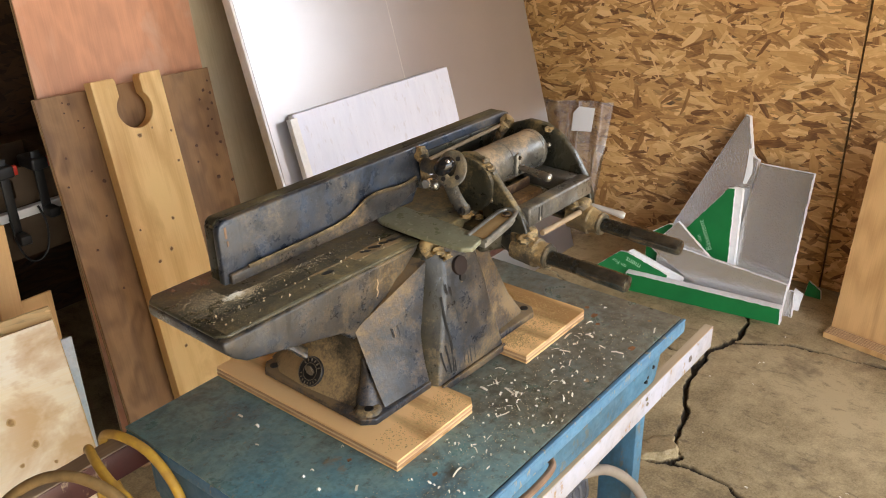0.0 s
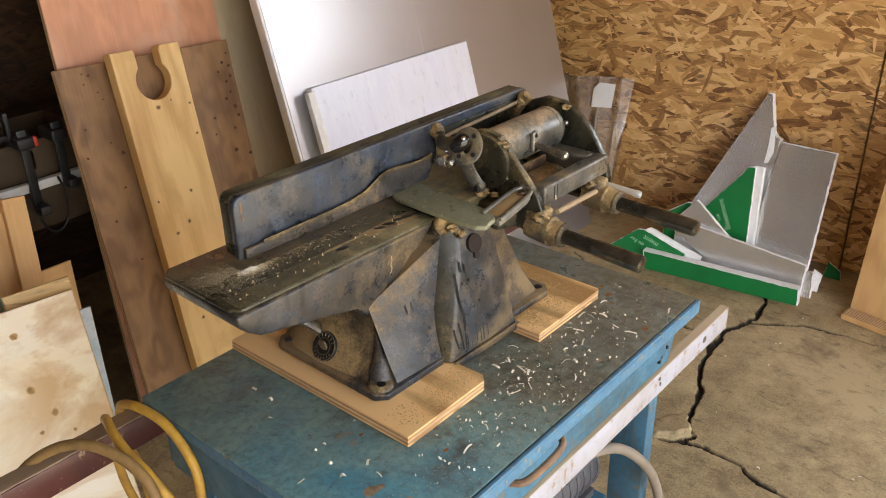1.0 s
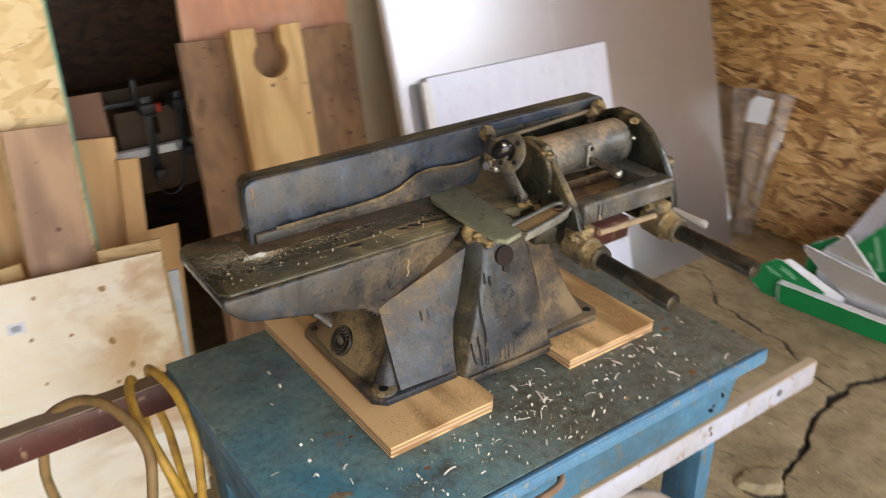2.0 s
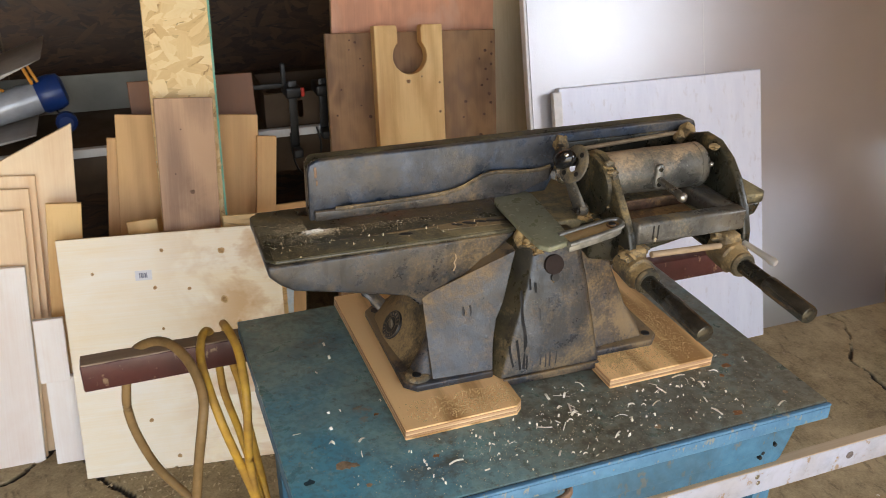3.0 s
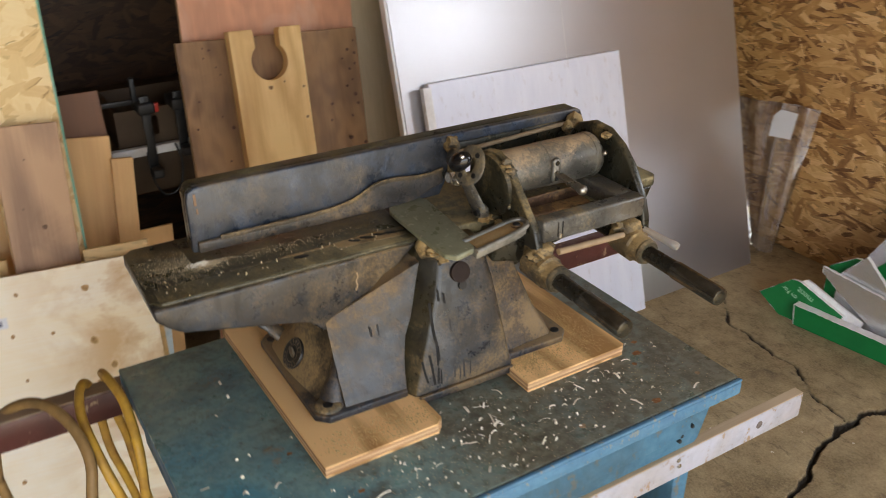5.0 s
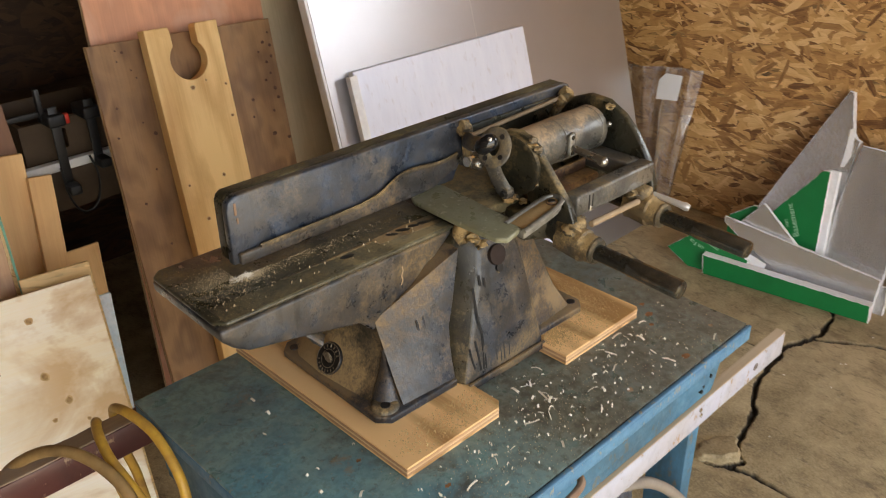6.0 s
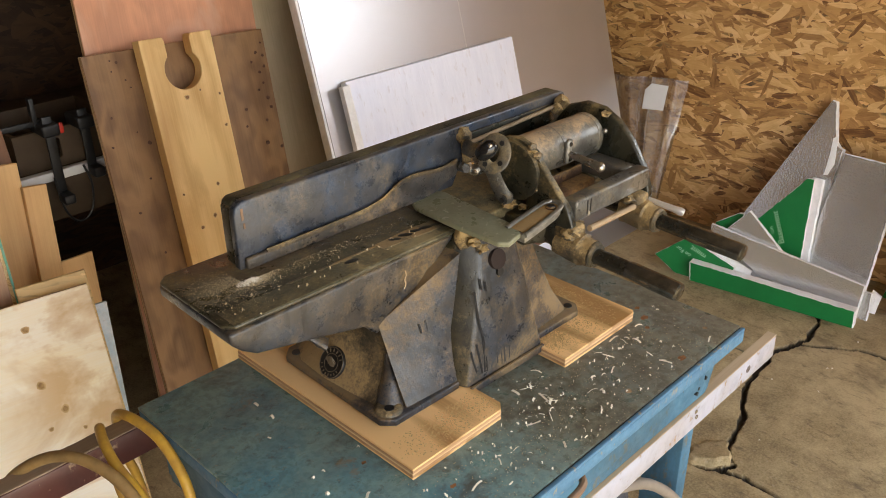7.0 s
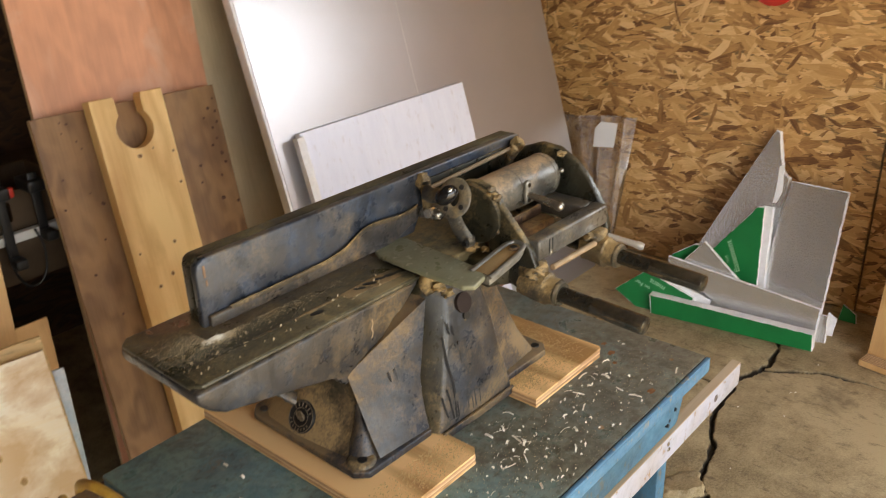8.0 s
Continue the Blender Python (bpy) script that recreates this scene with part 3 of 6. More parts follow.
def prism(points, axis, a, b, bevel=0.003, seg=2):
    """A polygon in the plane across an axis, drawn out from a to b. Points are the other two axes in order."""
    bm = bmesh.new()
    put = {"x": lambda p, d: (d, p[0], p[1]), "y": lambda p, d: (p[0], d, p[1]), "z": lambda p, d: (p[0], p[1], d)}[axis]
    lo = [bm.verts.new(put(p, a)) for p in points]
    hi = [bm.verts.new(put(p, b)) for p in points]
    n = len(points)
    bm.faces.new(lo)
    bm.faces.new(hi[::-1])
    for i in range(n):
        bm.faces.new((lo[i], hi[i], hi[(i + 1) % n], lo[(i + 1) % n]))
    bmesh.ops.recalc_face_normals(bm, faces=bm.faces)
    if bevel:
        rim = [e for e in bm.edges if abs((e.verts[0].co - e.verts[1].co)["xyz".index(axis)]) < 1e-6]
        sharp = [e for e in bm.edges if e not in rim and e.calc_face_angle(0) > radians(30)]
        bmesh.ops.bevel(bm, geom=rim + sharp, offset=bevel, segments=seg, profile=0.5, affect="EDGES", clamp_overlap=True)
    big = [f for f in bm.faces if len(f.verts) > 4]
    bmesh.ops.triangulate(bm, faces=big)
    return bm


def loft(rings, bevel=0.004, seg=2):
    """Closed rings of equal length joined into one solid."""
    bm = bmesh.new()
    vs = [[bm.verts.new(p) for p in ring] for ring in rings]
    n = len(rings[0])
    for a, b in zip(vs, vs[1:]):
        for i in range(n):
            bm.faces.new((a[i], a[(i + 1) % n], b[(i + 1) % n], b[i]))
    bm.faces.new(vs[0][::-1])
    bm.faces.new(vs[-1])
    bmesh.ops.recalc_face_normals(bm, faces=bm.faces)
    if bevel:
        sharp = [e for e in bm.edges if e.calc_face_angle(0) > radians(24)]
        bmesh.ops.bevel(bm, geom=sharp, offset=bevel, segments=seg, profile=0.5, affect="EDGES", clamp_overlap=True)
    return bm


def ring_at(c, d, r, n=20):
    d = Vector(d).normalized()
    u = d.orthogonal().normalized()
    w = d.cross(u)
    return [Vector(c) + (u * math.cos(6.28318 * i / n) + w * math.sin(6.28318 * i / n)) * r for i in range(n)]


def turned(p0, p1, profile, n=20, bm=None):
    """A turned solid from p0 to p1. profile: pairs of place along the axis (0 to 1) and radius."""
    p0, p1 = Vector(p0), Vector(p1)
    out = bmesh.new()
    vs = [[out.verts.new(p) for p in ring_at(p0.lerp(p1, f), p1 - p0, r, n)] for f, r in profile]
    for a, b in zip(vs, vs[1:]):
        for i in range(n):
            out.faces.new((a[i], a[(i + 1) % n], b[(i + 1) % n], b[i]))
    out.faces.new(vs[0][::-1])
    out.faces.new(vs[-1])
    return out


def bar(p0, p1, r, n=18, edge=0.12):
    length = (Vector(p1) - Vector(p0)).length
    e = min(0.3, r * edge / length)
    return turned(p0, p1, ((0, r * 0.86), (e, r), (1 - e, r), (1, r * 0.86)), n)


def ball(c, r, squash=(1, 1, 1), n=16):
    bm = bmesh.new()
    bmesh.ops.create_uvsphere(bm, u_segments=n, v_segments=n // 2 + 2, radius=r)
    for v in bm.verts:
        v.co = Vector(c) + Vector((v.co.x * squash[0], v.co.y * squash[1], v.co.z * squash[2]))
    return bm


def lump(c, r, seed, rough=0.35, squash=(1, 1, 1)):
    """An uneven clod or casting."""
    bm = bmesh.new()
    bmesh.ops.create_icosphere(bm, subdivisions=3, radius=r)
    for v in bm.verts:
        k = 1 + rough * noise.noise(v.co * (1.6 / r) + Vector((seed, seed * 2.1, 0)))
        v.co = Vector(c) + Vector((v.co.x * squash[0], v.co.y * squash[1], v.co.z * squash[2])) * k
    return bm


def gnarl(bm, amp, freq, cuts=1):
    """Roughens a casting or a caked part."""
    if cuts:
        bmesh.ops.subdivide_edges(bm, edges=[e for e in bm.edges if e.calc_length() > 0.006], cuts=cuts, use_grid_fill=True)
    bm.normal_update()
    for v in bm.verts:
        v.co += v.normal * amp * (noise.noise(v.co * freq) + 0.6 * noise.noise(v.co * freq * 2.3))
    return bm


def smooth_line(points, steps=8):
    """Catmull-Rom through the points."""
    p = [Vector(q) for q in points]
    p = [p[0] * 2 - p[1], *p, p[-1] * 2 - p[-2]]
    out = []
    for a, b, c, d in zip(p, p[1:], p[2:], p[3:]):
        for i in range(steps):
            t = i / steps
            out.append(0.5 * (2 * b + (c - a) * t + (2 * a - 5 * b + 4 * c - d) * t * t + (3 * b - a - 3 * c + d) * t**3))
    return out + [p[-2]]


def sweep(points, radius, n=12, steps=8, flat=(1.0, 1.0), up=(0, 0, 1)):
    """A tube along a smooth line; flat: its two radii's factors, across and along up."""
    line = smooth_line(points, steps) if steps > 1 else [Vector(p) for p in points]
    bm = bmesh.new()
    vs = []
    for i, c in enumerate(line):
        d = (line[min(i + 1, len(line) - 1)] - line[max(i - 1, 0)]).normalized()
        side = d.cross(Vector(up))
        side = side.normalized() if side.length > 1e-4 else Vector((1, 0, 0))
        top = side.cross(d).normalized()
        vs.append([bm.verts.new(c + (side * math.cos(6.28318 * k / n) * flat[0] + top * math.sin(6.28318 * k / n) * flat[1]) * radius) for k in range(n)])
    for a, b in zip(vs, vs[1:]):
        for i in range(n):
            bm.faces.new((a[i], a[(i + 1) % n], b[(i + 1) % n], b[i]))
    bm.faces.new(vs[0][::-1])
    bm.faces.new(vs[-1])
    return bm


def join(*bms):
    out = bmesh.new()
    for b in bms:
        me = bpy.data.meshes.new("tmp")
        b.to_mesh(me)
        b.free()
        out.from_mesh(me)
        bpy.data.meshes.remove(me)
    return out


def board(name, x, y, z, w, h, t, slope, material, label, category="board", yaw=0.0, lean_x=0.0, edge=None, bow=0.0, group="", outline=None, bevel=0.0015, kind=""):
    """A board with its front bottom left corner at (x, y, z); slope: how far its face leans back (+y) for each unit up.
    Local axes: x across, y through, z up the board. outline: another shape for its face, as (x, z) pairs."""
    pts = outline or [(0, 0), (w, 0), (w, h), (0, h)]
    bm = prism(pts, "y", 0, t, bevel, 1)
    if bow:
        bmesh.ops.subdivide_edges(bm, edges=[e for e in bm.edges if e.calc_length() > 0.2], cuts=6, use_grid_fill=True)
        for v in bm.verts:
            v.co.y += bow * math.sin(3.14159 * v.co.z / max(h, 0.01))
    for v in bm.verts:
        v.co *= K
    mats = [material] + ([edge] if edge else [])
    me = to_mesh(name, bm, mats, smooth=False)
    if edge:
        for p in me.polygons:
            if abs(p.normal.y) < 0.7:
                p.material_index = 1
    ob = new(name, me)
    ob.matrix_world = Matrix.Translation(Vector((x, y, z)) * K) @ pose(0, 0, 0, 0, 0, yaw) @ pose(0, 0, 0, -math.degrees(math.atan(slope)), lean_x, 0)
    ORIGIN[ob.name] = Vector((x, y, z))
    return tagged(ob, label, category, group, kind)


def on_board(name, bd, x0, x1, z0, z1, material, label="", lift=0.0008, thick=0.0008, y=0.0):
    """A thin piece on the face of a board, as a part of it, in the board's own axes."""
    bm = box(x0, x1, y - lift - thick, y - lift, z0, z1, 0)
    for v in bm.verts:
        v.co *= K
    ob = new(name, to_mesh(name, bm, material, False))
    ob.parent = bd
    return tagged(ob, label)


def words(text, bd, x, z, size, material, turn=0.0, y=-0.0016):
    """Printed words on a board's face, in its own axes."""
    cu = bpy.data.curves.new("print", "FONT")
    cu.body, cu.size = text, size * K
    cu.extrude = 0.0002
    tmp = bpy.data.objects.new("print", cu)
    scene.collection.objects.link(tmp)
    dg = bpy.context.evaluated_depsgraph_get()
    me = bpy.data.meshes.new_from_object(tmp.evaluated_get(dg))
    bpy.data.objects.remove(tmp)
    me.materials.clear()
    me.materials.append(material)
    ob = new("printed_line", me)
    ob.parent = bd
    ob.matrix_local = Matrix.Translation(Vector((x, y, z)) * K) @ pose(0, 0, 0, 0, -turn, 0) @ pose(0, 0, 0, 90, 0, 0)
    return ob


def strands(name, parent, u0, u1, v0, v1, count, place, material, seed, length=(0.10, 0.45), width=(0.019, 0.4), spread=22.0):
    """Many thin wood strands pressed into a board's face; place turns (u, v, depth) into the parent's own axes."""
    rng = np.random.default_rng(seed)
    verts, faces, uvs = [], [], []
    for _ in range(count):
        cu, cv = rng.uniform(u0, u1), rng.uniform(v0, v1)
        ang = radians(rng.normal(0, spread) if rng.random() < 0.85 else rng.uniform(-90, 90))
        hl = min(0.12, length[0] * rng.lognormal(0, length[1])) / 2
        hw = width[0] * rng.lognormal(0, width[1]) / 2
        ca, sa = math.cos(ang), math.sin(ang)
        depth = rng.uniform(0.0002, 0.0022)
        tilt, bend = rng.normal(0, 0.0005), rng.normal(0, 0.06)
        shape = [(-1, rng.uniform(-0.7, 0.0)), (-0.45, -1), (rng.uniform(0.2, 0.6), rng.uniform(-1, -0.75)), (1, rng.uniform(-0.6, 0.1)), (rng.uniform(0.75, 1), rng.uniform(0.2, 0.7)), (0.3, 1), (rng.uniform(-0.7, -0.4), rng.uniform(0.7, 1)), (rng.uniform(-1, -0.8), rng.uniform(0.1, 0.5))]
        base, off = len(verts), rng.uniform(0, 50)
        for s, t in shape:
            lu, lv = s * hl, t * hw + bend * hl * s * s
            u = min(u1, max(u0, cu + lu * ca - lv * sa))
            v = min(v1, max(v0, cv + lu * sa + lv * ca))
            verts.append(place(u, v, depth + tilt * s))
            uvs += [lu + off, lv + off]
        faces.append(tuple(range(base, base + 8)))
    me = bpy.data.meshes.new(name)
    me.from_pydata(verts, [], faces)
    me.uv_layers.new(name="uv").data.foreach_set("uv", uvs)
    me.materials.append(material)
    ob = new(name, me)
    ob.parent = parent
    return tagged(ob, kind="stuff")


# ---- the shop: floor, walls, ceiling ----
WEST, NORTH, HIGH = -3.7, 2.35, 2.75

CRACKS = [  # plan polylines and half widths
    (0.0065, [(1.36, 0.30), (1.27, 0.272), (1.13, 0.26), (1.02, 0.305), (0.9, 0.309), (0.76, 0.275), (0.6, 0.213), (0.55, 0.19), (0.46, 0.135), (0.415, 0.168)]),
    (0.0048, [(0.415, 0.168), (0.42, 0.11), (0.41, -0.01), (0.385, -0.08), (0.36, -0.3), (0.42, -0.7)]),
    (0.0034, [(0.43, 0.256), (0.392, 0.232), (0.398, 0.195), (0.415, 0.168)]),
    (0.0042, [(1.14, 0.257), (1.21, 0.1), (1.245, -0.02), (1.25, -0.19), (1.3, -0.5)]),
    (0.004, [(0.955, 0.32), (0.985, 0.45), (1.06, 0.59), (1.078, 0.84), (1.24, 1.04), (1.2, 1.3)]),
    (0.006, [(-1.7, 1.0), (-1.48, 1.125), (-1.405, 1.16), (-1.35, 1.215), (-1.2, 1.4)]),
    (0.005, [(-1.25, 1.2), (-1.19, 1.054), (-1.13, 0.96), (-1.1, 0.8), (-0.9, 0.5)]),
]


def build_floor():
    def axis(lo, hi, near_lo, near_hi, fine, coarse):
        out, v = [], lo
        while v < hi - 1e-6:
            out.append(v)
            v += fine if near_lo <= v < near_hi else coarse
        return np.array(out + [hi])

    xs = np.concatenate([axis(-4.0, -1.5, 9, 9, 1, 0.25), axis(-1.5, -1.0, -1.5, -1.0, 0.008, 1), axis(-1.0, 0.3, 9, 9, 1, 0.05), axis(0.3, 1.36, 0.3, 1.36, 0.006, 1), axis(1.36, 1.72, 9, 9, 1, 0.06)])
    ys = np.concatenate([axis(-9.0, -0.75, 9, 9, 1, 0.4), axis(-0.75, -0.12, 9, 9, 1, 0.035), axis(-0.12, 1.3, -0.12, 1.3, 0.006, 1), axis(1.3, 2.4, 9, 9, 1, 0.1)])
    xs, ys = np.unique(xs.round(5)), np.unique(ys.round(5))
    X, Y = np.meshgrid(xs, ys, indexing="ij")
    Z = np.zeros_like(X)
    rng = np.random.default_rng(5)
    jx, jy = np.zeros_like(X), np.zeros_like(X)
    for f in (14.0, 33.0, 70.0, 150.0):
        a, b, c, d = rng.uniform(0, 6.28, 4)
        jx += np.sin(X * f + Y * f * 0.7 + a) * np.cos(Y * f * 0.9 + b) / f * 0.22
        jy += np.sin(Y * f - X * f * 0.6 + c) * np.cos(X * f * 1.1 + d) / f * 0.22
    for half, pts in CRACKS:
        dist = np.full(X.shape, 9.0)
        for (ax, ay), (bx, by) in zip(pts, pts[1:]):
            dx, dy = bx - ax, by - ay
            t = np.clip(((X + jx - ax) * dx + (Y + jy - ay) * dy) / (dx * dx + dy * dy), 0, 1)
            dist = np.minimum(dist, np.hypot(X + jx - ax - t * dx, Y + jy - ay - t * dy))
        wide = half * (1 + 0.35 * np.sin(X * 41 + Y * 29))
        Z -= np.clip((wide * 1.35 - dist) / (wide * 0.6), 0, 1) * min(0.022, half * 2.9) + np.exp(-((dist / 0.05) ** 2)) * 0.002
    Z -= 0.0012 * (np.sin(X * 7 + 1) * np.sin(Y * 9) + 1)
    nx, ny = X.shape
    verts = np.stack([X, Y, Z], -1).reshape(-1, 3) * K
    i = np.arange(nx * ny).reshape(nx, ny)
    faces = np.stack([i[:-1, :-1], i[1:, :-1], i[1:, 1:], i[:-1, 1:]], -1).reshape(-1, 4)
    me = bpy.data.meshes.new("floor")
    me.from_pydata(verts.tolist(), [], faces.tolist())
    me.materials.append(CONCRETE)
    return tagged(new("floor", me), "worn brown concrete floor slab with wide open cracks", "floor", kind="structure")


build_floor()

def holed(x0, x1, y0, y1, z0, z1, bevel=0.0):
    """The pieces of an east wall layer round the window."""
    out = [(y0, min(y1, WIN_Y0), z0, z1), (max(y0, WIN_Y1), y1, z0, z1), (max(y0, WIN_Y0), min(y1, WIN_Y1), z0, WIN_Z0), (max(y0, WIN_Y0), min(y1, WIN_Y1), WIN_Z1, z1)]
    return join(*[box(x0, x1, a, e, f, g, bevel, 1) for a, e, f, g in out if e - a > 0.01])


east = lone("wall_east", holed(EAST + 0.012, EAST + 0.15, WALL_S - 0.15, NORTH + 0.15, -0.05, HIGH), WALL_M, (EAST, 0, 0), "wall lined with orange-brown strand board sheets", "wall", kind="structure", smooth=False)
for y0, y1 in ((WALL_S, -1.19), (-1.187, 0.155), (0.16, 1.505), (1.508, NORTH)):
    part("strand_board_sheet", holed(EAST, EAST + 0.0115, y0 + 0.0015, y1 - 0.0015, 0.004, HIGH - 0.004), OSB, east, smooth=False)
    if y0 > -1.5:
        strands("strand_layer", east, y0 + 0.002, y1 - 0.002, 0.006, WIN_Z0 - 0.004 if y0 < 0 else 2.0, int(3400 * (y1 - y0)), lambda u, v, d: (-d * K, u * K, v * K), FLAKES, 31 + int(y0 * 10))
win = thing("window_1", (EAST, (WIN_Y0 + WIN_Y1) / 2, WIN_Z0), "plain wooden window frame in the board wall", "window", kind="structure")
for y0, y1, z0, z1 in ((WIN_Y0, WIN_Y0 + 0.04, WIN_Z0, WIN_Z1), (WIN_Y1 - 0.04, WIN_Y1, WIN_Z0, WIN_Z1), (WIN_Y0 + 0.041, WIN_Y1 - 0.041, WIN_Z0, WIN_Z0 + 0.04), (WIN_Y0 + 0.041, WIN_Y1 - 0.041, WIN_Z1 - 0.04, WIN_Z1)):
    part("window_frame", box(EAST + 0.02, EAST + 0.08, y0 + 0.001, y1 - 0.001, z0 + 0.001, z1 - 0.001, 0.003), WHITE_TRIM, win)
north = lone("wall_north", box(WEST - 0.15, EAST + 0.012, NORTH + 0.012, NORTH + 0.15, -0.05, HIGH, 0), WALL_M, (0, NORTH, 0), "back wall lined with strand board toned dark for shade", "wall", kind="structure", smooth=False)
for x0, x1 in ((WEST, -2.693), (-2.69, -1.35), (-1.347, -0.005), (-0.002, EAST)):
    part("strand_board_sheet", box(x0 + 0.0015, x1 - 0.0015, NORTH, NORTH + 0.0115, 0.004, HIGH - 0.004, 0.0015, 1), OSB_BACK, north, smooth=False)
    strands("strand_layer", north, x0 + 0.002, x1 - 0.002, 0.5, 2.2, int(1400 * (x1 - x0)), lambda u, v, d: (u * K, -d * K, v * K), FLAKES_SHADED, 77 + int(x0 * 10))
lone("wall_west", box(WEST - 0.15, WEST, WALL_S - 0.15, NORTH + 0.012, -0.05, HIGH, 0), WALL_M, (WEST, 0, 0), "plain board wall of the shop", "wall", kind="structure", smooth=False)
lone("wall_south", join(box(WEST, DOOR_X0, WALL_S - 0.15, WALL_S, -0.05, HIGH, 0), box(DOOR_X1, EAST + 0.012, WALL_S - 0.15, WALL_S, -0.05, HIGH, 0), box(DOOR_X0, DOOR_X1, WALL_S - 0.15, WALL_S, DOOR_Z, HIGH, 0)),
     WALL_M, (0, WALL_S, 0), "plain board wall with a wide open doorway", "wall", kind="structure", smooth=False)
lone("ceiling", box(WEST - 0.15, EAST + 0.15, WALL_S - 0.15, NORTH + 0.15, HIGH, HIGH + 0.1, 0), CEILING_M, (0, 0, HIGH), "dull board ceiling of the shop", "ceiling", kind="structure", smooth=False)
outline = [(0.397, 0.222), (0.404, 0.236), (0.422, 0.238), (0.436, 0.246), (0.458, 0.238), (0.486, 0.232), (0.503, 0.209), (0.508, 0.191), (0.489, 0.186), (0.472, 0.166), (0.454, 0.158), (0.440, 0.172), (0.421, 0.182), (0.409, 0.204)]
outline = [(0.455 + (x - 0.455) * 1.22, 0.205 + (y - 0.2) * 1.22) for x, y in outline]
lone("concrete_chunk", gnarl(loft([[(x, y, -0.03) for x, y in outline], [(x, y, 0.004 + 0.11 * (0.25 - y) - 0.03 * (x - 0.45)) for x, y in outline],
                                   [(0.455 + (x - 0.455) * 0.84, 0.2 + (y - 0.2) * 0.82, 0.012 + 0.11 * (0.25 - y) - 0.03 * (x - 0.45)) for x, y in outline]], 0.001, 1), 0.005, 55, 2),
     CONCRETE, (0.45, 0.2, 0), "loose broken piece of concrete in the floor crack", "rubble")

# ---- the bench ----
TOP = 0.70
bench = thing("work_table", (-0.42, 0.29, 0), "old wooden workbench painted blue with a worn teal top", "table")
part("tabletop", box(-0.866, 0.001, 0.008, 0.575, TOP - 0.006, TOP, 0.0022), TEAL_TOP, bench, "worn dark teal sheet top")
part("top_board", box(-0.866, 0.001, -0.002, 0.575, TOP - 0.03, TOP - 0.0065, 0.003), BLUE_WORN, bench, "chipped light blue board under the top")
part("front_edging", gnarl(box(-0.866, 0.001, -0.002, 0.0060, TOP - 0.0064, TOP - 0.0008, 0.0022), 0.0008, 40, 12), BLUE_WORN, bench, "worn blue front edging strip")
# black strip laid in the edging slot to stand for its shade
part("edge_gap", box(-0.864, -0.001, 0.0062, 0.0079, TOP - 0.0064, TOP - 0.0035, 0), BLACK, bench, "black strip for the shade in the gap beside the edging", smooth=False)
part("front_apron", prism([(-0.845, TOP - 0.031), (-0.845, 0.575), (-0.06, 0.575), (-0.053, 0.582), (-0.035, 0.635), (-0.03, TOP - 0.031)], "y", 0.026, 0.046, 0.002), BLUE, bench)
part("drawer_front", box(-0.80, -0.08, 0.0215, 0.0255, 0.603, TOP - 0.036, 0.002), BLUE, bench, "blue drawer front")
for x, z in ((-0.098, 0.607), (-0.101, 0.597), (-0.075, 0.618)):
    part("nail_hole", turned((x, 0.026, z), (x, 0.0209, z), ((0, 0.004), (1, 0.0036)), 10), BLACK, bench)
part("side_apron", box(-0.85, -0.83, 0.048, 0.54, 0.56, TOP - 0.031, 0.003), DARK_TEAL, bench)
part("side_apron", box(-0.044, -0.026, 0.048, 0.54, 0.56, TOP - 0.031, 0.003), BLUE, bench)
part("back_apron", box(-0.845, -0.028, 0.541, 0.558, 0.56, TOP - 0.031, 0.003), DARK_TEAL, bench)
part("leg", loft([[(-0.07, 0.0475, 0.0), (-0.038, 0.0475, 0.0), (-0.038, 0.125, 0.0), (-0.07, 0.125, 0.0)], [(-0.072, 0.0475, TOP - 0.031), (-0.032, 0.0475, TOP - 0.031), (-0.032, 0.13, TOP - 0.031), (-0.072, 0.13, TOP - 0.031)]], 0.003), BLUE, bench)
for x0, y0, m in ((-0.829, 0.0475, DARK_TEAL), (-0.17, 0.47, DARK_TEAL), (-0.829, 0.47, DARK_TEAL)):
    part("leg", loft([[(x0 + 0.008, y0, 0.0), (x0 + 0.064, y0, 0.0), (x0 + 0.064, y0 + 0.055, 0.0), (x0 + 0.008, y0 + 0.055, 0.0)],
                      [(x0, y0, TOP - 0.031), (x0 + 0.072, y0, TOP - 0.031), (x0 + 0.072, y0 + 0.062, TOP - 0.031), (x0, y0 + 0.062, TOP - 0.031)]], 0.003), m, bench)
part("lower_shelf", box(-0.82, -0.1, 0.11, 0.47, 0.19, 0.208, 0.003), DARK_TEAL, bench)
part("drawer_pull", sweep([(-0.60, 0.016, 0.648), (-0.585, -0.004, 0.652), (-0.53, -0.010, 0.657), (-0.485, -0.004, 0.658), (-0.47, 0.016, 0.66)], 0.0062, 10), BRASS_TAN, bench, "tan wooden drawer pull")
rail = part("rail", box(-0.86, 0.218, 0.019, 0.039, 0.520, 0.5715, 0.0025), [WHITE_RAIL], bench, "whitewashed wooden rail nailed across the legs")
part("rail_top", box(-0.859, 0.2175, 0.0195, 0.0385, 0.5718, 0.5738, 0.0005, 1), RAW_RAIL, rail, "bare brown top edge")
for x, z in ((-0.102, 0.560), (-0.098, 0.546)):
    part("nail", turned((x, 0.0186, z), (x, 0.0166, z), ((0, 0.004), (0.6, 0.0045), (1, 0.003)), 10), STEEL, rail)
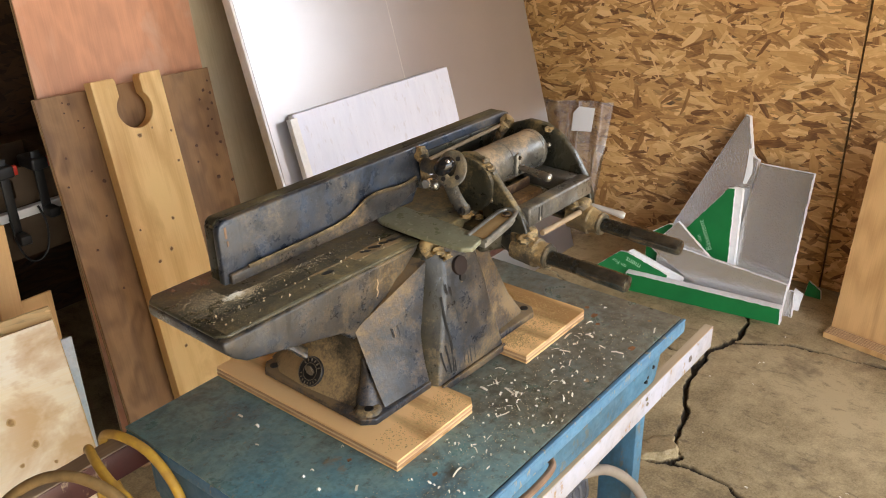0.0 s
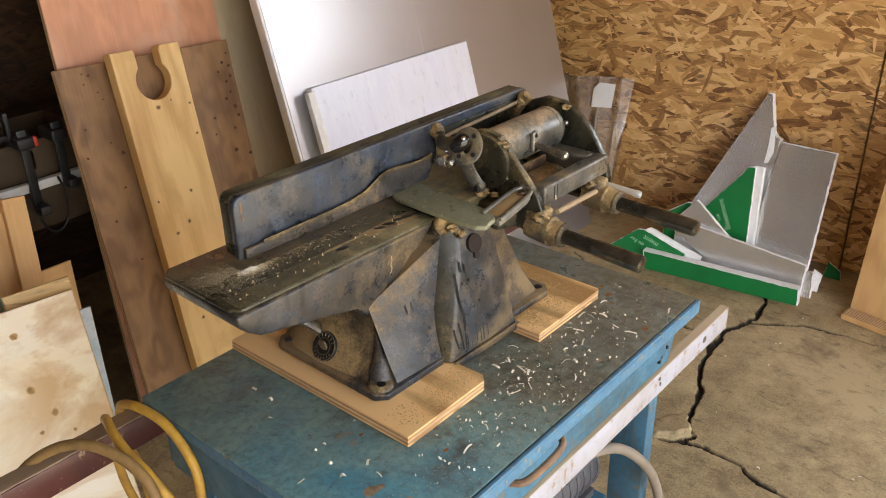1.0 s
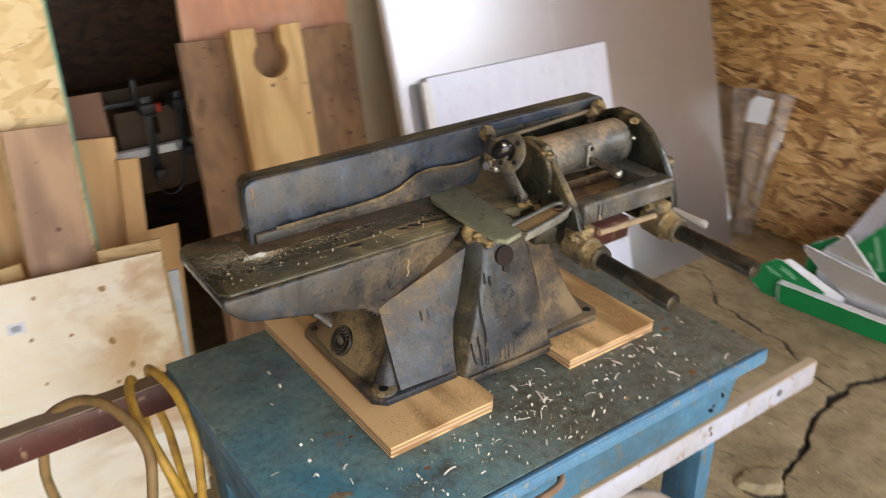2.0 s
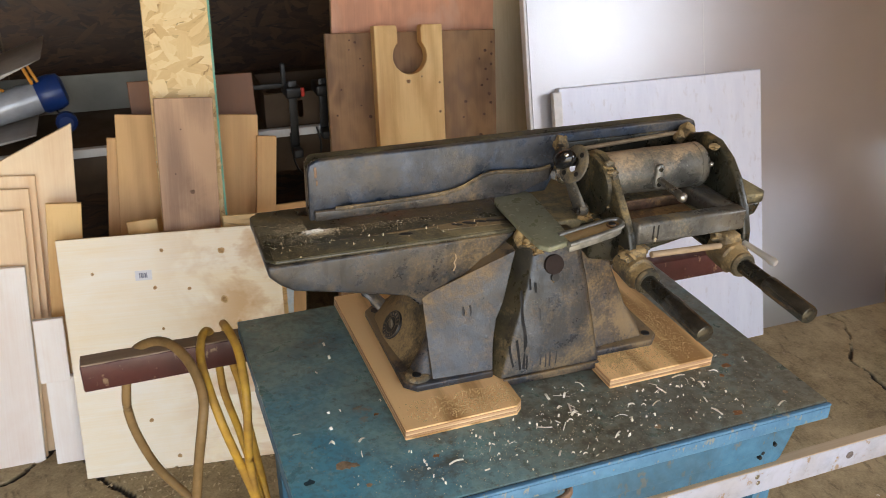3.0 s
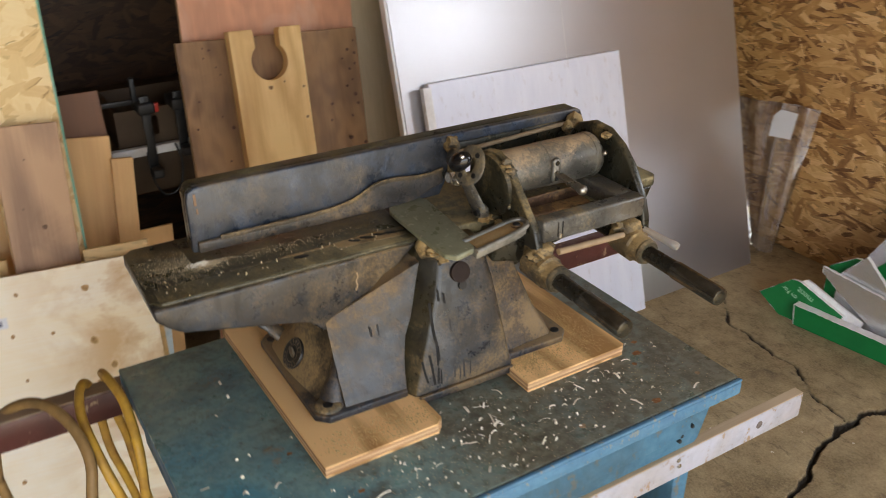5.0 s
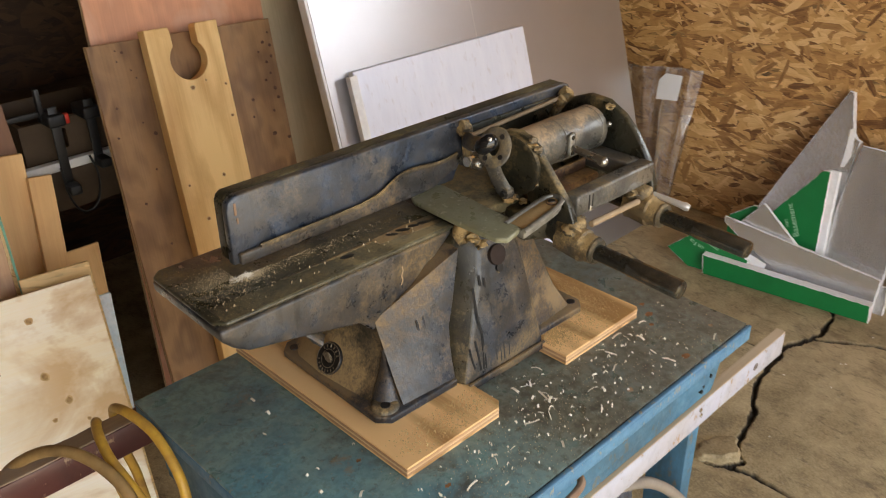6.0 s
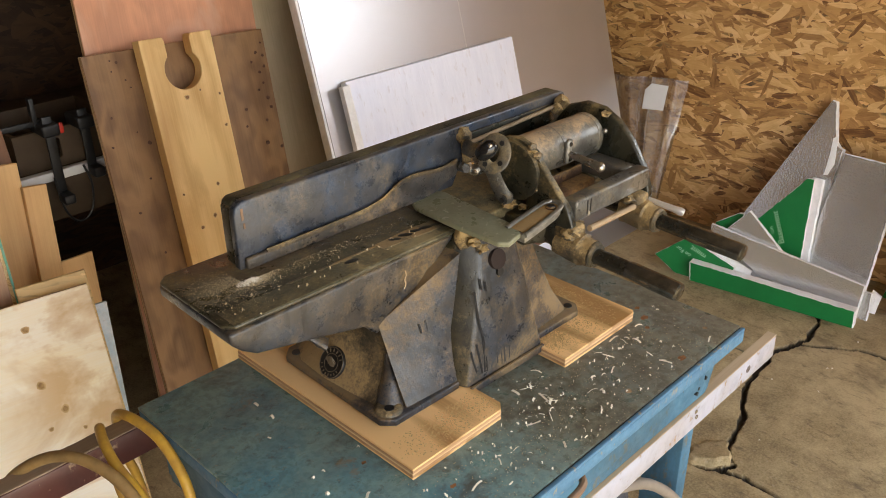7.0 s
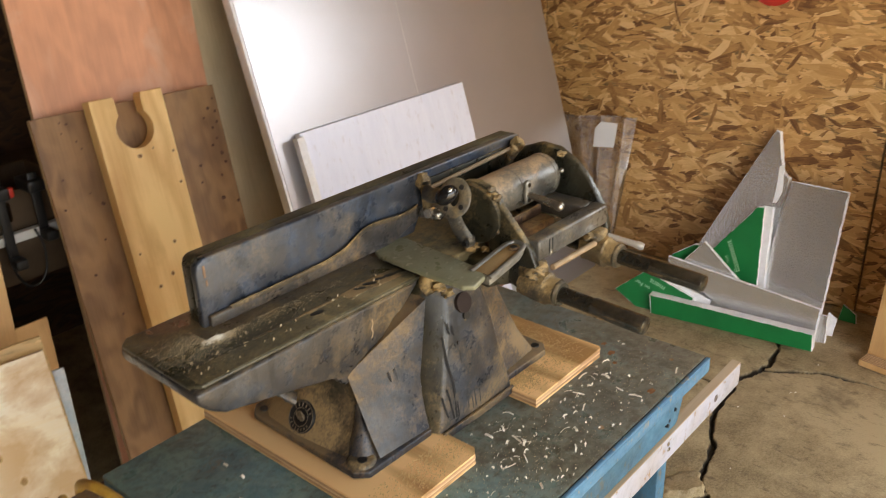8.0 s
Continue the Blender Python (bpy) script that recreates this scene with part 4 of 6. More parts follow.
part("knot_mark", turned((0.102, 0.0191, 0.548), (0.102, 0.0182, 0.548), ((0, 0.008), (1, 0.0075)), 14), plain_material("grey_knot", (0.16, 0.13, 0.12), 0.8, 0.0, 0.5, 90, 0.2), rail, "dark knot")

def top_patch(x, y, r, m, seed, label):
    """A flake of bare or rusty surface on the bench top, with a ragged outline."""
    rng = random.Random(seed)
    ring_pts = [(x + r * rng.uniform(0.55, 1.1) * math.cos(a), y + r * rng.uniform(0.35, 0.8) * math.sin(a)) for a in (6.28318 * k / 13 for k in range(13))]
    part("worn_patch", prism(ring_pts, "z", TOP - 0.001, TOP + 0.0004, 0), m, bench, label, smooth=False)


BARE = plain_material("bare_tan_patch", (0.36, 0.25, 0.15), 0.8, 0.0, 0.55, 90, 0.3)
RUST = plain_material("rusty_stain", (0.30, 0.135, 0.05), 0.8, 0.0, 0.5, 110, 0.3)
DEEP = plain_material("dark_teal_patch", (0.03, 0.075, 0.10), 0.45, 0.0, 0.5, 60, 0.2)
for k, (x, y, r, m, label) in enumerate(((-0.784, 0.123, 0.017, BARE, "bare tan patch"), (-0.768, 0.119, 0.008, BARE, "bare tan patch"), (-0.704, 0.222, 0.005, RUST, "rusty fleck"), (-0.095, 0.148, 0.010, RUST, "rusty fleck"),
                                         (-0.075, 0.175, 0.007, RUST, "rusty fleck"), (-0.12, 0.125, 0.006, RUST, "rusty fleck"), (-0.837, 0.105, 0.010, DEEP, "dark teal patch"), (-0.76, 0.072, 0.006, BARE, "bare tan fleck"),
                                         (-0.65, 0.098, 0.006, RUST, "rusty fleck"), (-0.30, 0.045, 0.008, BARE, "bare tan fleck"), (-0.16, 0.03, 0.010, RUST, "rusty fleck"), (-0.05, 0.05, 0.006, BARE, "bare tan fleck"))):
    top_patch(x, y, r, m, 70 + k, label)

# plywood pads under the machine's feet
def pad(x0, x1, y0, y1, cut, label):
    """A plywood offcut laid up from five plies."""
    rng = random.Random(int(-x0 * 1000))
    ob = thing("plywood_pad", (x0, y0, TOP), label, "board", "plywood pads under the machine")
    z, step = TOP + 0.0006, 0.0189 / 5
    for k in range(5):
        e = [rng.uniform(-0.0006, 0.0006) for _ in range(4)]
        pts = [(x0 + e[0], y0 + e[1]), (x1 - cut, y0 + e[1]), (x1 + e[2], y0 + cut), (x1 + e[2], y1 + e[3]), (x0 + e[0], y1 + e[3])]
        part("ply", prism(pts, "z", z + 0.00005, z + step - 0.00005, 0.0006, 1), PAD if k in (0, 4) else (PAD_PINK if k % 2 else PAD_PALE), ob, smooth=False)
        z += step
    return ob


pad(-0.681, -0.484, 0.145, 0.572, 0.012, "long fir plywood pad with bare edges on the bench")
pad(-0.322, -0.115, 0.155, 0.572, 0.006, "fir plywood pad dusted with sawdust on the bench")

# ---- the jointer ----
IRON_LEDGE = iron_material("worn_ledge_iron", (0.055, 0.054, 0.056), (0.075, 0.06, 0.044), (0.28, 0.19, 0.10), 0.56, 0.3, 0.3)
jt = thing("jointer", (-0.42, 0.3, TOP + 0.02), "old blue-grey cast iron jointer caked with sawdust", "jointer", rz=-1.2)
F = TOP + 0.0197


def jp(name, bm, m, label="", parent=None):
    return part(name, bm, m, parent or jt, label)


def foot_plate(x0, x1, y0, y1):
    c = 0.018
    return prism([(x0 + c, y0), (x1, y0), (x1, y1), (x0 + c, y1), (x0, y1 - c), (x0, y0 + c)] if x0 < -0.5 else [(x0, y0), (x1 - c, y0), (x1, y0 + c), (x1, y1 - c), (x1 - c, y1), (x0, y1)], "z", F, F + 0.0125, 0.003, 3)


jp("left_foot", foot_plate(-0.650, -0.50, 0.224, 0.495), IRON)
jp("right_foot", foot_plate(-0.32, -0.182, 0.224, 0.52), IRON)
# left pedestal: a front panel and a hollow side wall that flares out to the foot
def pedestal_ring(z, edge_y, right, back, wall, zs=(0, 0, 0, 0, 0)):
    """One level: panel edge, panel right, back right, back left, then along the side wall to the panel again."""
    return [(-0.602, edge_y, z + zs[0]), (right, edge_y - 0.007 - (z - 0.742) * 0.13, z + zs[1]), (right + 0.01, back, z + zs[1]), (wall + 0.03, back, z + zs[2]), (wall + 0.004, back - 0.05, z + zs[2]), (wall, 0.385, z + zs[2]), (wall + 0.005, 0.33, z + zs[3]), (wall + 0.014, edge_y + 0.026, z + zs[3]), (max(wall + 0.02, -0.6), edge_y + 0.008, z + zs[4])]


leftp = jp("left_pedestal", loft([
    pedestal_ring(F + 0.011, 0.234, -0.50, 0.50, -0.645), pedestal_ring(0.742, 0.2405, -0.498, 0.493, -0.633), pedestal_ring(0.758, 0.2495, -0.496, 0.482, -0.621),
    pedestal_ring(0.78, 0.2605, -0.492, 0.472, -0.608), pedestal_ring(0.808, 0.2735, -0.485, 0.462, -0.597), pedestal_ring(0.834, 0.2855, -0.47, 0.45, -0.591),
    pedestal_ring(0.853, 0.294, -0.45, 0.43, -0.589, (0, 0.07, 0.035, 0.03, 0.01))], 0.006, 3), [IRON, IRON_BROWN])
jp("lug_fillet", loft([ring_at((-0.606, 0.268, F + 0.009), (0, 0, 1), 0.027, 18), ring_at((-0.605, 0.269, F + 0.017), (0.1, 0.15, 1), 0.022, 18), ring_at((-0.601, 0.272, 0.751), (0.3, 0.3, 1), 0.017, 18), ring_at((-0.596, 0.277, 0.766), (0.4, 0.4, 1), 0.012, 18), ring_at((-0.592, 0.284, 0.782), (0.4, 0.4, 1), 0.007, 18), ring_at((-0.590, 0.291, 0.797), (0.3, 0.4, 1), 0.003, 18)], 0), IRON, "grey fillet rising from the bolt lug")
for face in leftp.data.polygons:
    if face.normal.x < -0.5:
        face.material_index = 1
jp("foot_boss", turned((-0.623, 0.252, F + 0.009), (-0.623, 0.252, F + 0.0175), ((0, 0.0235), (0.5, 0.022), (0.85, 0.0195), (1, 0.016)), 22), IRON_SANDY, "sandy raised bolt lug")
for x, y in ((-0.625, 0.248), (-0.20, 0.247), (-0.632, 0.472)):
    jp("bolt_hole", turned((x, y, F + 0.012 + (0.0046 if x == -0.625 else 0)), (x, y, F + 0.0138 + (0.0046 if x == -0.625 else 0)), ((0, 0.008), (1, 0.0075)), 14), BLACK, "dark open bolt hole")
tower = jp("tower", loft([
    [(-0.516, 0.262, 0.708), (-0.492, 0.212, 0.708), (-0.31, 0.212, 0.708), (-0.298, 0.235, 0.708), (-0.298, 0.46, 0.708), (-0.516, 0.46, 0.708)],
    [(-0.511, 0.264, 0.725), (-0.487, 0.216, 0.725), (-0.312, 0.216, 0.725), (-0.3, 0.238, 0.725), (-0.3, 0.46, 0.725), (-0.511, 0.46, 0.725)],
    [(-0.468, 0.285, 0.87), (-0.434, 0.245, 0.87), (-0.338, 0.24, 0.87), (-0.326, 0.256, 0.87), (-0.326, 0.45, 0.87), (-0.468, 0.45, 0.87)],
    [(-0.448, 0.29, 0.93), (-0.418, 0.262, 0.93), (-0.352, 0.252, 0.93), (-0.34, 0.266, 0.93), (-0.34, 0.44, 0.93), (-0.448, 0.44, 0.93)],
    [(-0.443, 0.296, 0.948), (-0.42, 0.272, 0.948), (-0.36, 0.268, 0.946), (-0.348, 0.28, 0.946), (-0.348, 0.43, 0.948), (-0.443, 0.43, 0.948)]], 0.006, 3), [IRON_RUN, IRON_OLIVE])
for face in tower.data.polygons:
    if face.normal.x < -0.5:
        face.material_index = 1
OIL = plain_material("black_oil_run", (0.005, 0.005, 0.006), 0.75, 0.0, 0.3, 60, 0.15)
FAINT_OIL = plain_material("faint_oil_run", (0.027, 0.027, 0.03), 0.7, 0.0, 0.4, 60, 0.15)


def oil_run(points, r, m, label):
    """A run of old oil down the tower's front: (x, z) pairs."""
    line = [(x, float(np.interp(z, (0.708, 0.725, 0.87, 0.93), (0.2118, 0.2158, 0.2425, 0.2565))) - 0.0002, z) for x, z in points]
    jp("oil_run", sweep(line, r, 8, 6, (1.0, 0.12), (0, 0.98, -0.2)), m, label, tower)


oil_run([(-0.451, 0.866), (-0.4505, 0.845), (-0.449, 0.815), (-0.4455, 0.79), (-0.447, 0.76), (-0.45, 0.73)], 0.0024, OIL, "long black oil run")
oil_run([(-0.4445, 0.792), (-0.443, 0.76), (-0.4445, 0.728)], 0.0017, OIL, "black oil run")
oil_run([(-0.435, 0.882), (-0.4345, 0.864)], 0.0019, OIL, "short black dash")
oil_run([(-0.425, 0.874), (-0.4243, 0.858)], 0.0016, OIL, "short black dash")
oil_run([(-0.474, 0.775), (-0.472, 0.757), (-0.468, 0.737)], 0.0019, OIL, "black oil run")
oil_run([(-0.4605, 0.782), (-0.458, 0.757), (-0.456, 0.73)], 0.0022, OIL, "black oil run")
for x, z0, z1, r in ((-0.419, 0.83, 0.732, 0.0013), (-0.402, 0.845, 0.727, 0.0017), (-0.3905, 0.80, 0.729, 0.0012), (-0.410, 0.765, 0.726, 0.0011)):
    oil_run([(x, z0), (x + 0.0012, (z0 + 2 * z1) / 3), (x - 0.0006, z1)], r, FAINT_OIL, "faint oil run")
jp("tower_lip", prism([(-0.492, 0.7085), (-0.312, 0.7085), (-0.312, 0.722), (-0.488, 0.722)], "y", 0.2075, 0.2135, 0.002), IRON)
jp("adjusting_hole", turned((-0.392, 0.2565, 0.898), (-0.392, 0.2452, 0.9012), ((0, 0.0175), (1, 0.0165)), 20), plain_material("rusty_bore", (0.022, 0.012, 0.010), 0.9), "rusty round bore")
jp("screw_hole", turned((-0.391, 0.249, 0.8775), (-0.391, 0.2412, 0.8795), ((0, 0.0075), (1, 0.007)), 16), BLACK, "small dark screw hole")
jp("hole_dust", lump((-0.391, 0.2455, 0.8712), 0.0055, 21.0, 0.6, (1.2, 0.5, 0.8)), IRON_CAKED, "sawdust caught under the hole")
jp("right_pedestal", loft([
    [(-0.31, 0.232, F + 0.011), (-0.212, 0.24, F + 0.011), (-0.195, 0.28, F + 0.011), (-0.2, 0.5, F + 0.011), (-0.31, 0.5, F + 0.011)],
    [(-0.315, 0.246, 0.78), (-0.238, 0.256, 0.78), (-0.226, 0.29, 0.78), (-0.24, 0.47, 0.78), (-0.315, 0.47, 0.78)],
    [(-0.325, 0.262, 0.86), (-0.268, 0.272, 0.86), (-0.258, 0.3, 0.86), (-0.27, 0.45, 0.86), (-0.325, 0.45, 0.86)],
    [(-0.335, 0.278, 0.93), (-0.29, 0.285, 0.93), (-0.28, 0.31, 0.93), (-0.29, 0.43, 0.93), (-0.335, 0.43, 0.93)]], 0.006, 3), IRON)
for x, z0, z1 in ((-0.538, 0.833, 0.819), (-0.5255, 0.834, 0.818), (-0.531, 0.80, 0.79)):
    jp("oil_dash", sweep([(x, 0.2733 - 0.376 * (0.832 - z0), z0), (x + 0.0006, 0.2731 - 0.376 * (0.832 - (z0 + z1) / 2), (z0 + z1) / 2), (x, 0.2733 - 0.376 * (0.832 - z1), z1)], 0.0017, 8, 4, (1.0, 0.4), (0, 0.93, -0.36)), FAINT_OIL, "short black oil dash", leftp)
# infeed table: bed plate with a rabbet step, skirt and slanting way
infeed = jp("infeed_table", prism([(-0.828, 0.296), (-0.842, 0.31), (-0.842, 0.468), (-0.828, 0.482), (-0.43, 0.482), (-0.44, 0.292)], "z", 0.945, 0.9515, 0.003, 3), BED, "dark oily planed bed dusted with sawdust")
jp("rabbet_step", box(-0.83, -0.442, 0.297, 0.338, 0.9508, 0.9519, 0.0004, 1), BED_WORN, "rubbed rabbet strip", infeed)
jp("skirt", prism([(-0.842, 0.9447), (-0.841, 0.928), (-0.825, 0.912), (-0.805, 0.899), (-0.70, 0.876), (-0.625, 0.858), (-0.604, 0.836), (-0.50, 0.895), (-0.441, 0.9447)], "y", 0.2922, 0.475, 0.005, 3), IRON_RUN, "painted side of the infeed table", infeed)
jp("bare_scratch", sweep([(-0.546, 0.2918, 0.922), (-0.5445, 0.2918, 0.914), (-0.5475, 0.2918, 0.907), (-0.5455, 0.2918, 0.9), (-0.549, 0.2918, 0.892)], 0.0012, 6, 4, (1.0, 0.4), (0, 1, 0)), TAN_BAR, "bare tan scratch", infeed)
jp("slide_way", prism([(-0.60, 0.834), (-0.585, 0.822), (-0.45, 0.905), (-0.444, 0.926)], "y", 0.2865, 0.2933, 0.002), IRON, parent=infeed)
POCKET = plain_material("oily_pocket", (0.016, 0.015, 0.010), 0.35, 0.0, 0.4, 60, 0.1)
jp("pocket_dust", prism([(-0.56, 0.322), (-0.444, 0.314), (-0.444, 0.344), (-0.50, 0.346), (-0.56, 0.342)], "z", 0.9519, 0.9527, 0.0003, 1), IRON_SANDY, "rubbed dusty strip round the chip pockets", infeed)
for i, (x, y) in enumerate(((-0.528, 0.334), (-0.507, 0.334), (-0.487, 0.334), (-0.467, 0.331), (-0.448, 0.328), (-0.618, 0.326))):
    pocket = ball((0, 0, 0), 0.0078 + 0.0015 * (i % 2), (1.3, 0.55, 0.06), 14)
    bmesh.ops.rotate(pocket, verts=pocket.verts, matrix=Matrix.Rotation(radians(-30 + 5 * i), 3, "Z"))
    bmesh.ops.translate(pocket, verts=pocket.verts, vec=(x, y, 0.9529))
    jp("bed_pocket", pocket, POCKET, "dark oval chip pocket", infeed)
jp("dust_line", gnarl(sweep([(-0.72, 0.3385, 0.9517), (-0.6, 0.3385, 0.9518), (-0.5, 0.3385, 0.9518), (-0.448, 0.337, 0.9518)], 0.003, 8, 12, (1.0, 0.25)), 0.0008, 120, 0), IRON_SANDY, "thin tan line of packed dust", infeed)
outfeed = jp("outfeed_table", prism([(-0.385, 0.292), (0.036, 0.286), (0.048, 0.298), (0.048, 0.47), (0.036, 0.48), (-0.385, 0.482)], "z", 0.936, 0.9545, 0.004, 3), BED_WORN, "dark planed outfeed bed")
jp("skirt", prism([(-0.385, 0.9355), (0.040, 0.9355), (0.030, 0.912), (-0.03, 0.9), (-0.2, 0.87), (-0.30, 0.84), (-0.33, 0.84)], "y", 0.291, 0.475, 0.005, 3), IRON_DARK, parent=outfeed)
jp("cutter_throat", box(-0.432, -0.384, 0.296, 0.48, 0.928, 0.9455, 0.004), IRON_SANDY)
jp("throat_cap", lump((-0.432, 0.282, 0.94), 0.02, 8.0, 0.3, (0.8, 0.7, 1.0)), IRON_CAKED, "packed sawdust at the throat")
# fence
fo = [(-0.755, 0.962), (-0.755, 1.043), (-0.752, 1.055), (-0.741, 1.0625), (-0.06, 1.0655), (-0.05, 1.062), (-0.045, 1.052), (-0.045, 1.02), (-0.06, 1.01), (-0.32, 1.0), (-0.34, 0.962)]
fence = jp("fence", prism(fo, "y", 0.398, 0.412, 0.003, 3), IRON_BLUE, "long blue-grey fence casting")
jp("top_rail", prism([(-0.752, 1.046), (-0.054, 1.05), (-0.052, 1.0605), (-0.058, 1.0652), (-0.742, 1.0622), (-0.750, 1.057)], "y", 0.4115, 0.437, 0.005, 3), IRON_TOP, "dusty top flange", fence)
jp("end_rib", box(-0.7542, -0.738, 0.4115, 0.434, 0.964, 1.054, 0.004, 3), IRON_DARK, parent=fence)
jp("paint_chip", join(box(-0.7445, -0.7405, 0.397, 0.3978, 1.035, 1.053, 0.0004, 1), box(-0.7425, -0.7395, 0.3968, 0.3978, 1.022, 1.031, 0.0004, 1)), BRASS_TAN, "bare chipped paint", fence)
LEDGE = [(-0.748, 0.9805), (-0.62, 0.9815), (-0.545, 0.9835), (-0.505, 0.989), (-0.482, 0.9985), (-0.462, 1.0075), (-0.438, 1.0105), (-0.41, 1.0085), (-0.385, 1.0055), (-0.36, 1.006), (-0.338, 1.01)]
LEDGE = [(p.x, p.z) for p in smooth_line([(x, 0, z) for x, z in LEDGE], 4)]
jp("lower_ledge", prism(LEDGE + [(-0.338, 0.986), (-0.36, 0.980), (-0.39, 0.968), (-0.42, 0.9645), (-0.748, 0.9635)], "y", 0.389, 0.3975, 0.003, 3), IRON_LEDGE, "worn violet-grey band along the fence foot", fence)
jp("ledge_dust", sweep([(x, 0.3905, z + 0.0006) for x, z in LEDGE[1:]], 0.0052, 8, 1, (0.5, 0.75)), IRON_BROWN, "tan sawdust packed along the ledge", fence)
# dark plate on the fence face, in place of a recess in shade
jp("fence_recess", box(-0.315, -0.07, 0.3925, 0.3975, 1.012, 1.05, 0.003), IRON_DARK, "dark plate standing for shade in the fence recess", fence)
jp("slide_rod", bar((-0.315, 0.386, 1.036), (-0.08, 0.386, 1.048), 0.0038, 12), TAN_BAR, "dusty slide rod", fence)
jp("end_knuckle", lump((-0.074, 0.384, 1.05), 0.0135, 5.0, 0.35), IRON_CAKED, "caked end knuckle", fence)
jp("end_knuckle", lump((-0.092, 0.38, 1.043), 0.010, 9.0, 0.35), IRON_CAKED, "caked end knuckle", fence)
# fence clamp with its slotted quadrant
clamp = jp("fence_clamp", gnarl(join(lump((-0.32, 0.392, 1.048), 0.0135, 2.0, 0.4, (0.9, 0.9, 1.1)), bar((-0.322, 0.386, 1.045), (-0.33, 0.375, 1.002), 0.0085, 12)), 0.0015, 110, 1), IRON_CAKED, "sawdust-caked clamp post")
jp("locking_stub", gnarl(join(bar((-0.328, 0.392, 0.998), (-0.333, 0.352, 1.004), 0.0095, 14), ball((-0.334, 0.35, 1.004), 0.0105)), 0.0008, 130, 0), STEEL, "worn steel stub", clamp)
jp("bright_nut", turned((-0.330, 0.362, 1.005), (-0.347, 0.360, 1.007), ((0, 0.009), (0.2, 0.0105), (0.8, 0.0105), (1, 0.008)), 6), CHROME, "bright hexagon nut", clamp)
quad = jp("index_disc", gnarl(turned((-0.316, 0.292, 1.012), (-0.290, 0.294, 1.014), ((0, 0.006), (0.02, 0.012), (0.05, 0.034), (0.06, 0.046), (0.14, 0.050), (0.45, 0.0505), (0.5, 0.054), (0.9, 0.054), (1, 0.048)), 40), 0.0012, 80, 1), IRON_DARK, "dark index disc")


QC = Vector((-0.338, 0.308, 1.044))  # the quadrant's middle, its normal and its own two axes
QN = Vector((-0.82, -0.22, 0.42)).normalized()
QU = QN.cross(Vector((0, 0, 1))).normalized()
QV = QU.cross(QN).normalized() * (1 if QU.cross(QN).z > 0 else -1)


def on_quadrant(a, r=1.0):
    return QC + (QU * math.cos(a) * 0.0185 + QV * math.sin(a) * 0.023) * r


def slotted_quadrant():
    """An oval plate with four slots round its knob, one arm up to the clamp and one down to the disc's foot."""
    n = 30
    rim = sweep([on_quadrant(6.28318 * i / n) for i in range(n + 1)], 0.0105, 12, 1, (1.0, 0.28), tuple(QN))
    upper = sweep([on_quadrant(radians(5)), (-0.342, 0.352, 1.040), (-0.332, 0.378, 1.038)], 0.0125, 10, 4, (1.0, 0.4), tuple(QN))
    lower = sweep([on_quadrant(radians(-90)), (-0.337, 0.303, 0.998), (-0.330, 0.292, 0.972)], 0.0125, 10, 4, (1.0, 0.32), tuple(QN))
    boss = turned((-0.334, 0.291, 0.970), (-0.318, 0.292, 0.970), ((0, 0.009), (0.8, 0.0115), (1, 0.010)), 14)
    return gnarl(join(rim, upper, lower, boss), 0.0009, 120, 0)


jp("slotted_quadrant", slotted_quadrant(), BAR_IRON, "grey slotted quadrant with two arms", quad)
for k in range(4):
    q = on_quadrant(radians(35 + 90 * k), 0.98)
    jp("slot", turned(q + QN * 0.0005, q + QN * 0.0034, ((0, 0.0046), (1, 0.0042)), 12), BLACK, "dark slot", quad)
jp("quadrant_screw", turned((-0.335, 0.290, 0.970), (-0.3385, 0.2895, 0.970), ((0, 0.0055), (1, 0.0045)), 10), BLACK, "", quad)
jp("black_knob", turned((-0.3655, 0.320, 1.043), (-0.3455, 0.297, 1.066), ((0, 0.004), (0.06, 0.0085), (0.25, 0.013), (0.5, 0.0145), (0.75, 0.013), (0.94, 0.0085), (1, 0.004)), 20), plain_material("polished_black", (0.012, 0.012, 0.014), 0.1, 0.0, 0.2, 20, 0.02), "polished black oval knob", quad)
jp("glint_pin", ball((-0.3585, 0.2985, 1.0655), 0.004), CHROME, "bright pin", quad)
for k, (y, z, r) in enumerate(((0.252, 1.045, 0.007), (0.247, 1.02, 0.005), (0.262, 1.058, 0.006), (0.25, 0.99, 0.006))):
    jp("rim_lug", lump((-0.300, y, z), r, 60.0 + k, 0.5, (1.3, 0.9, 0.9)), IRON_SANDY, "sandy lug on the disc's rim", quad)
jp("caked_foot", lump((-0.318, 0.292, 0.958), 0.011, 14.0, 0.8, (1.2, 1.0, 0.6)), IRON_CAKED, "caked sawdust under the disc", quad)
# housing drum and its plates
drum = jp("drum_housing", turned((-0.288, 0.303, 1.022), (-0.094, 0.303, 1.020), ((0, 0.033), (0.03, 0.036), (0.4, 0.0365), (0.405, 0.0372), (0.88, 0.0372), (0.885, 0.0382), (0.93, 0.0382), (0.935, 0.0372), (0.965, 0.034), (0.985, 0.029), (1, 0.020)), 36), DRUM, "dusty grey drum housing")
jp("lever_plate", box(-0.212, -0.197, 0.2595, 0.268, 1.004, 1.045, 0.006, 3), STEEL_DULL, "oblong lever boss", drum)
jp("lever", join(turned((-0.204, 0.262, 1.020), (-0.199, 0.204, 1.0115), ((0, 0.0055), (0.5, 0.0064), (1, 0.0076)), 14), ball((-0.199, 0.203, 1.0113), 0.0086)), STEEL, "short worn steel lever", drum)
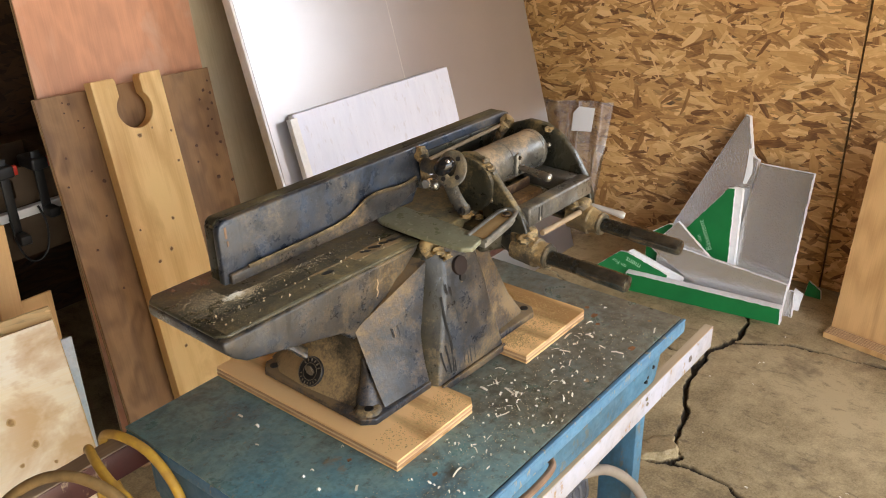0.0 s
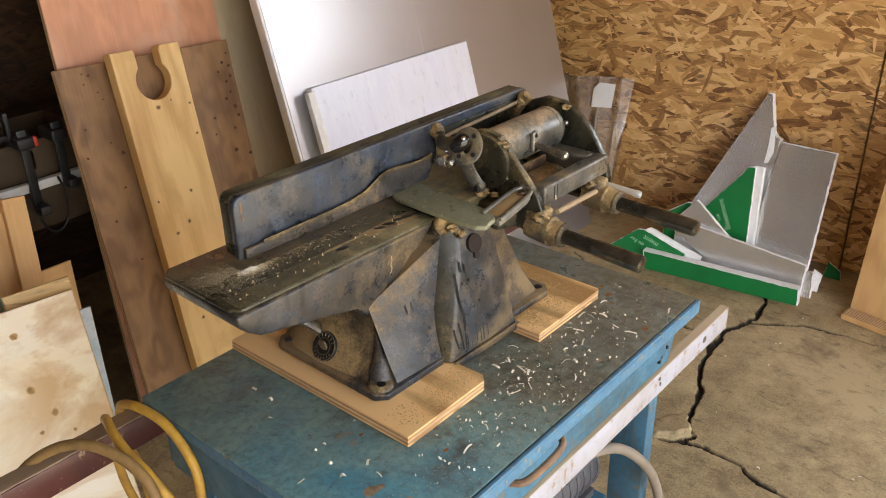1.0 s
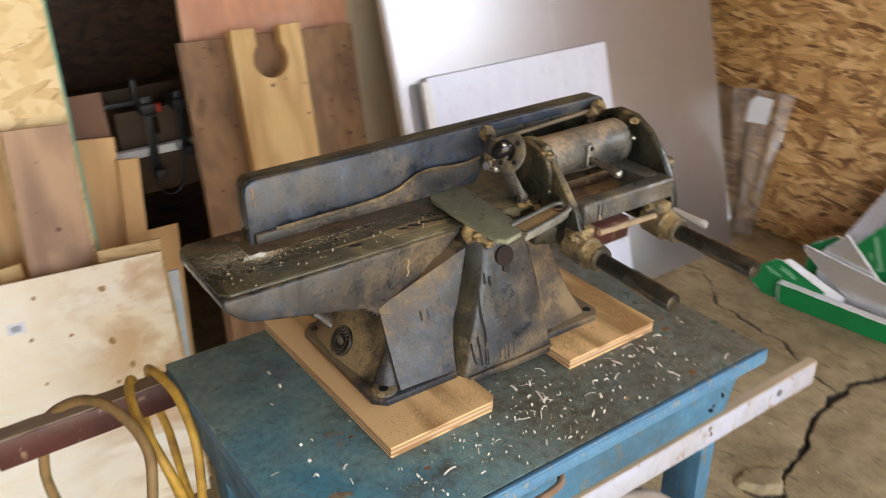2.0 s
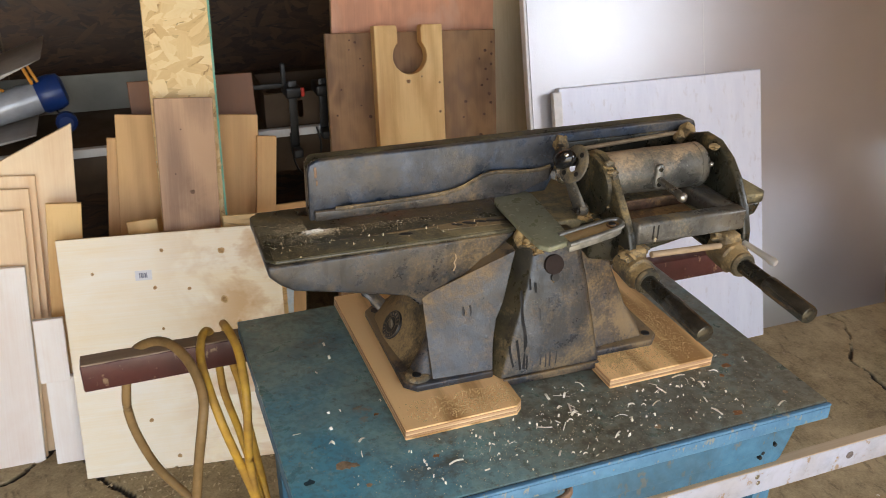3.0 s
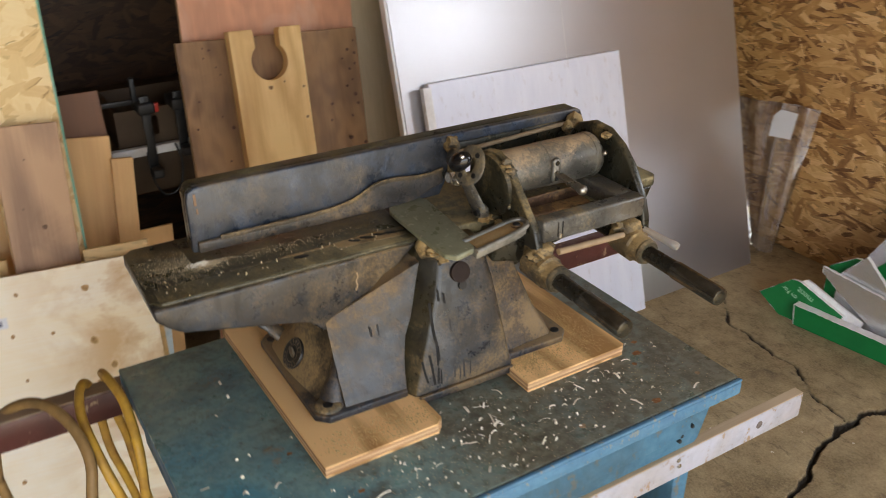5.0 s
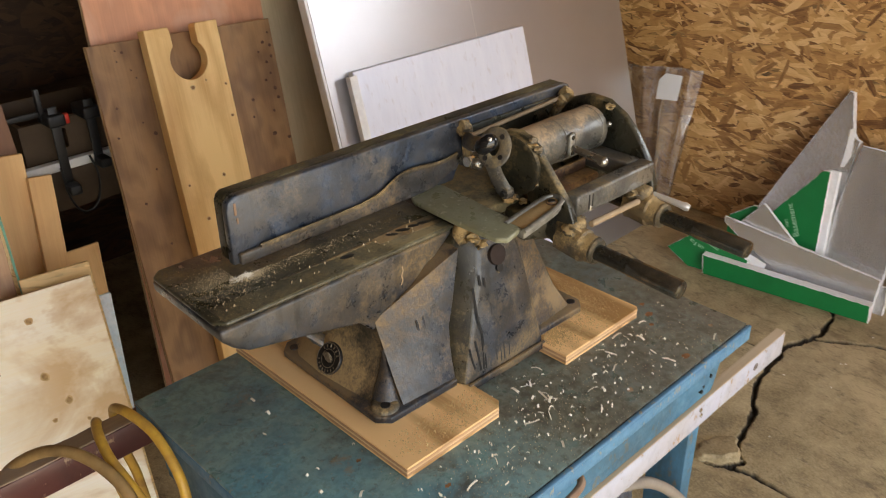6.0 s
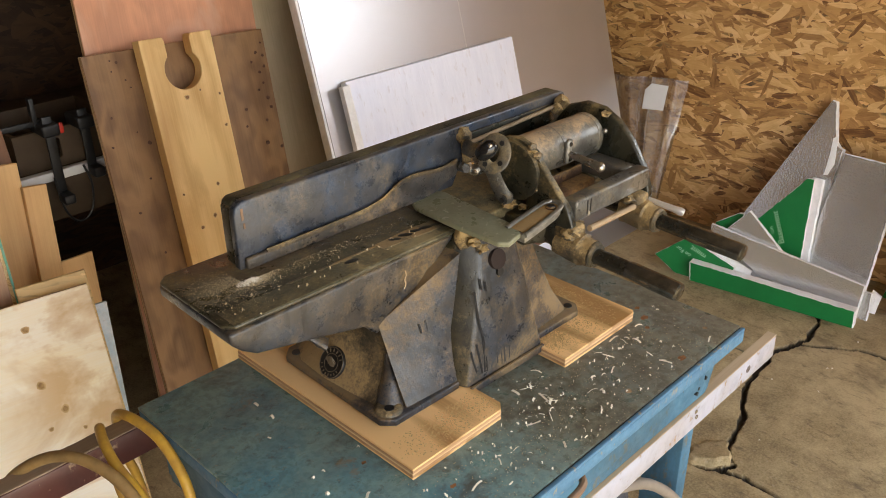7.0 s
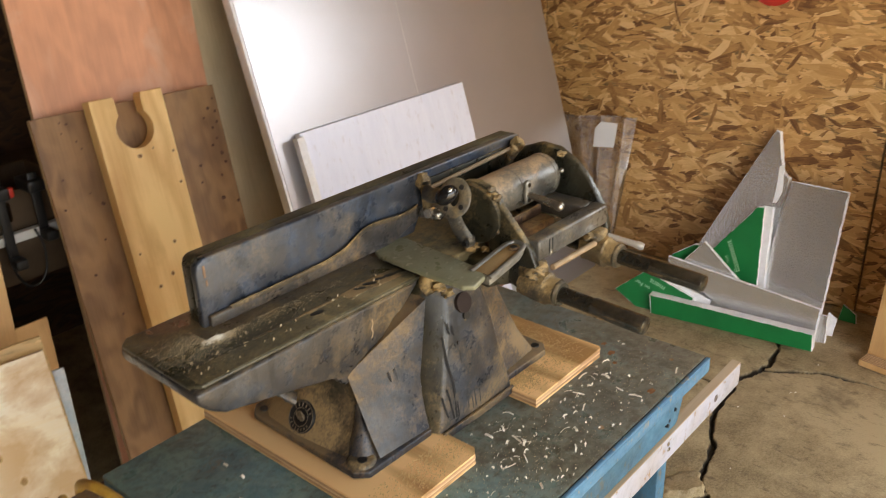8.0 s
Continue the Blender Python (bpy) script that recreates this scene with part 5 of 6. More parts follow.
for z in (1.011, 1.037):
    jp("plate_screw", turned((-0.2045, 0.2597, z), (-0.2045, 0.2582, z), ((0, 0.0042), (1, 0.0034)), 10), STEEL_DARK, "", drum)
jp("rivet", ball((-0.105, 0.264, 1.034), 0.0045), STEEL, "", drum)
right = jp("end_plate", prism([(0.176, 0.905), (0.180, 0.945), (0.194, 0.982), (0.222, 1.022), (0.25, 1.048), (0.285, 1.066), (0.325, 1.068), (0.36, 1.055), (0.385, 1.025), (0.392, 0.985), (0.385, 0.95), (0.28, 0.935), (0.215, 0.9)], "x", -0.0865, -0.0705, 0.004, 3), IRON_DARK, "tall rounded end plate")
jp("left_plate", prism([(0.172, 0.905), (0.175, 0.95), (0.186, 0.975), (0.250, 1.042), (0.262, 1.05), (0.276, 1.05), (0.283, 1.03), (0.272, 0.99), (0.268, 0.95), (0.235, 0.915), (0.205, 0.895)], "x", -0.303, -0.289, 0.004, 3), IRON_DARK, "narrow side plate")
jp("front_bar", box(-0.289, -0.087, 0.178, 0.206, 0.950, 0.986, 0.005, 3), BAR_IRON, "dusty front bar of the bracket")
jp("side_bar", box(-0.125, -0.087, 0.2065, 0.31, 0.955, 0.985, 0.005, 3), BAR_IRON, "sandy side bar")
jp("bracket_web", gnarl(loft([[(-0.33, 0.25, 0.90), (-0.285, 0.215, 0.90), (-0.285, 0.30, 0.90), (-0.33, 0.30, 0.90)], [(-0.328, 0.25, 0.945), (-0.285, 0.208, 0.945), (-0.285, 0.30, 0.945), (-0.328, 0.30, 0.945)]], 0.006, 3), 0.003, 60, 2), IRON_DARK, "dark grimy casting under the bracket")
for x in (-0.262, -0.2535):
    jp("bar_groove", box(x, x + 0.0022, 0.1765, 0.19, 0.957, 0.9815, 0.0006, 1), BLACK, "dark groove across the bar")
jp("bar_clip", box(-0.2595, -0.2543, 0.1755, 0.182, 0.953, 0.962, 0.001, 1), STEEL, "small bright clip")
jp("chip_tray", gnarl(box(-0.288, -0.131, 0.258, 0.2895, 0.944, 0.9575, 0.003), 0.0015, 70, 2), IRON_RUST, "rusty ledge strewn with sawdust under the drum")
jp("wood_slip", box(-0.284, -0.135, 0.284, 0.2905, 0.957, 0.976, 0.002), IRON_RUST)
for nm, x, y1 in (("front_slide_bar", -0.287, -0.012), ("rear_slide_bar", -0.111, -0.017)):
    hub = jp("hub", gnarl(join(turned((x, 0.205, 0.91), (x, 0.142, 0.908), ((0, 0.024), (0.7, 0.026), (0.75, 0.023), (1, 0.0215)), 22), box(x - 0.017, x + 0.016, 0.168, 0.212, 0.91, 0.948, 0.008, 3)), 0.0022, 90, 1), IRON_CAKED, "caked hub of the slide bar")
    jp("slide_bar", turned((x, 0.47, 0.918), (x - 0.002, y1, 0.904), ((0, 0.013), (0.985, 0.013), (1, 0.012)), 24), STEEL_DARK, "dark round steel slide bar")
    jp("sleeve", turned((x - 0.001, 0.075, 0.9065), (x - 0.002, y1 - 0.001, 0.9039), ((0, 0.0138), (0.04, 0.0146), (0.97, 0.0146), (1, 0.0132)), 24), SLEEVE, "worn bright end sleeve", hub)
    jp("bar_end", turned((x - 0.002, y1 - 0.0008, 0.9039), (x - 0.002, y1 - 0.0022, 0.9038), ((0, 0.0132), (0.4, 0.0135), (1, 0.0118)), 24), STEEL_DARK, "dark end face", hub)
    jp("ring", turned((x, 0.143, 0.908), (x, 0.134, 0.9075), ((0, 0.0205), (0.5, 0.0215), (1, 0.019)), 22), IRON_SANDY, "", hub)
jp("tie_rod", bar((-0.268, 0.166, 0.938), (-0.13, 0.176, 0.928), 0.0052, 12), TAN_BAR, "thin tan tie rod")
jp("chrome_lever", turned((-0.083, 0.178, 0.926), (-0.064, 0.118, 0.913), ((0, 0.0045), (0.75, 0.006), (0.9, 0.0075), (1, 0.0055)), 14), CHROME_SOFT, "bright chrome lever")
# guard and its arm
guard = jp("guard", prism([(-0.446, 0.376), (-0.437, 0.394), (-0.417, 0.408), (-0.395, 0.412), (-0.378, 0.405), (-0.371, 0.386), (-0.378, 0.30), (-0.385, 0.215), (-0.40, 0.195), (-0.435, 0.186), (-0.447, 0.2), (-0.449, 0.28)], "z", 0.9575, 0.9665, 0.003, 3), GUARD_M, "scuffed green-grey blade guard")
ARM = [(-0.402, 0.222), (-0.372, 0.222), (-0.34, 0.222), (-0.316, 0.221), (-0.305, 0.214), (-0.3035, 0.203), (-0.309, 0.193), (-0.322, 0.1885), (-0.345, 0.187), (-0.372, 0.186), (-0.402, 0.186)]


def arm_z(x):
    return 0.962 + (x + 0.402) * 0.17


def arm_layer(z0, z1, inset, bevel):
    """One layer of the sloping arm, between two heights over its middle line."""
    bm = prism([(-0.353 + (x + 0.353) * (1 - inset), 0.204 + (y - 0.204) * (1 - 2.4 * inset)) for x, y in ARM], "z", 0.0, z1 - z0, bevel)
    for v in bm.verts:
        v.co.z += arm_z(v.co.x) + z0
    return bm


arm = jp("guard_arm", arm_layer(-0.010, 0.003, 0.0, 0.002), STEEL_DULL, "rubbed grey dished arm of the guard", guard)
jp("arm_dust", gnarl(arm_layer(0.0022, 0.0042, 0.10, 0.0005), 0.0008, 120, 1), IRON_CAKED, "sand lying in the dish", arm)
jp("arm_rim", sweep([(x, y, arm_z(x) + 0.004) for x, y in ARM], 0.0042, 10, 1, (1.0, 0.9)), STEEL_DULL, "rubbed raised rim", arm)
jp("arm_eye", turned((-0.321, 0.2035, 0.979), (-0.321, 0.2035, 0.9825), ((0, 0.0085), (0.6, 0.0085), (1, 0.0065)), 18), IRON_RUST, "rusty ring round the eye", arm)
jp("pivot_screw", turned((-0.321, 0.2035, 0.982), (-0.321, 0.2035, 0.9835), ((0, 0.0062), (1, 0.0055)), 12), BLACK, "dark eye", arm)
for i, (x, y, z, r) in enumerate(((-0.30, 0.178, 0.936, 0.012), (-0.272, 0.186, 0.94, 0.009), (-0.125, 0.188, 0.938, 0.012), (-0.097, 0.18, 0.93, 0.008), (-0.318, 0.29, 0.954, 0.007), (-0.305, 0.275, 0.952, 0.006), (-0.10, 0.268, 1.062, 0.007), (-0.30, 0.262, 1.05, 0.008), (-0.432, 0.262, 0.938, 0.010), (-0.42, 0.255, 0.925, 0.008))):
    jp("sawdust_clod", lump((x, y, z), r, 40.0 + i, 0.8, (1.2, 1.0, 0.7)), IRON_CAKED, "caked clod of sawdust")
# maker's plate: a plain dark roundel with tan bars in place of its lettering
BADGE_TAN = plain_material("rubbed_badge_metal", (0.20, 0.155, 0.105), 0.6, 0.0, 0.5, 150, 0.2)


def roundel():
    c, nrm = Vector((-0.6285, 0.382, 0.7545)), Vector((-0.84, -0.04, 0.53)).normalized()
    c -= nrm * 0.0022
    plate = jp("badge", turned(c - nrm * 0.006, c + nrm * 0.0015, ((0, 0.0265), (0.8, 0.0265), (1, 0.0255)), 32), BADGE, "round black badge with tan markings")
    side = Vector((0, -1, 0))
    side = (side - nrm * side.dot(nrm)).normalized()
    up = nrm.cross(side)
    up = up if up.z > 0 else -up

    def at(r, a):
        return c + nrm * 0.0017 + (side * math.cos(a) + up * math.sin(a)) * r

    for r, w in ((0.0245, 0.0008), (0.0145, 0.0006)):
        jp("badge_ring", sweep([at(r, 6.28318 * i / 36) for i in range(37)], w, 6, 1, (1, 0.6), tuple(nrm)), BADGE_TAN, "", plate)
    for k in range(6):
        a = radians(145 - 22 * k)
        jp("badge_mark", bar(at(0.0172, a), at(0.0222, a), 0.0011, 6), BADGE_TAN, "", plate)
    for k in range(8):
        a = radians(205 + 18.5 * k)
        jp("badge_mark", bar(at(0.0178, a), at(0.0216, a), 0.0009, 6), BADGE_TAN, "", plate)
    jp("badge_emblem", lump(c + nrm * 0.0012, 0.0115, 3.0, 0.5, (0.25, 1.0, 0.9)), BADGE_TAN, "tan worn emblem", plate)


roundel()
jp("lock_tongue", gnarl(sweep([(-0.682, 0.388, 0.846), (-0.672, 0.379, 0.834), (-0.661, 0.369, 0.821), (-0.650, 0.360, 0.810)], 0.0135, 12, 4, (1.0, 0.55), (0.55, -0.45, 0.7)), 0.0028, 60, 0), IRON_RUN, "worn blue-grey tongue of the locking gib under the bed")

# ---- boards and sheets along the back ----
foil = board("foil_insulation_sheet", 0.106, 1.10, 0, 1.369, 2.0, 0.045, 0.28, FOIL, "tall foil-faced foam insulation sheet leaning on the wall", "insulation", edge=FOAM_EDGE, bevel=0.002)
raw = on_board("foam_lip", foil, -0.008, -0.0004, 0.0, 1.998, FOAM_EDGE, "ragged white foam standing out past the foil", -0.0125, 0.012)
on_board("foil_seam", foil, 0.60, 0.602, 0.01, 1.98, WHITE_TRIM, "pale lengthwise seam", 0.0003, 0.0006)
foam = board("foam_offcut", 0.183, 1.0665, 0, 0.722, 0.883, 0.026, 0.29, FOAM_FACE, "white spotted foam board offcut leaning on the foil sheet", "insulation", bevel=0.003, edge=FOAM_EDGE)
on_board("foam_edge_strip", foam, -0.026, -0.0002, 0.0, 0.872, FOAM_EDGE, "pale exposed edge of the foam", -0.003, 0.019)
board("pale_plywood_sheet", -0.3, 1.404, 0, 0.62, 2.05, 0.012, 0.2, PALE_SHEET, "large grey-tan plywood sheet leaning on the wall", "board", edge=PLY_EDGE)
board("pink_board", -0.478, 1.385, 0.0, 0.507, 1.62, 0.016, 0.2, PINK_BOARD, "tall pinkish plywood board leaning behind the brown panel", "board", edge=PLY_EDGE, lean_x=3.6)
brown = board("brown_panel", -0.484, 1.302, 0.0, 0.524, 1.027, 0.017, 0.24, MELAMINE, "knot-speckled brown stained panel leaning upright", "board", edge=PLY_EDGE, bow=0.003, lean_x=2.2)


def notched_outline(w, h, cx, cz, r, half):
    a0 = math.asin(half / r)
    arc = [(cx + r * math.sin(a), cz + r * math.cos(a)) for a in np.linspace(a0, 6.28318 - a0, 30)]
    return [(0, 0), (w, 0), (w, h), (cx + half + 0.004, h), (cx + half, h - 0.01), *arc, (cx - half, h - 0.01), (cx - half - 0.004, h), (0, h)]


notched = board("notched_plank", -0.350, 1.252, 0.0, 0.203, 1.05, 0.036, 0.23, PINE, "knotty pine plank with a round keyhole notch in its top", "board", outline=notched_outline(0.203, 1.05, 0.103, 0.964, 0.051, 0.035), lean_x=1.75)
ply = board("stained_plywood", -1.232, 1.091, 0.0, 0.535, 0.628, 0.012, 0.283, SHEATHING, "water-stained pale plywood square leaning on other boards", "board", yaw=-8.0, edge=PLY_EDGE)
tag = on_board("barcode_sticker", ply, 0.176, 0.216, 0.511, 0.536, PAPER, "small white barcode sticker")
for i in range(5):
    bm = box(0.186 + i * 0.0042, 0.188 + i * 0.0042 + (0.001 if i % 2 else 0), -0.0022, -0.0018, 0.517, 0.53, 0)
    for v in bm.verts:
        v.co *= K
    mk = new("barcode_bar", to_mesh("barcode_bar", bm, INK, False))
    mk.parent = tag
board("strand_board_square", -0.83, 1.078, 0.0, 0.147, 0.64, 0.011, 0.283, OSB_NEW, "pale strand board offcut behind the stained plywood", "board", yaw=-8.0)
board("blue_edged_board", -1.16, 1.136, 0.0, 0.51, 0.55, 0.010, 0.283, worn_paint("blue_streaked_white", (0.62, 0.66, 0.70), (0.42, 0.56, 0.66), (0.5, 0.42, 0.3), 0.62, 0.6, 24), "board with a blue and white painted edge", "board", yaw=-8.0, edge=worn_paint("blue_white_edge", (0.55, 0.62, 0.68), (0.3, 0.47, 0.6), (0.5, 0.42, 0.3), 0.6, 0.6, 20), outline=[(0, 0), (0.475, 0), (0.488, 0.25), (0.51, 0.55), (0, 0.55)])
board("tan_board", -0.72, 1.36, 0.0, 0.18, 0.54, 0.012, 0.23, PINE_WARM, "tan plywood board behind the stack", "board", outline=[(0, 0), (0.125, 0), (0.18, 0.54), (0, 0.54)])
strip = board("strand_board_strip", -0.978, 1.172, 0.0, 0.165, 1.6, 0.011, 0.245, OSB_NEW, "tall pale strand board strip with a teal edge", "board", lean_x=2.6, edge=worn_paint("teal_edge", (0.35, 0.5, 0.42), (0.45, 0.52, 0.42), (0.55, 0.45, 0.28), 0.58, 0.6, 22))
strands("strand_layer", strip, 0.001, 0.159, 0.02, 1.595, 620, lambda u, v, d: (u * K, -d * 0.5 * K, v * K), FLAKES_PALE, 5, (0.075, 0.4), (0.022, 0.4), 40.0)
on_board("painted_edge", strip, 0.1595, 0.1645, 0.002, 1.598, worn_paint("teal_stripe", (0.12, 0.42, 0.30), (0.25, 0.48, 0.36), (0.6, 0.5, 0.3), 0.6, 0.5, 14), "thin teal painted edge", 0.0014)
wp = board("weathered_plank", -0.992, 1.135, 0.0, 0.143, 0.938, 0.018, 0.235, BROWN_PLANK, "weathered brown plank leaning before the strand board", "board", lean_x=3.8)
board("pine_plank", -0.845, 1.335, 0.0, 0.108, 0.827, 0.018, 0.23, PINE_WARM, "warm brown pine plank leaning upright", "board", group="leaning planks", lean_x=6.0)
board("pine_plank", -0.757, 1.312, 0.0, 0.055, 0.766, 0.018, 0.23, PINE_WARM, "narrow warm pine plank leaning upright", "board", group="leaning planks", lean_x=7.0)
board("red_brown_panel", -0.985, 1.378, 0.0, 0.335, 0.918, 0.012, 0.24, REDBROWN, "dark red-brown panel behind the planks", "board")
board("pine_plank", -1.115, 1.315, 0.0, 0.125, 0.858, 0.018, 0.235, PINE_WARM, "warm pine plank leaning beside the strand board", "board", group="leaning planks", lean_x=6.0)
board("pine_plank", -1.158, 1.342, 0.0, 0.05, 0.793, 0.018, 0.235, PINE_WARM, "narrow pine plank leaning in the stack", "board", group="leaning planks", lean_x=7.5)
board("short_board", -1.04, 1.158, 0.0, 0.075, 0.626, 0.012, 0.25, PINE, "short knotty board end behind the plywood", "board")
# pale planks further along the stack
board("pale_plank", -1.478, 1.212, 0.0, 0.143, 0.545, 0.018, 0.18, PINE_WHITE, "whitish pine plank standing in front of the stack", "board", group="pale planks", lean_x=4.6)
board("pale_plank", -1.475, 1.236, 0.0, 0.145, 0.68, 0.018, 0.18, PINE_PALE, "pale pine plank standing in the stack", "board", group="pale planks", lean_x=4.8)
board("pale_plank", -1.462, 1.258, 0.0, 0.148, 0.725, 0.016, 0.18, PINE_PALE, "pale pine plank standing in the stack", "board", group="pale planks", lean_x=4.8)
board("pale_plank", -1.448, 1.278, 0.0, 0.15, 0.75, 0.016, 0.18, PINE_PALE, "pale pine plank standing at the back of the stack", "board", group="pale planks", lean_x=4.8)
board("pointed_board", -1.40, 1.305, 0.0, 0.185, 0.88, 0.018, 0.17, PINE_PALE, "pale board with a slanting cut top", "board", group="pale planks", outline=[(0, 0), (0.185, 0), (0.185, 0.871), (0.012, 0.775), (0, 0.76)], lean_x=5.5)
board("pale_plank", -1.302, 1.212, 0.0, 0.082, 0.69, 0.018, 0.18, PINE, "narrow pine offcut with a notched top", "board", group="pale planks", lean_x=7.0)
board("white_block", -1.305, 1.178, 0.0, 0.075, 0.245, 0.018, 0.17, PINE_WHITE, "short white-faced offcut at the foot of the stack", "board", lean_x=3.0)
board("white_block", -1.302, 1.196, 0.245, 0.07, 0.17, 0.016, 0.17, PINE_WHITE, "short white-faced offcut resting on another", "board", lean_x=3.0)

SPOT = plain_material("red_brown_spot", (0.13, 0.062, 0.04), 0.85, 0.0, 0.5, 80, 0.2)
KNOT = plain_material("dark_knot", (0.11, 0.052, 0.022), 0.85, 0.0, 0.5, 60, 0.2)
HALO = plain_material("knot_halo", (0.66, 0.44, 0.21), 0.8, 0.0, 0.3, 60, 0.2)


def knots(bd, spots, halo=True, size=0.68, core=KNOT):
    """Knots inlaid in a board's face: (x, z, radius) in the board's own axes."""
    for i, (x, z, r) in enumerate(spots):
        r *= size
        for rr, m, d in ((r * 1.5, HALO, 0.0004), (r, core, 0.0008))[0 if halo else 1:]:
            bm = bmesh.new()
            n = 14
            ring = [((x + rr * math.cos(a) * (1 + 0.09 * math.sin(3 * a + i) + 0.05 * math.sin(5 * a + 2 * i)) * 0.95), (z + rr * math.sin(a) * (1 + 0.16 * math.cos(2 * a + 2 * i) + 0.05 * math.cos(5 * a + i)))) for a in (6.28318 * k / n for k in range(n))]
            lo = [bm.verts.new((q[0] * K, 0.001 * K, q[1] * K)) for q in ring]
            hi = [bm.verts.new((q[0] * K, -d * K, q[1] * K)) for q in ring]
            bm.faces.new(hi)
            for k in range(n):
                bm.faces.new((lo[k], lo[(k + 1) % n], hi[(k + 1) % n], hi[k]))
            ob = new("knot", to_mesh("knot", bm, m, False))
            ob.parent = bd


knots(notched, [(0.095, 0.893, 0.009), (0.125, 0.655, 0.007), (0.096, 0.575, 0.008), (0.053, 0.553, 0.008), (0.022, 0.652, 0.005), (0.136, 0.905, 0.004), (0.189, 0.802, 0.006), (0.19, 0.886, 0.005), (0.11, 0.40, 0.009), (0.06, 0.30, 0.007)], size=0.55, core=plain_material("pine_knot", (0.26, 0.135, 0.055), 0.85, 0.0, 0.5, 100, 0.2))
knots(ply, [(0.39, 0.57, 0.009), (0.245, 0.583, 0.005), (0.22, 0.489, 0.005), (0.303, 0.479, 0.005), (0.387, 0.442, 0.01), (0.419, 0.374, 0.009), (0.38, 0.34, 0.006), (0.447, 0.317, 0.005), (0.076, 0.537, 0.004), (0.174, 0.139, 0.006), (0.234, 0.032, 0.006), (0.229, 0.38, 0.004)], size=0.66, core=plain_material("brown_knot", (0.50, 0.30, 0.13), 0.85, 0.0, 0.5, 120, 0.2))
knots(brown, [(0.422, 0.817, 0.006), (0.482, 0.776, 0.005), (0.414, 0.771, 0.004), (0.469, 0.713, 0.008), (0.49, 0.911, 0.005), (0.508, 0.925, 0.005), (0.476, 0.863, 0.005), (0.5, 0.837, 0.007), (0.47, 0.942, 0.004), (0.489, 0.966, 0.006), (0.51, 0.99, 0.004), (0.51, 0.955, 0.005), (0.514, 0.693, 0.006), (0.505, 0.81, 0.006), (0.495, 0.88, 0.004)], False, 0.8, SPOT)
knots(brown, [(0.085, 1.001, 0.005), (0.098, 0.955, 0.003), (0.067, 0.981, 0.003), (0.107, 0.935, 0.003), (0.121, 0.79, 0.007), (0.038, 0.87, 0.004), (0.095, 0.823, 0.003), (0.023, 0.798, 0.004), (0.069, 1.007, 0.003), (0.1, 0.70, 0.004), (0.05, 0.62, 0.005), (0.09, 0.5, 0.004)], False, 0.75, SPOT)
knots(wp, [(0.078, 0.70, 0.009), (0.04, 0.748, 0.003), (0.06, 0.86, 0.003)], False, 0.7, plain_material("plank_smudge", (0.20, 0.115, 0.07), 0.85, 0.0, 0.6, 120, 0.2))

# ---- low shelf against the back wall, and what lies on it ----
shelf = thing("shelf", (-0.9, 1.9, 0), "deep wooden shelf with a white painted front edge", "shelf")
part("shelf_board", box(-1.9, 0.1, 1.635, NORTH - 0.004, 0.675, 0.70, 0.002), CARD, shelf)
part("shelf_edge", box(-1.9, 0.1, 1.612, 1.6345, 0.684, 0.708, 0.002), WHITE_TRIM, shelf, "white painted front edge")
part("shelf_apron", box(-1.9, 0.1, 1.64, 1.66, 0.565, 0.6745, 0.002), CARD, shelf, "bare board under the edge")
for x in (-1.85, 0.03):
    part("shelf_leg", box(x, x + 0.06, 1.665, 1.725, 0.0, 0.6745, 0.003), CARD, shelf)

crate = thing("wooden_box", (-0.48, 1.78, 0.70), "low tan wooden box with oval hand holes on the shelf", "box")
def slotted_panel(x0, x1, z0, z1, cx, cz, a, b):
    arc = [(cx + a * math.sin(t), cz + (b - a) * (1 if math.cos(t) > 0 else -1) + a * math.cos(t)) for t in np.linspace(0.0, 6.28318, 25)[:-1]]
    bm = bmesh.new()
    outer = [(x0, z0), (x1, z0), (x1, z1), (x0, z1)]
    for y in (1.655, 1.668):
        vs = [bm.verts.new((p[0], y, p[1])) for p in outer]
        hs = [bm.verts.new((p[0], y, p[1])) for p in arc]
        es = [bm.edges.new((q[i], q[(i + 1) % len(q)])) for q in (vs, hs) for i in range(len(q))]
        bmesh.ops.triangle_fill(bm, edges=es, use_beauty=True)
    bm.verts.ensure_lookup_table()
    n = 4 + len(arc)
    for lo, k in ((0, 4), (4, len(arc))):
        for i in range(k):
            a1, b1 = lo + i, lo + (i + 1) % k
            bm.faces.new((bm.verts[a1], bm.verts[b1], bm.verts[n + b1], bm.verts[n + a1]))
    return bm


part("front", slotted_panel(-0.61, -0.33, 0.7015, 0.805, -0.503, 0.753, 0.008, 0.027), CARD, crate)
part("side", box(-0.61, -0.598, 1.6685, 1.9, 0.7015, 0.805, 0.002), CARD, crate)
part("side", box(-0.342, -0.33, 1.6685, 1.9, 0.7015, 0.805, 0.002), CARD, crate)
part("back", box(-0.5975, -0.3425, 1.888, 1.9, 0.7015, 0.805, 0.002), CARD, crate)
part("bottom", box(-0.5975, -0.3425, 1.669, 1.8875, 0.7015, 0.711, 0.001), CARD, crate)


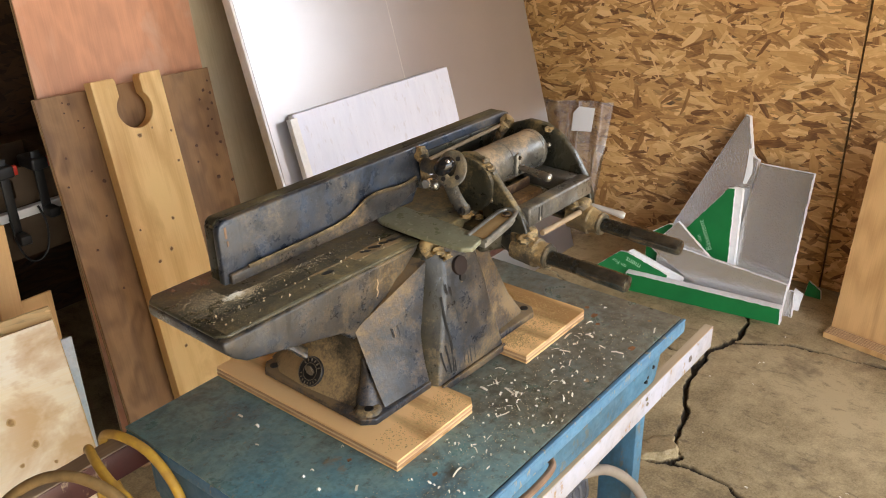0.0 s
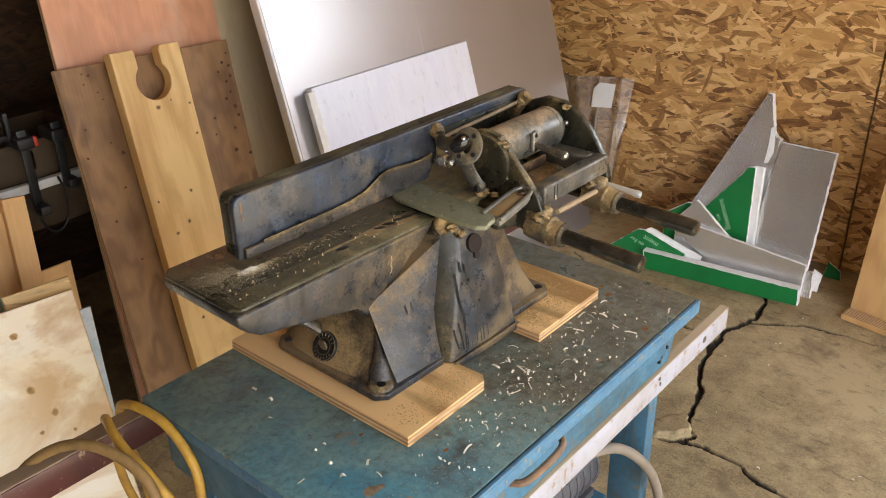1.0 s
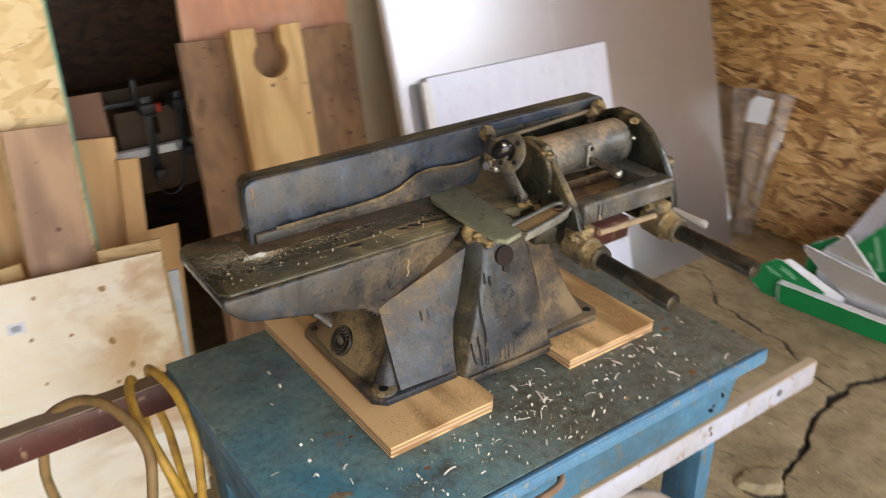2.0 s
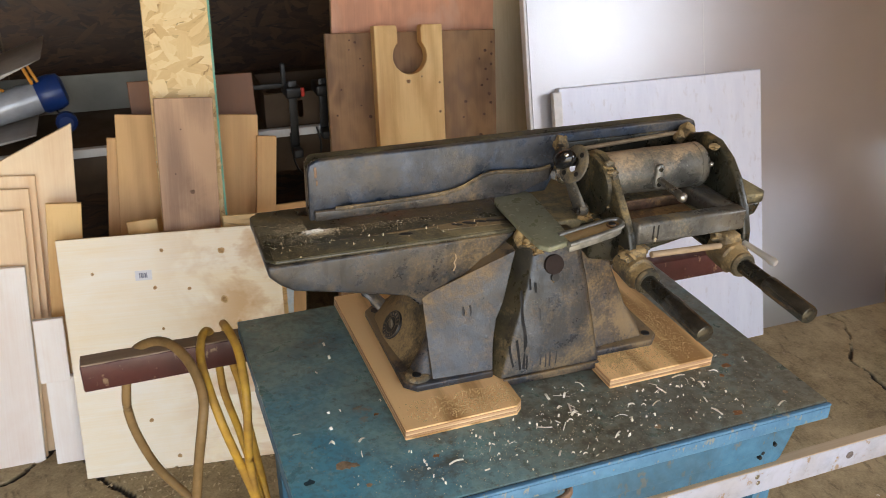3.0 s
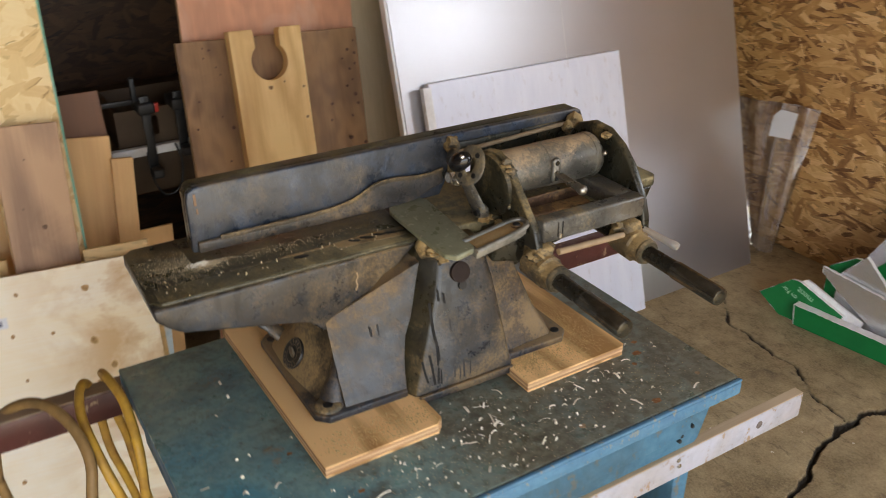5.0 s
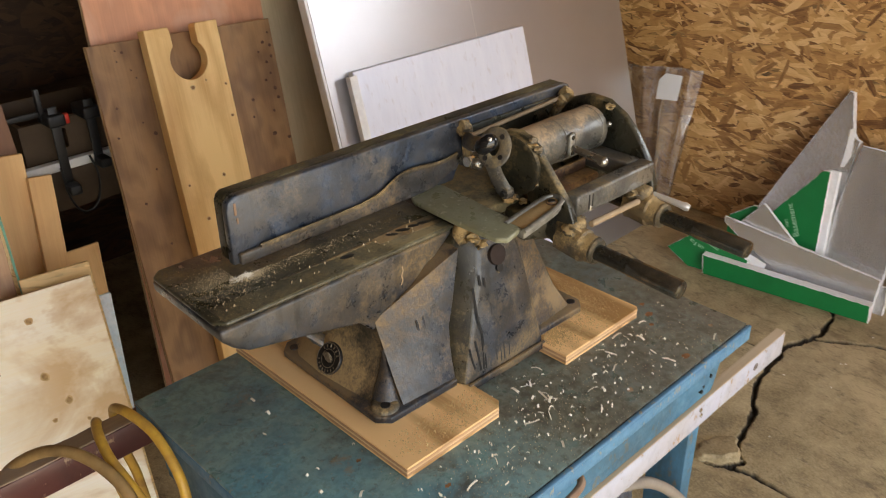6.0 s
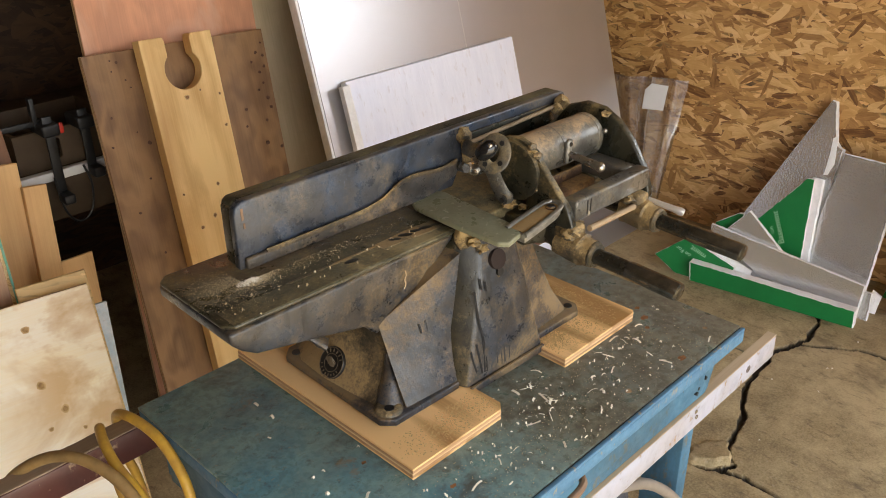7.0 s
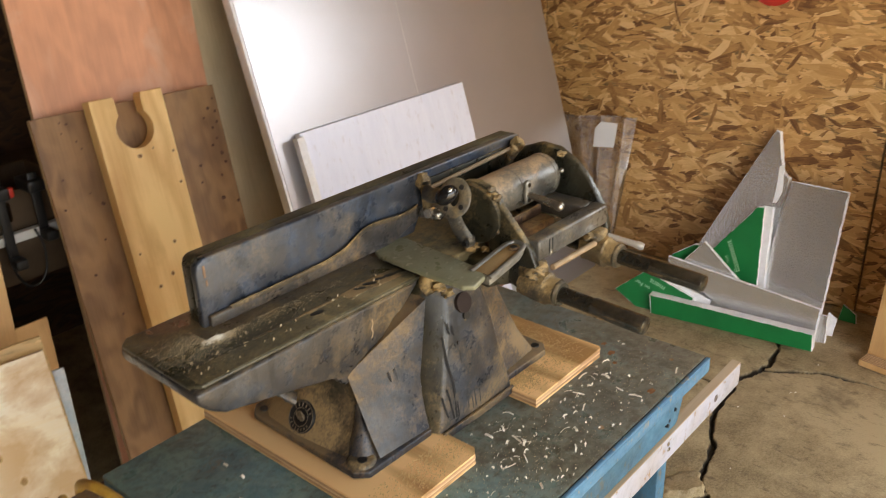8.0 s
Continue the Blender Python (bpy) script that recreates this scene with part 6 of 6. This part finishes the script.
def bar_clamp(x, hang, label):
    c = thing("bar_clamp", (x, 1.63, 0.812), label, "clamp", "bar clamps on the box")
    part("bar", box(x - 0.012, x + 0.012, 1.600, 1.608, 0.80 - hang, 0.855, 0.002), BLACK, c)
    part("head", box(x - 0.022, x + 0.022, 1.585, 1.6655, 0.806, 0.838, 0.006, 3), BLACK, c)
    part("jaw", box(x - 0.015, x + 0.015, 1.56, 1.6, 0.80 - hang, 0.826 - hang, 0.005, 3), BLACK, c)
    part("trigger", box(x + 0.0225, x + 0.034, 1.592, 1.606, 0.808, 0.834, 0.003), RED, c, "red release")
    return c


bar_clamp(-0.535, 0.17, "black quick bar clamp with a red release on the box")
bar_clamp(-0.445, 0.12, "black quick bar clamp hooked over the box edge")
lone("clamp_bar", join(box(-0.66, -0.54, 1.63, 1.638, 0.828, 0.842, 0.002), box(-0.56, -0.548, 1.625, 1.645, 0.82, 0.9, 0.003)), BLACK, (-0.6, 1.63, 0.83), "dark clamp bar lying across the box", "clamp")
lone("hanging_strap", sweep([(-0.55, 1.595, 0.70), (-0.545, 1.59, 0.62), (-0.525, 1.588, 0.575), (-0.495, 1.588, 0.57), (-0.47, 1.59, 0.60), (-0.46, 1.594, 0.66), (-0.47, 1.6, 0.71)], 0.003, 8), BLACK, (-0.5, 1.59, 0.57), "thin black strap hanging in a loop", "strap")
board("grey_sheet", -1.42, 2.0, 0.70, 0.62, 0.115, 0.008, 0.1, GREY_PANEL, "grey sheet standing on the shelf", "board")


def model_plane():
    p = thing("model_airplane", (-1.3, 1.75, 0.708), "silver model airplane with a blue nose and orange struts", "model airplane")
    part("fuselage", turned((-1.62, 1.72, 0.735), (-1.215, 1.77, 0.825), ((0, 0.02), (0.3, 0.034), (0.7, 0.044), (0.95, 0.046), (1, 0.043)), 24), SILVER_SKIN, p, "silver covered fuselage")
    part("cowling", turned((-1.222, 1.77, 0.823), (-1.150, 1.778, 0.840), ((0, 0.045), (0.15, 0.051), (0.6, 0.052), (0.9, 0.046), (1, 0.030)), 24), BLUE_PLASTIC, p, "blue nose cowling")
    part("wing", prism([(-1.62, 0.832), (-1.5, 0.852), (-1.36, 0.879), (-1.2, 0.950), (-1.19, 0.955), (-1.35, 0.897), (-1.5, 0.867), (-1.62, 0.842)], "y", 1.66, 1.95, 0.003, 2), PALE_WING, p, "pale upper wing")
    part("lower_wing", prism([(-1.55, 0.722), (-1.4, 0.718), (-1.235, 0.75), (-1.235, 0.756), (-1.4, 0.728), (-1.55, 0.73)], "y", 1.64, 1.9, 0.003, 2), PALE_WING, p, "pale lower wing")
    for a, b in (((-1.325, 1.67, 0.882), (-1.345, 1.66, 0.745)), ((-1.245, 1.72, 0.925), (-1.228, 1.725, 0.872)), ((-1.238, 1.75, 0.928), (-1.215, 1.745, 0.872)), ((-1.36, 1.67, 0.79), (-1.345, 1.66, 0.73)), ((-1.32, 1.67, 0.887), (-1.3, 1.7, 0.867))):
        part("strut", bar(a, b, 0.0045, 8), ORANGE, p, "orange strut")
    part("wheel", turned((-1.158, 1.70, 0.760), (-1.158, 1.735, 0.760), ((0, 0.020), (0.25, 0.029), (0.75, 0.029), (1, 0.020)), 22), BLUE_PLASTIC, p, "blue wheel")
    part("axle", bar((-1.158, 1.72, 0.760), (-1.185, 1.76, 0.79), 0.003, 8), STEEL_DARK, p)


model_plane()

# ---- maroon bar behind the bench, with the yellow cord on it ----
mb = lone("maroon_bar", box(-1.146, 0.275, 0.58, 0.618, 0.603, 0.658, 0.004, 2), MAROON, (-0.44, 0.6, 0.6), "split maroon-painted wooden bar behind the bench", "bar")
part("split_edge", gnarl(box(-1.144, -0.86, 0.582, 0.616, 0.6575, 0.6605, 0.0006, 1), 0.0012, 60, 8), SPLIT, mb, "bare splintered top edge")
cord = thing("extension_cord", (-0.95, 0.57, 0.26), "yellow extension cord looped over the maroon bar", "cord")
part("loop", sweep([(-1.0, 0.40, 0.33), (-0.986, 0.40, 0.454), (-0.973, 0.40, 0.54), (-0.960, 0.405, 0.605), (-0.950, 0.43, 0.65), (-0.958, 0.475, 0.68), (-0.978, 0.525, 0.695), (-1.002, 0.565, 0.692), (-1.03, 0.60, 0.672), (-1.055, 0.628, 0.64), (-1.07, 0.634, 0.60), (-1.078, 0.632, 0.56), (-1.082, 0.632, 0.513), (-1.073, 0.632, 0.447), (-1.046, 0.632, 0.359), (-0.995, 0.62, 0.273), (-0.96, 0.6, 0.2)], 0.0088, 12), DULL_CORD, cord, "dusty brown loop")
part("loop", sweep([(-0.862, 0.42, 0.30), (-0.882, 0.41, 0.412), (-0.892, 0.41, 0.459), (-0.911, 0.41, 0.537), (-0.927, 0.415, 0.605), (-0.938, 0.455, 0.652), (-0.942, 0.505, 0.675), (-0.936, 0.55, 0.686), (-0.924, 0.59, 0.682), (-0.912, 0.622, 0.655), (-0.905, 0.634, 0.61), (-0.903, 0.634, 0.568), (-0.899, 0.632, 0.504), (-0.882, 0.632, 0.421), (-0.867, 0.625, 0.334), (-0.85, 0.6, 0.22)], 0.0078, 12), YELLOW, cord)
part("loop", sweep([(-0.88, 0.42, 0.30), (-0.879, 0.41, 0.408), (-0.884, 0.41, 0.444), (-0.887, 0.41, 0.518), (-0.884, 0.41, 0.575), (-0.880, 0.415, 0.635), (-0.878, 0.445, 0.672), (-0.879, 0.49, 0.697), (-0.886, 0.54, 0.705), (-0.890, 0.585, 0.695), (-0.885, 0.62, 0.665), (-0.879, 0.634, 0.615), (-0.876, 0.634, 0.569), (-0.867, 0.632, 0.516), (-0.859, 0.63, 0.416), (-0.843, 0.62, 0.271), (-0.838, 0.6, 0.2)], 0.0078, 12), YELLOW, cord)

# ---- offcuts of foil and green-faced foam beside the wall ----
def scrap(name, pts, x0, slope, ys, thick, face, label, back=FOAM_EDGE, text=None):
    """A foam offcut leaning towards the east wall. pts: (y, z) of its face's corners; the face lies on x = x0 + slope z + ys y."""
    base_y = max(p[0] for p in pts)
    yaw = -90.0 + math.degrees(math.atan(-ys))
    stretch, up = math.sqrt(1 + ys * ys), math.sqrt(1 + slope * slope / (1 + ys * ys))
    outline = [((base_y - y) * stretch, z * up) for y, z in pts]
    rng = random.Random(len(pts) * 31 + int(x0 * 5000))
    whole = outline

    def torn(amount, step=0.012):
        out = []
        for (ax, az), (bx, bz) in zip(whole, whole[1:] + whole[:1]):
            k = max(1, int(math.hypot(bx - ax, bz - az) / step))
            for i in range(k):
                f = i / k
                keep = i == 0 or min(az, bz) + abs(bz - az) * f < 0.02
                out.append((ax + (bx - ax) * f + (0 if keep else rng.uniform(-amount, amount)), az + (bz - az) * f + (0 if keep else rng.uniform(-amount, amount))))
        return out

    outline = torn(0.0009)
    ob = board(name, x0 + ys * base_y, base_y, 0.0, 0, 0, thick, slope / stretch, back, label, "foam offcut", yaw=yaw, outline=outline, group="foam offcuts", bevel=0.001)
    if face is not back:
        mx, mz = sum(p[0] for p in whole) / len(whole), sum(p[1] for p in whole) / len(whole)
        inner = [(mx + (x - mx) * 0.985, mz + (z - mz) * 0.985) for x, z in torn(0.0015)]
        facing = prism(inner, "y", -0.0011, -0.0003, 0)
        for v in facing.verts:
            v.co *= K
        skin = new("facing", to_mesh("facing", facing, face, False))
        skin.parent = ob
        tagged(skin, "printed green film facing" if face is GREEN else "embossed silver foil facing")
    return ob


scrap("foil_offcut", [(0.79, 0.0), (0.42, 0.0), (0.425, 0.48), (0.44, 0.485), (0.455, 0.50), (0.495, 0.625), (0.508, 0.627), (0.70, 0.17)], 1.46, 0.32, 0, 0.03, FOIL_SCRAP, "tall pointed foil-faced foam offcut against the wall")
scrap("foil_offcut", [(0.44, 0.0), (0.205, 0.0), (0.222, 0.473), (0.413, 0.473)], 1.43, 0.37, 0, 0.022, FOIL_SCRAP, "foil-faced rectangular foam offcut leaning on the wall")
tri = scrap("green_offcut", [(0.72, 0.05), (0.42, 0.05), (0.465, 0.388), (0.487, 0.386), (0.64, 0.17)], 1.405, 0.30, 0, 0.034, GREEN, "green-faced triangular foam offcut with white printing")
words("Basement", tri, 0.222, 0.163, 0.030, GREEN_INK, 119)
words("ion", tri, 0.178, 0.185, 0.022, GREEN_INK, 119)
scrap("foil_offcut", [(0.67, 0.0), (0.48, 0.0), (0.471, 0.151), (0.606, 0.268), (0.668, 0.191)], 1.432, 0.14, -0.143, 0.018, FOIL_SCRAP, "triangular foil offcut behind the strip")
scrap("foil_strip", [(0.657, 0.14), (0.532, 0.066), (0.331, 0.03), (0.195, 0.006), (0.19, 0.123), (0.718, 0.2), (0.716, 0.18)], 1.412, 0.12, -0.143, 0.016, FOIL_SCRAP, "long foil-faced foam strip lying on edge")
scrap("foil_offcut", [(0.5, 0.0), (0.165, 0.0), (0.172, 0.09), (0.5, 0.09)], 1.42, 0.3, -0.1, 0.02, FOIL_SCRAP, "foil offcut under the strip")
lt = scrap("green_offcut", [(0.887, 0.049), (0.80, 0.0), (0.60, 0.0), (0.596, 0.079), (0.758, 0.134), (0.789, 0.132)], 1.374, 0.20, -0.143, 0.018, GREEN, "green printed foam wedge poking from the pile")
words("ment", lt, 0.19, 0.098, 0.03, GREEN_INK, 160)
words("on For", lt, 0.135, 0.085, 0.022, GREEN_INK, 160)
scrap("foam_sliver", [(0.765, 0.13), (0.66, 0.03), (0.55, 0.03), (0.544, 0.074), (0.748, 0.141)], 1.392, 0.20, -0.143, 0.012, FOAM_EDGE, "thin white foam sliver in the pile")
scrap("green_offcut", [(0.72, 0.0), (0.6, 0.0), (0.635, 0.241), (0.65, 0.24), (0.724, 0.188)], 1.455, 0.16, -0.143, 0.018, GREEN, "green-faced foam offcut at the back of the pile")
scrap("green_strip", [(0.733, 0.0), (0.18, 0.0), (0.184, 0.062), (0.742, 0.072)], 1.353, 0.0, -0.143, 0.036, GREEN, "green-faced foam strip standing on edge")

for dx, y, h in ((0.0, 0.200, 0.085), (0.022, 0.186, 0.075), (0.044, 0.174, 0.08)):
    scrap("foam_sliver", [(y + 0.03, 0.0), (y - 0.012, 0.0), (y - 0.018, h * 0.8), (y + 0.012, h)], 1.445 + dx, 0.16, -0.143, 0.012, FOAM_EDGE, "thin white foam sliver standing under the foil offcut")
scrap("foam_sliver", [(0.462, 0.385), (0.447, 0.39), (0.436, 0.43), (0.452, 0.52), (0.468, 0.51), (0.462, 0.45)], 1.4585, 0.32, 0, 0.0015, FOAM_EDGE, "torn white strip at the foil offcut's edge")
scrap("foam_sliver", [(0.49, 0.06), (0.40, 0.06), (0.440, 0.39), (0.475, 0.39)], 1.4115, 0.30, 0, 0.022, FOAM_EDGE, "white foam offcut behind the green triangle")
scrap("green_offcut", [(0.185, 0.0), (0.125, 0.0), (0.132, 0.03), (0.18, 0.055)], 1.60, 0.3, 0.0, 0.012, GREEN, "small green-faced foam offcut by the wall")

# clear plastic sheet with a white label, hung between the foil sheet and the wall
def film():
    bm = bmesh.new()
    rows = []
    for i in range(17):
        v = i / 16
        row = []
        for j in range(25):
            u = j / 24
            y0, y1 = 1.21 - 0.01 * v, 1.10 - 0.08 * v
            y = y0 + 0.21 * v * (1 - u) + (y1 - y0) * u
            x = 1.585 + 0.02 * v + 0.010 * math.sin(u * 9 + v * 2) + 0.006 * math.sin(u * 23 - v * 3)
            row.append(bm.verts.new((x, y, 0.004 + v * (0.555 + 0.045 * u))))
        rows.append(row)
    for a, b in zip(rows, rows[1:]):
        for i in range(24):
            bm.faces.new((a[i], a[i + 1], b[i + 1], b[i]))
    return bm


sheet = lone("plastic_sheet", film(), FILM, (1.59, 1.15, 0), "clear creased plastic sheet with a white label", "plastic sheet")
sheet.visible_shadow = False
part("label", prism([(1.198, 0.462), (1.104, 0.474), (1.092, 0.574), (1.165, 0.571), (1.192, 0.54)], "x", 1.578, 1.579, 0), PAPER, sheet, "white paper label", smooth=False)

# fir plywood panel leaning at the wall
board("plywood_sheet", 1.40, 0.03, 0.008, 0.6, 0.66, 0.012, 0.12, FIR_PANEL, "fir plywood panel leaning against the wall", "board", yaw=-90 - 9, edge=PLY_EDGE)
board("plywood_strip", 1.335, 0.038, 0.0, 0.55, 0.02, 0.06, 0.0, FIR_PANEL, "flat plywood strip on the floor under the panel", "board", yaw=-90 - 9, edge=PLY_EDGE)
lone("red_disc", turned((EAST - 0.004, 0.58, 1.125), (EAST - 0.03, 0.58, 1.125), ((0, 0.08), (0.8, 0.08), (1, 0.07)), 28), RED, (EAST, 0.58, 1.05), "red round disc hung on the strand board wall", "disc")

# ---- under the bench ----
mot = thing("electric_motor", (-0.2, 0.2, 0.208), "dusty grey electric motor on the bench's lower shelf", "motor")
part("housing", turned((-0.30, 0.2, 0.30), (-0.10, 0.2, 0.30), ((0, 0.05), (0.08, 0.075), (0.15, 0.08), (0.85, 0.08), (0.92, 0.075), (1, 0.05)), 28), MOTOR, mot)
part("foot", box(-0.28, -0.12, 0.13, 0.27, 0.2085, 0.232, 0.004), MOTOR, mot)
part("switch_box", box(-0.26, -0.14, 0.115, 0.16, 0.34, 0.40, 0.006), MOTOR, mot)
for i in range(6):
    x = -0.265 + i * 0.026
    part("rib", turned((x, 0.2, 0.30), (x + 0.008, 0.2, 0.30), ((0, 0.082), (0.5, 0.085), (1, 0.082)), 28), MOTOR, mot)
lone("grey_hose", sweep([(-0.42, 0.2, 0.45), (-0.3, 0.075, 0.47), (-0.2, 0.04, 0.44), (-0.1, 0.02, 0.33), (-0.045, 0.01, 0.2), (-0.03, 0.0, 0.06), (-0.08, -0.04, 0.012), (-0.25, -0.06, 0.012)], 0.0105, 12), HOSE, (-0.1, 0.02, 0.012), "grey cable hanging in a bow under the bench", "cable")

# ---- shavings and sawdust ----
def shavings(rng, count, spots, zf, size=(0.010, 0.036), width=0.0009):
    verts, faces = [], []
    for _ in range(count):
        cx, cy, sx, sy = spots[rng.integers(len(spots))]
        x, y = rng.normal(cx, sx), rng.normal(cy, sy)
        z = zf(x, y)
        if z is None:
            continue
        a, length = rng.uniform(0, 6.28), rng.uniform(*size)
        w, bend, lift = width * rng.uniform(0.4, 1.8), rng.normal(0, 0.26), rng.uniform(0.0, 0.004)
        k, base = 5, len(verts)
        px, py = x, y
        for i in range(k):
            t = i / (k - 1)
            d = a + bend * t
            h = z + 0.0006 + lift * math.sin(3.14159 * t)
            for sgn in (-1, 1):
                for dz in (0.0, 0.0007):
                    verts.append((px - sgn * math.sin(d) * w, py + sgn * math.cos(d) * w, h + dz + (0.0008 if sgn > 0 else 0)))
            px, py = px + math.cos(d) * length / k, py + math.sin(d) * length / k
        for i in range(k - 1):
            b = base + 4 * i
            faces += [(b, b + 2, b + 6, b + 4), (b + 1, b + 5, b + 7, b + 3), (b, b + 4, b + 5, b + 1), (b + 2, b + 3, b + 7, b + 6)]
        e = base + 4 * (k - 1)
        faces += [(base, base + 1, base + 3, base + 2), (e, e + 2, e + 3, e + 1)]
    return verts, faces


def stuff(name, geo, material, label, category):
    me = bpy.data.meshes.new(name)
    me.from_pydata([(x * K, y * K, z * K) for x, y, z in geo[0]], [], geo[1])
    me.materials.append(material)
    return tagged(new(name, me), label, category, kind="stuff")


def on_table(x, y):
    inside = -0.85 < x < 0.0 and 0.012 < y < 0.56
    under = (-0.685 < x < -0.48 and y > 0.14) or (-0.326 < x < -0.11 and y > 0.15) or (-0.52 < x < -0.29 and y > 0.205)
    return TOP if inside and not under else None


rng = np.random.default_rng(11)
stuff("wood_shavings", shavings(rng, 46, [(-0.38, 0.12, 0.09, 0.05), (-0.42, 0.16, 0.05, 0.03), (-0.3, 0.08, 0.1, 0.04), (-0.48, 0.06, 0.09, 0.035), (-0.36, 0.1, 0.12, 0.05), (-0.17, 0.1, 0.05, 0.04)], on_table, (0.007, 0.034), 0.0011), SHAVING, "pale curled wood shavings scattered on the bench", "shavings")
stuff("fine_shavings", shavings(rng, 170, [(-0.4, 0.1, 0.14, 0.06), (-0.25, 0.1, 0.1, 0.05), (-0.55, 0.08, 0.12, 0.05)], on_table, (0.0015, 0.007), 0.0008), SHAVING, "fine wood chips scattered on the bench", "shavings")
stuff("stray_shavings", shavings(rng, 11, [(-0.75, 0.45, 0.04, 0.05), (-0.72, 0.2, 0.06, 0.06), (-0.78, 0.3, 0.05, 0.1)], on_table, (0.004, 0.018), 0.0014), SHAVING, "a few stray shavings on the bench top", "shavings")
stuff("floor_shavings", shavings(rng, 260, [(-1.1, 0.98, 0.16, 0.07), (-0.95, 0.9, 0.12, 0.1), (-1.2, 1.0, 0.1, 0.05), (-1.05, 0.93, 0.14, 0.09), (-1.15, 1.0, 0.14, 0.05), (-0.98, 0.95, 0.12, 0.08), (-1.1, 0.9, 0.1, 0.1), (-1.02, 0.96, 0.12, 0.08)], lambda x, y: -0.001, (0.004, 0.02), 0.0014), SAWDUST, "wood shavings lying on the concrete floor", "shavings")


stuff("floor_chips", shavings(rng, 16, [(0.75, 0.05, 0.25, 0.2)], lambda x, y: -0.001, (0.004, 0.012), 0.0014), SHAVING, "a few wood chips on the concrete by the crack", "shavings")


def grains(rng, count, spots, zf, size):
    verts, faces = [], []
    for _ in range(count):
        cx, cy, sx, sy = spots[rng.integers(len(spots))]
        x, y = rng.normal(cx, sx), rng.normal(cy, sy)
        z = zf(x, y)
        if z is None:
            continue
        s, b = size * rng.uniform(0.5, 1.6), len(verts)
        a = rng.uniform(0, 6.28)
        for i in range(3):
            verts.append((x + s * math.cos(a + i * 2.1), y + s * math.sin(a + i * 2.1), z))
        verts.append((x, y, z + s * 0.9))
        faces += [(b, b + 1, b + 3), (b + 1, b + 2, b + 3), (b + 2, b, b + 3), (b, b + 2, b + 1)]
    return verts, faces


def on_bed(x, y):
    return 0.9517 if -0.838 < x < -0.442 and 0.34 < y < 0.385 - 0.02 * (x + 0.42) or (-0.838 < x < -0.76 and 0.31 < y < 0.47) else None


def on_pads(x, y):
    if -0.318 < x < -0.12 and 0.16 < y < 0.228 or (-0.175 < x < -0.12 and 0.16 < y < 0.4):
        return TOP + 0.0195
    return TOP + 0.0195 if -0.675 < x < -0.49 and 0.15 < y < 0.21 else None


stuff("bed_sawdust", grains(rng, 6500, [(-0.76, 0.40, 0.03, 0.02), (-0.79, 0.38, 0.03, 0.04), (-0.65, 0.385, 0.08, 0.012), (-0.745, 0.385, 0.012, 0.008), (-0.735, 0.388, 0.012, 0.006)], on_bed, 0.0005), SAWDUST, "pale sawdust drifted along the fence on the bed", "sawdust")
def on_rabbet(x, y):
    return 0.952 if -0.828 < x < -0.444 and 0.299 < y < 0.337 else (0.9517 if -0.828 < x < -0.444 and 0.337 <= y < 0.385 else None)


stuff("bed_chips", shavings(np.random.default_rng(31), 45, [(-0.7, 0.335, 0.09, 0.02), (-0.55, 0.33, 0.08, 0.02), (-0.76, 0.35, 0.04, 0.025)], on_rabbet, (0.001, 0.0036), 0.0005), SAWDUST, "tiny pale wood chips scattered over the bed", "shavings")
stuff("bench_sawdust", grains(np.random.default_rng(23), 1500, [(-0.3, 0.1, 0.14, 0.06), (-0.45, 0.08, 0.12, 0.05), (-0.14, 0.14, 0.06, 0.08), (-0.6, 0.08, 0.1, 0.04)], on_table, 0.0007), SAWDUST, "pale sawdust specks over the worn bench top", "sawdust")
stuff("pad_sawdust", grains(rng, 4200, [(-0.29, 0.21, 0.02, 0.015), (-0.16, 0.27, 0.02, 0.06), (-0.25, 0.2, 0.05, 0.02), (-0.55, 0.18, 0.06, 0.02)], on_pads, 0.0011), GOLD_DUST, "golden sawdust on the plywood pads", "sawdust")
stuff("sawdust_pile", grains(rng, 900, [(-0.752, 0.388, 0.008, 0.004), (-0.745, 0.388, 0.004, 0.003)], lambda x, y: 0.9518 + max(0.0, 0.0035 - 0.25 * abs(x + 0.75) - 0.5 * abs(y - 0.388)), 0.0007), SHAVING, "small pale pile of fresh sawdust on the bed", "sawdust")
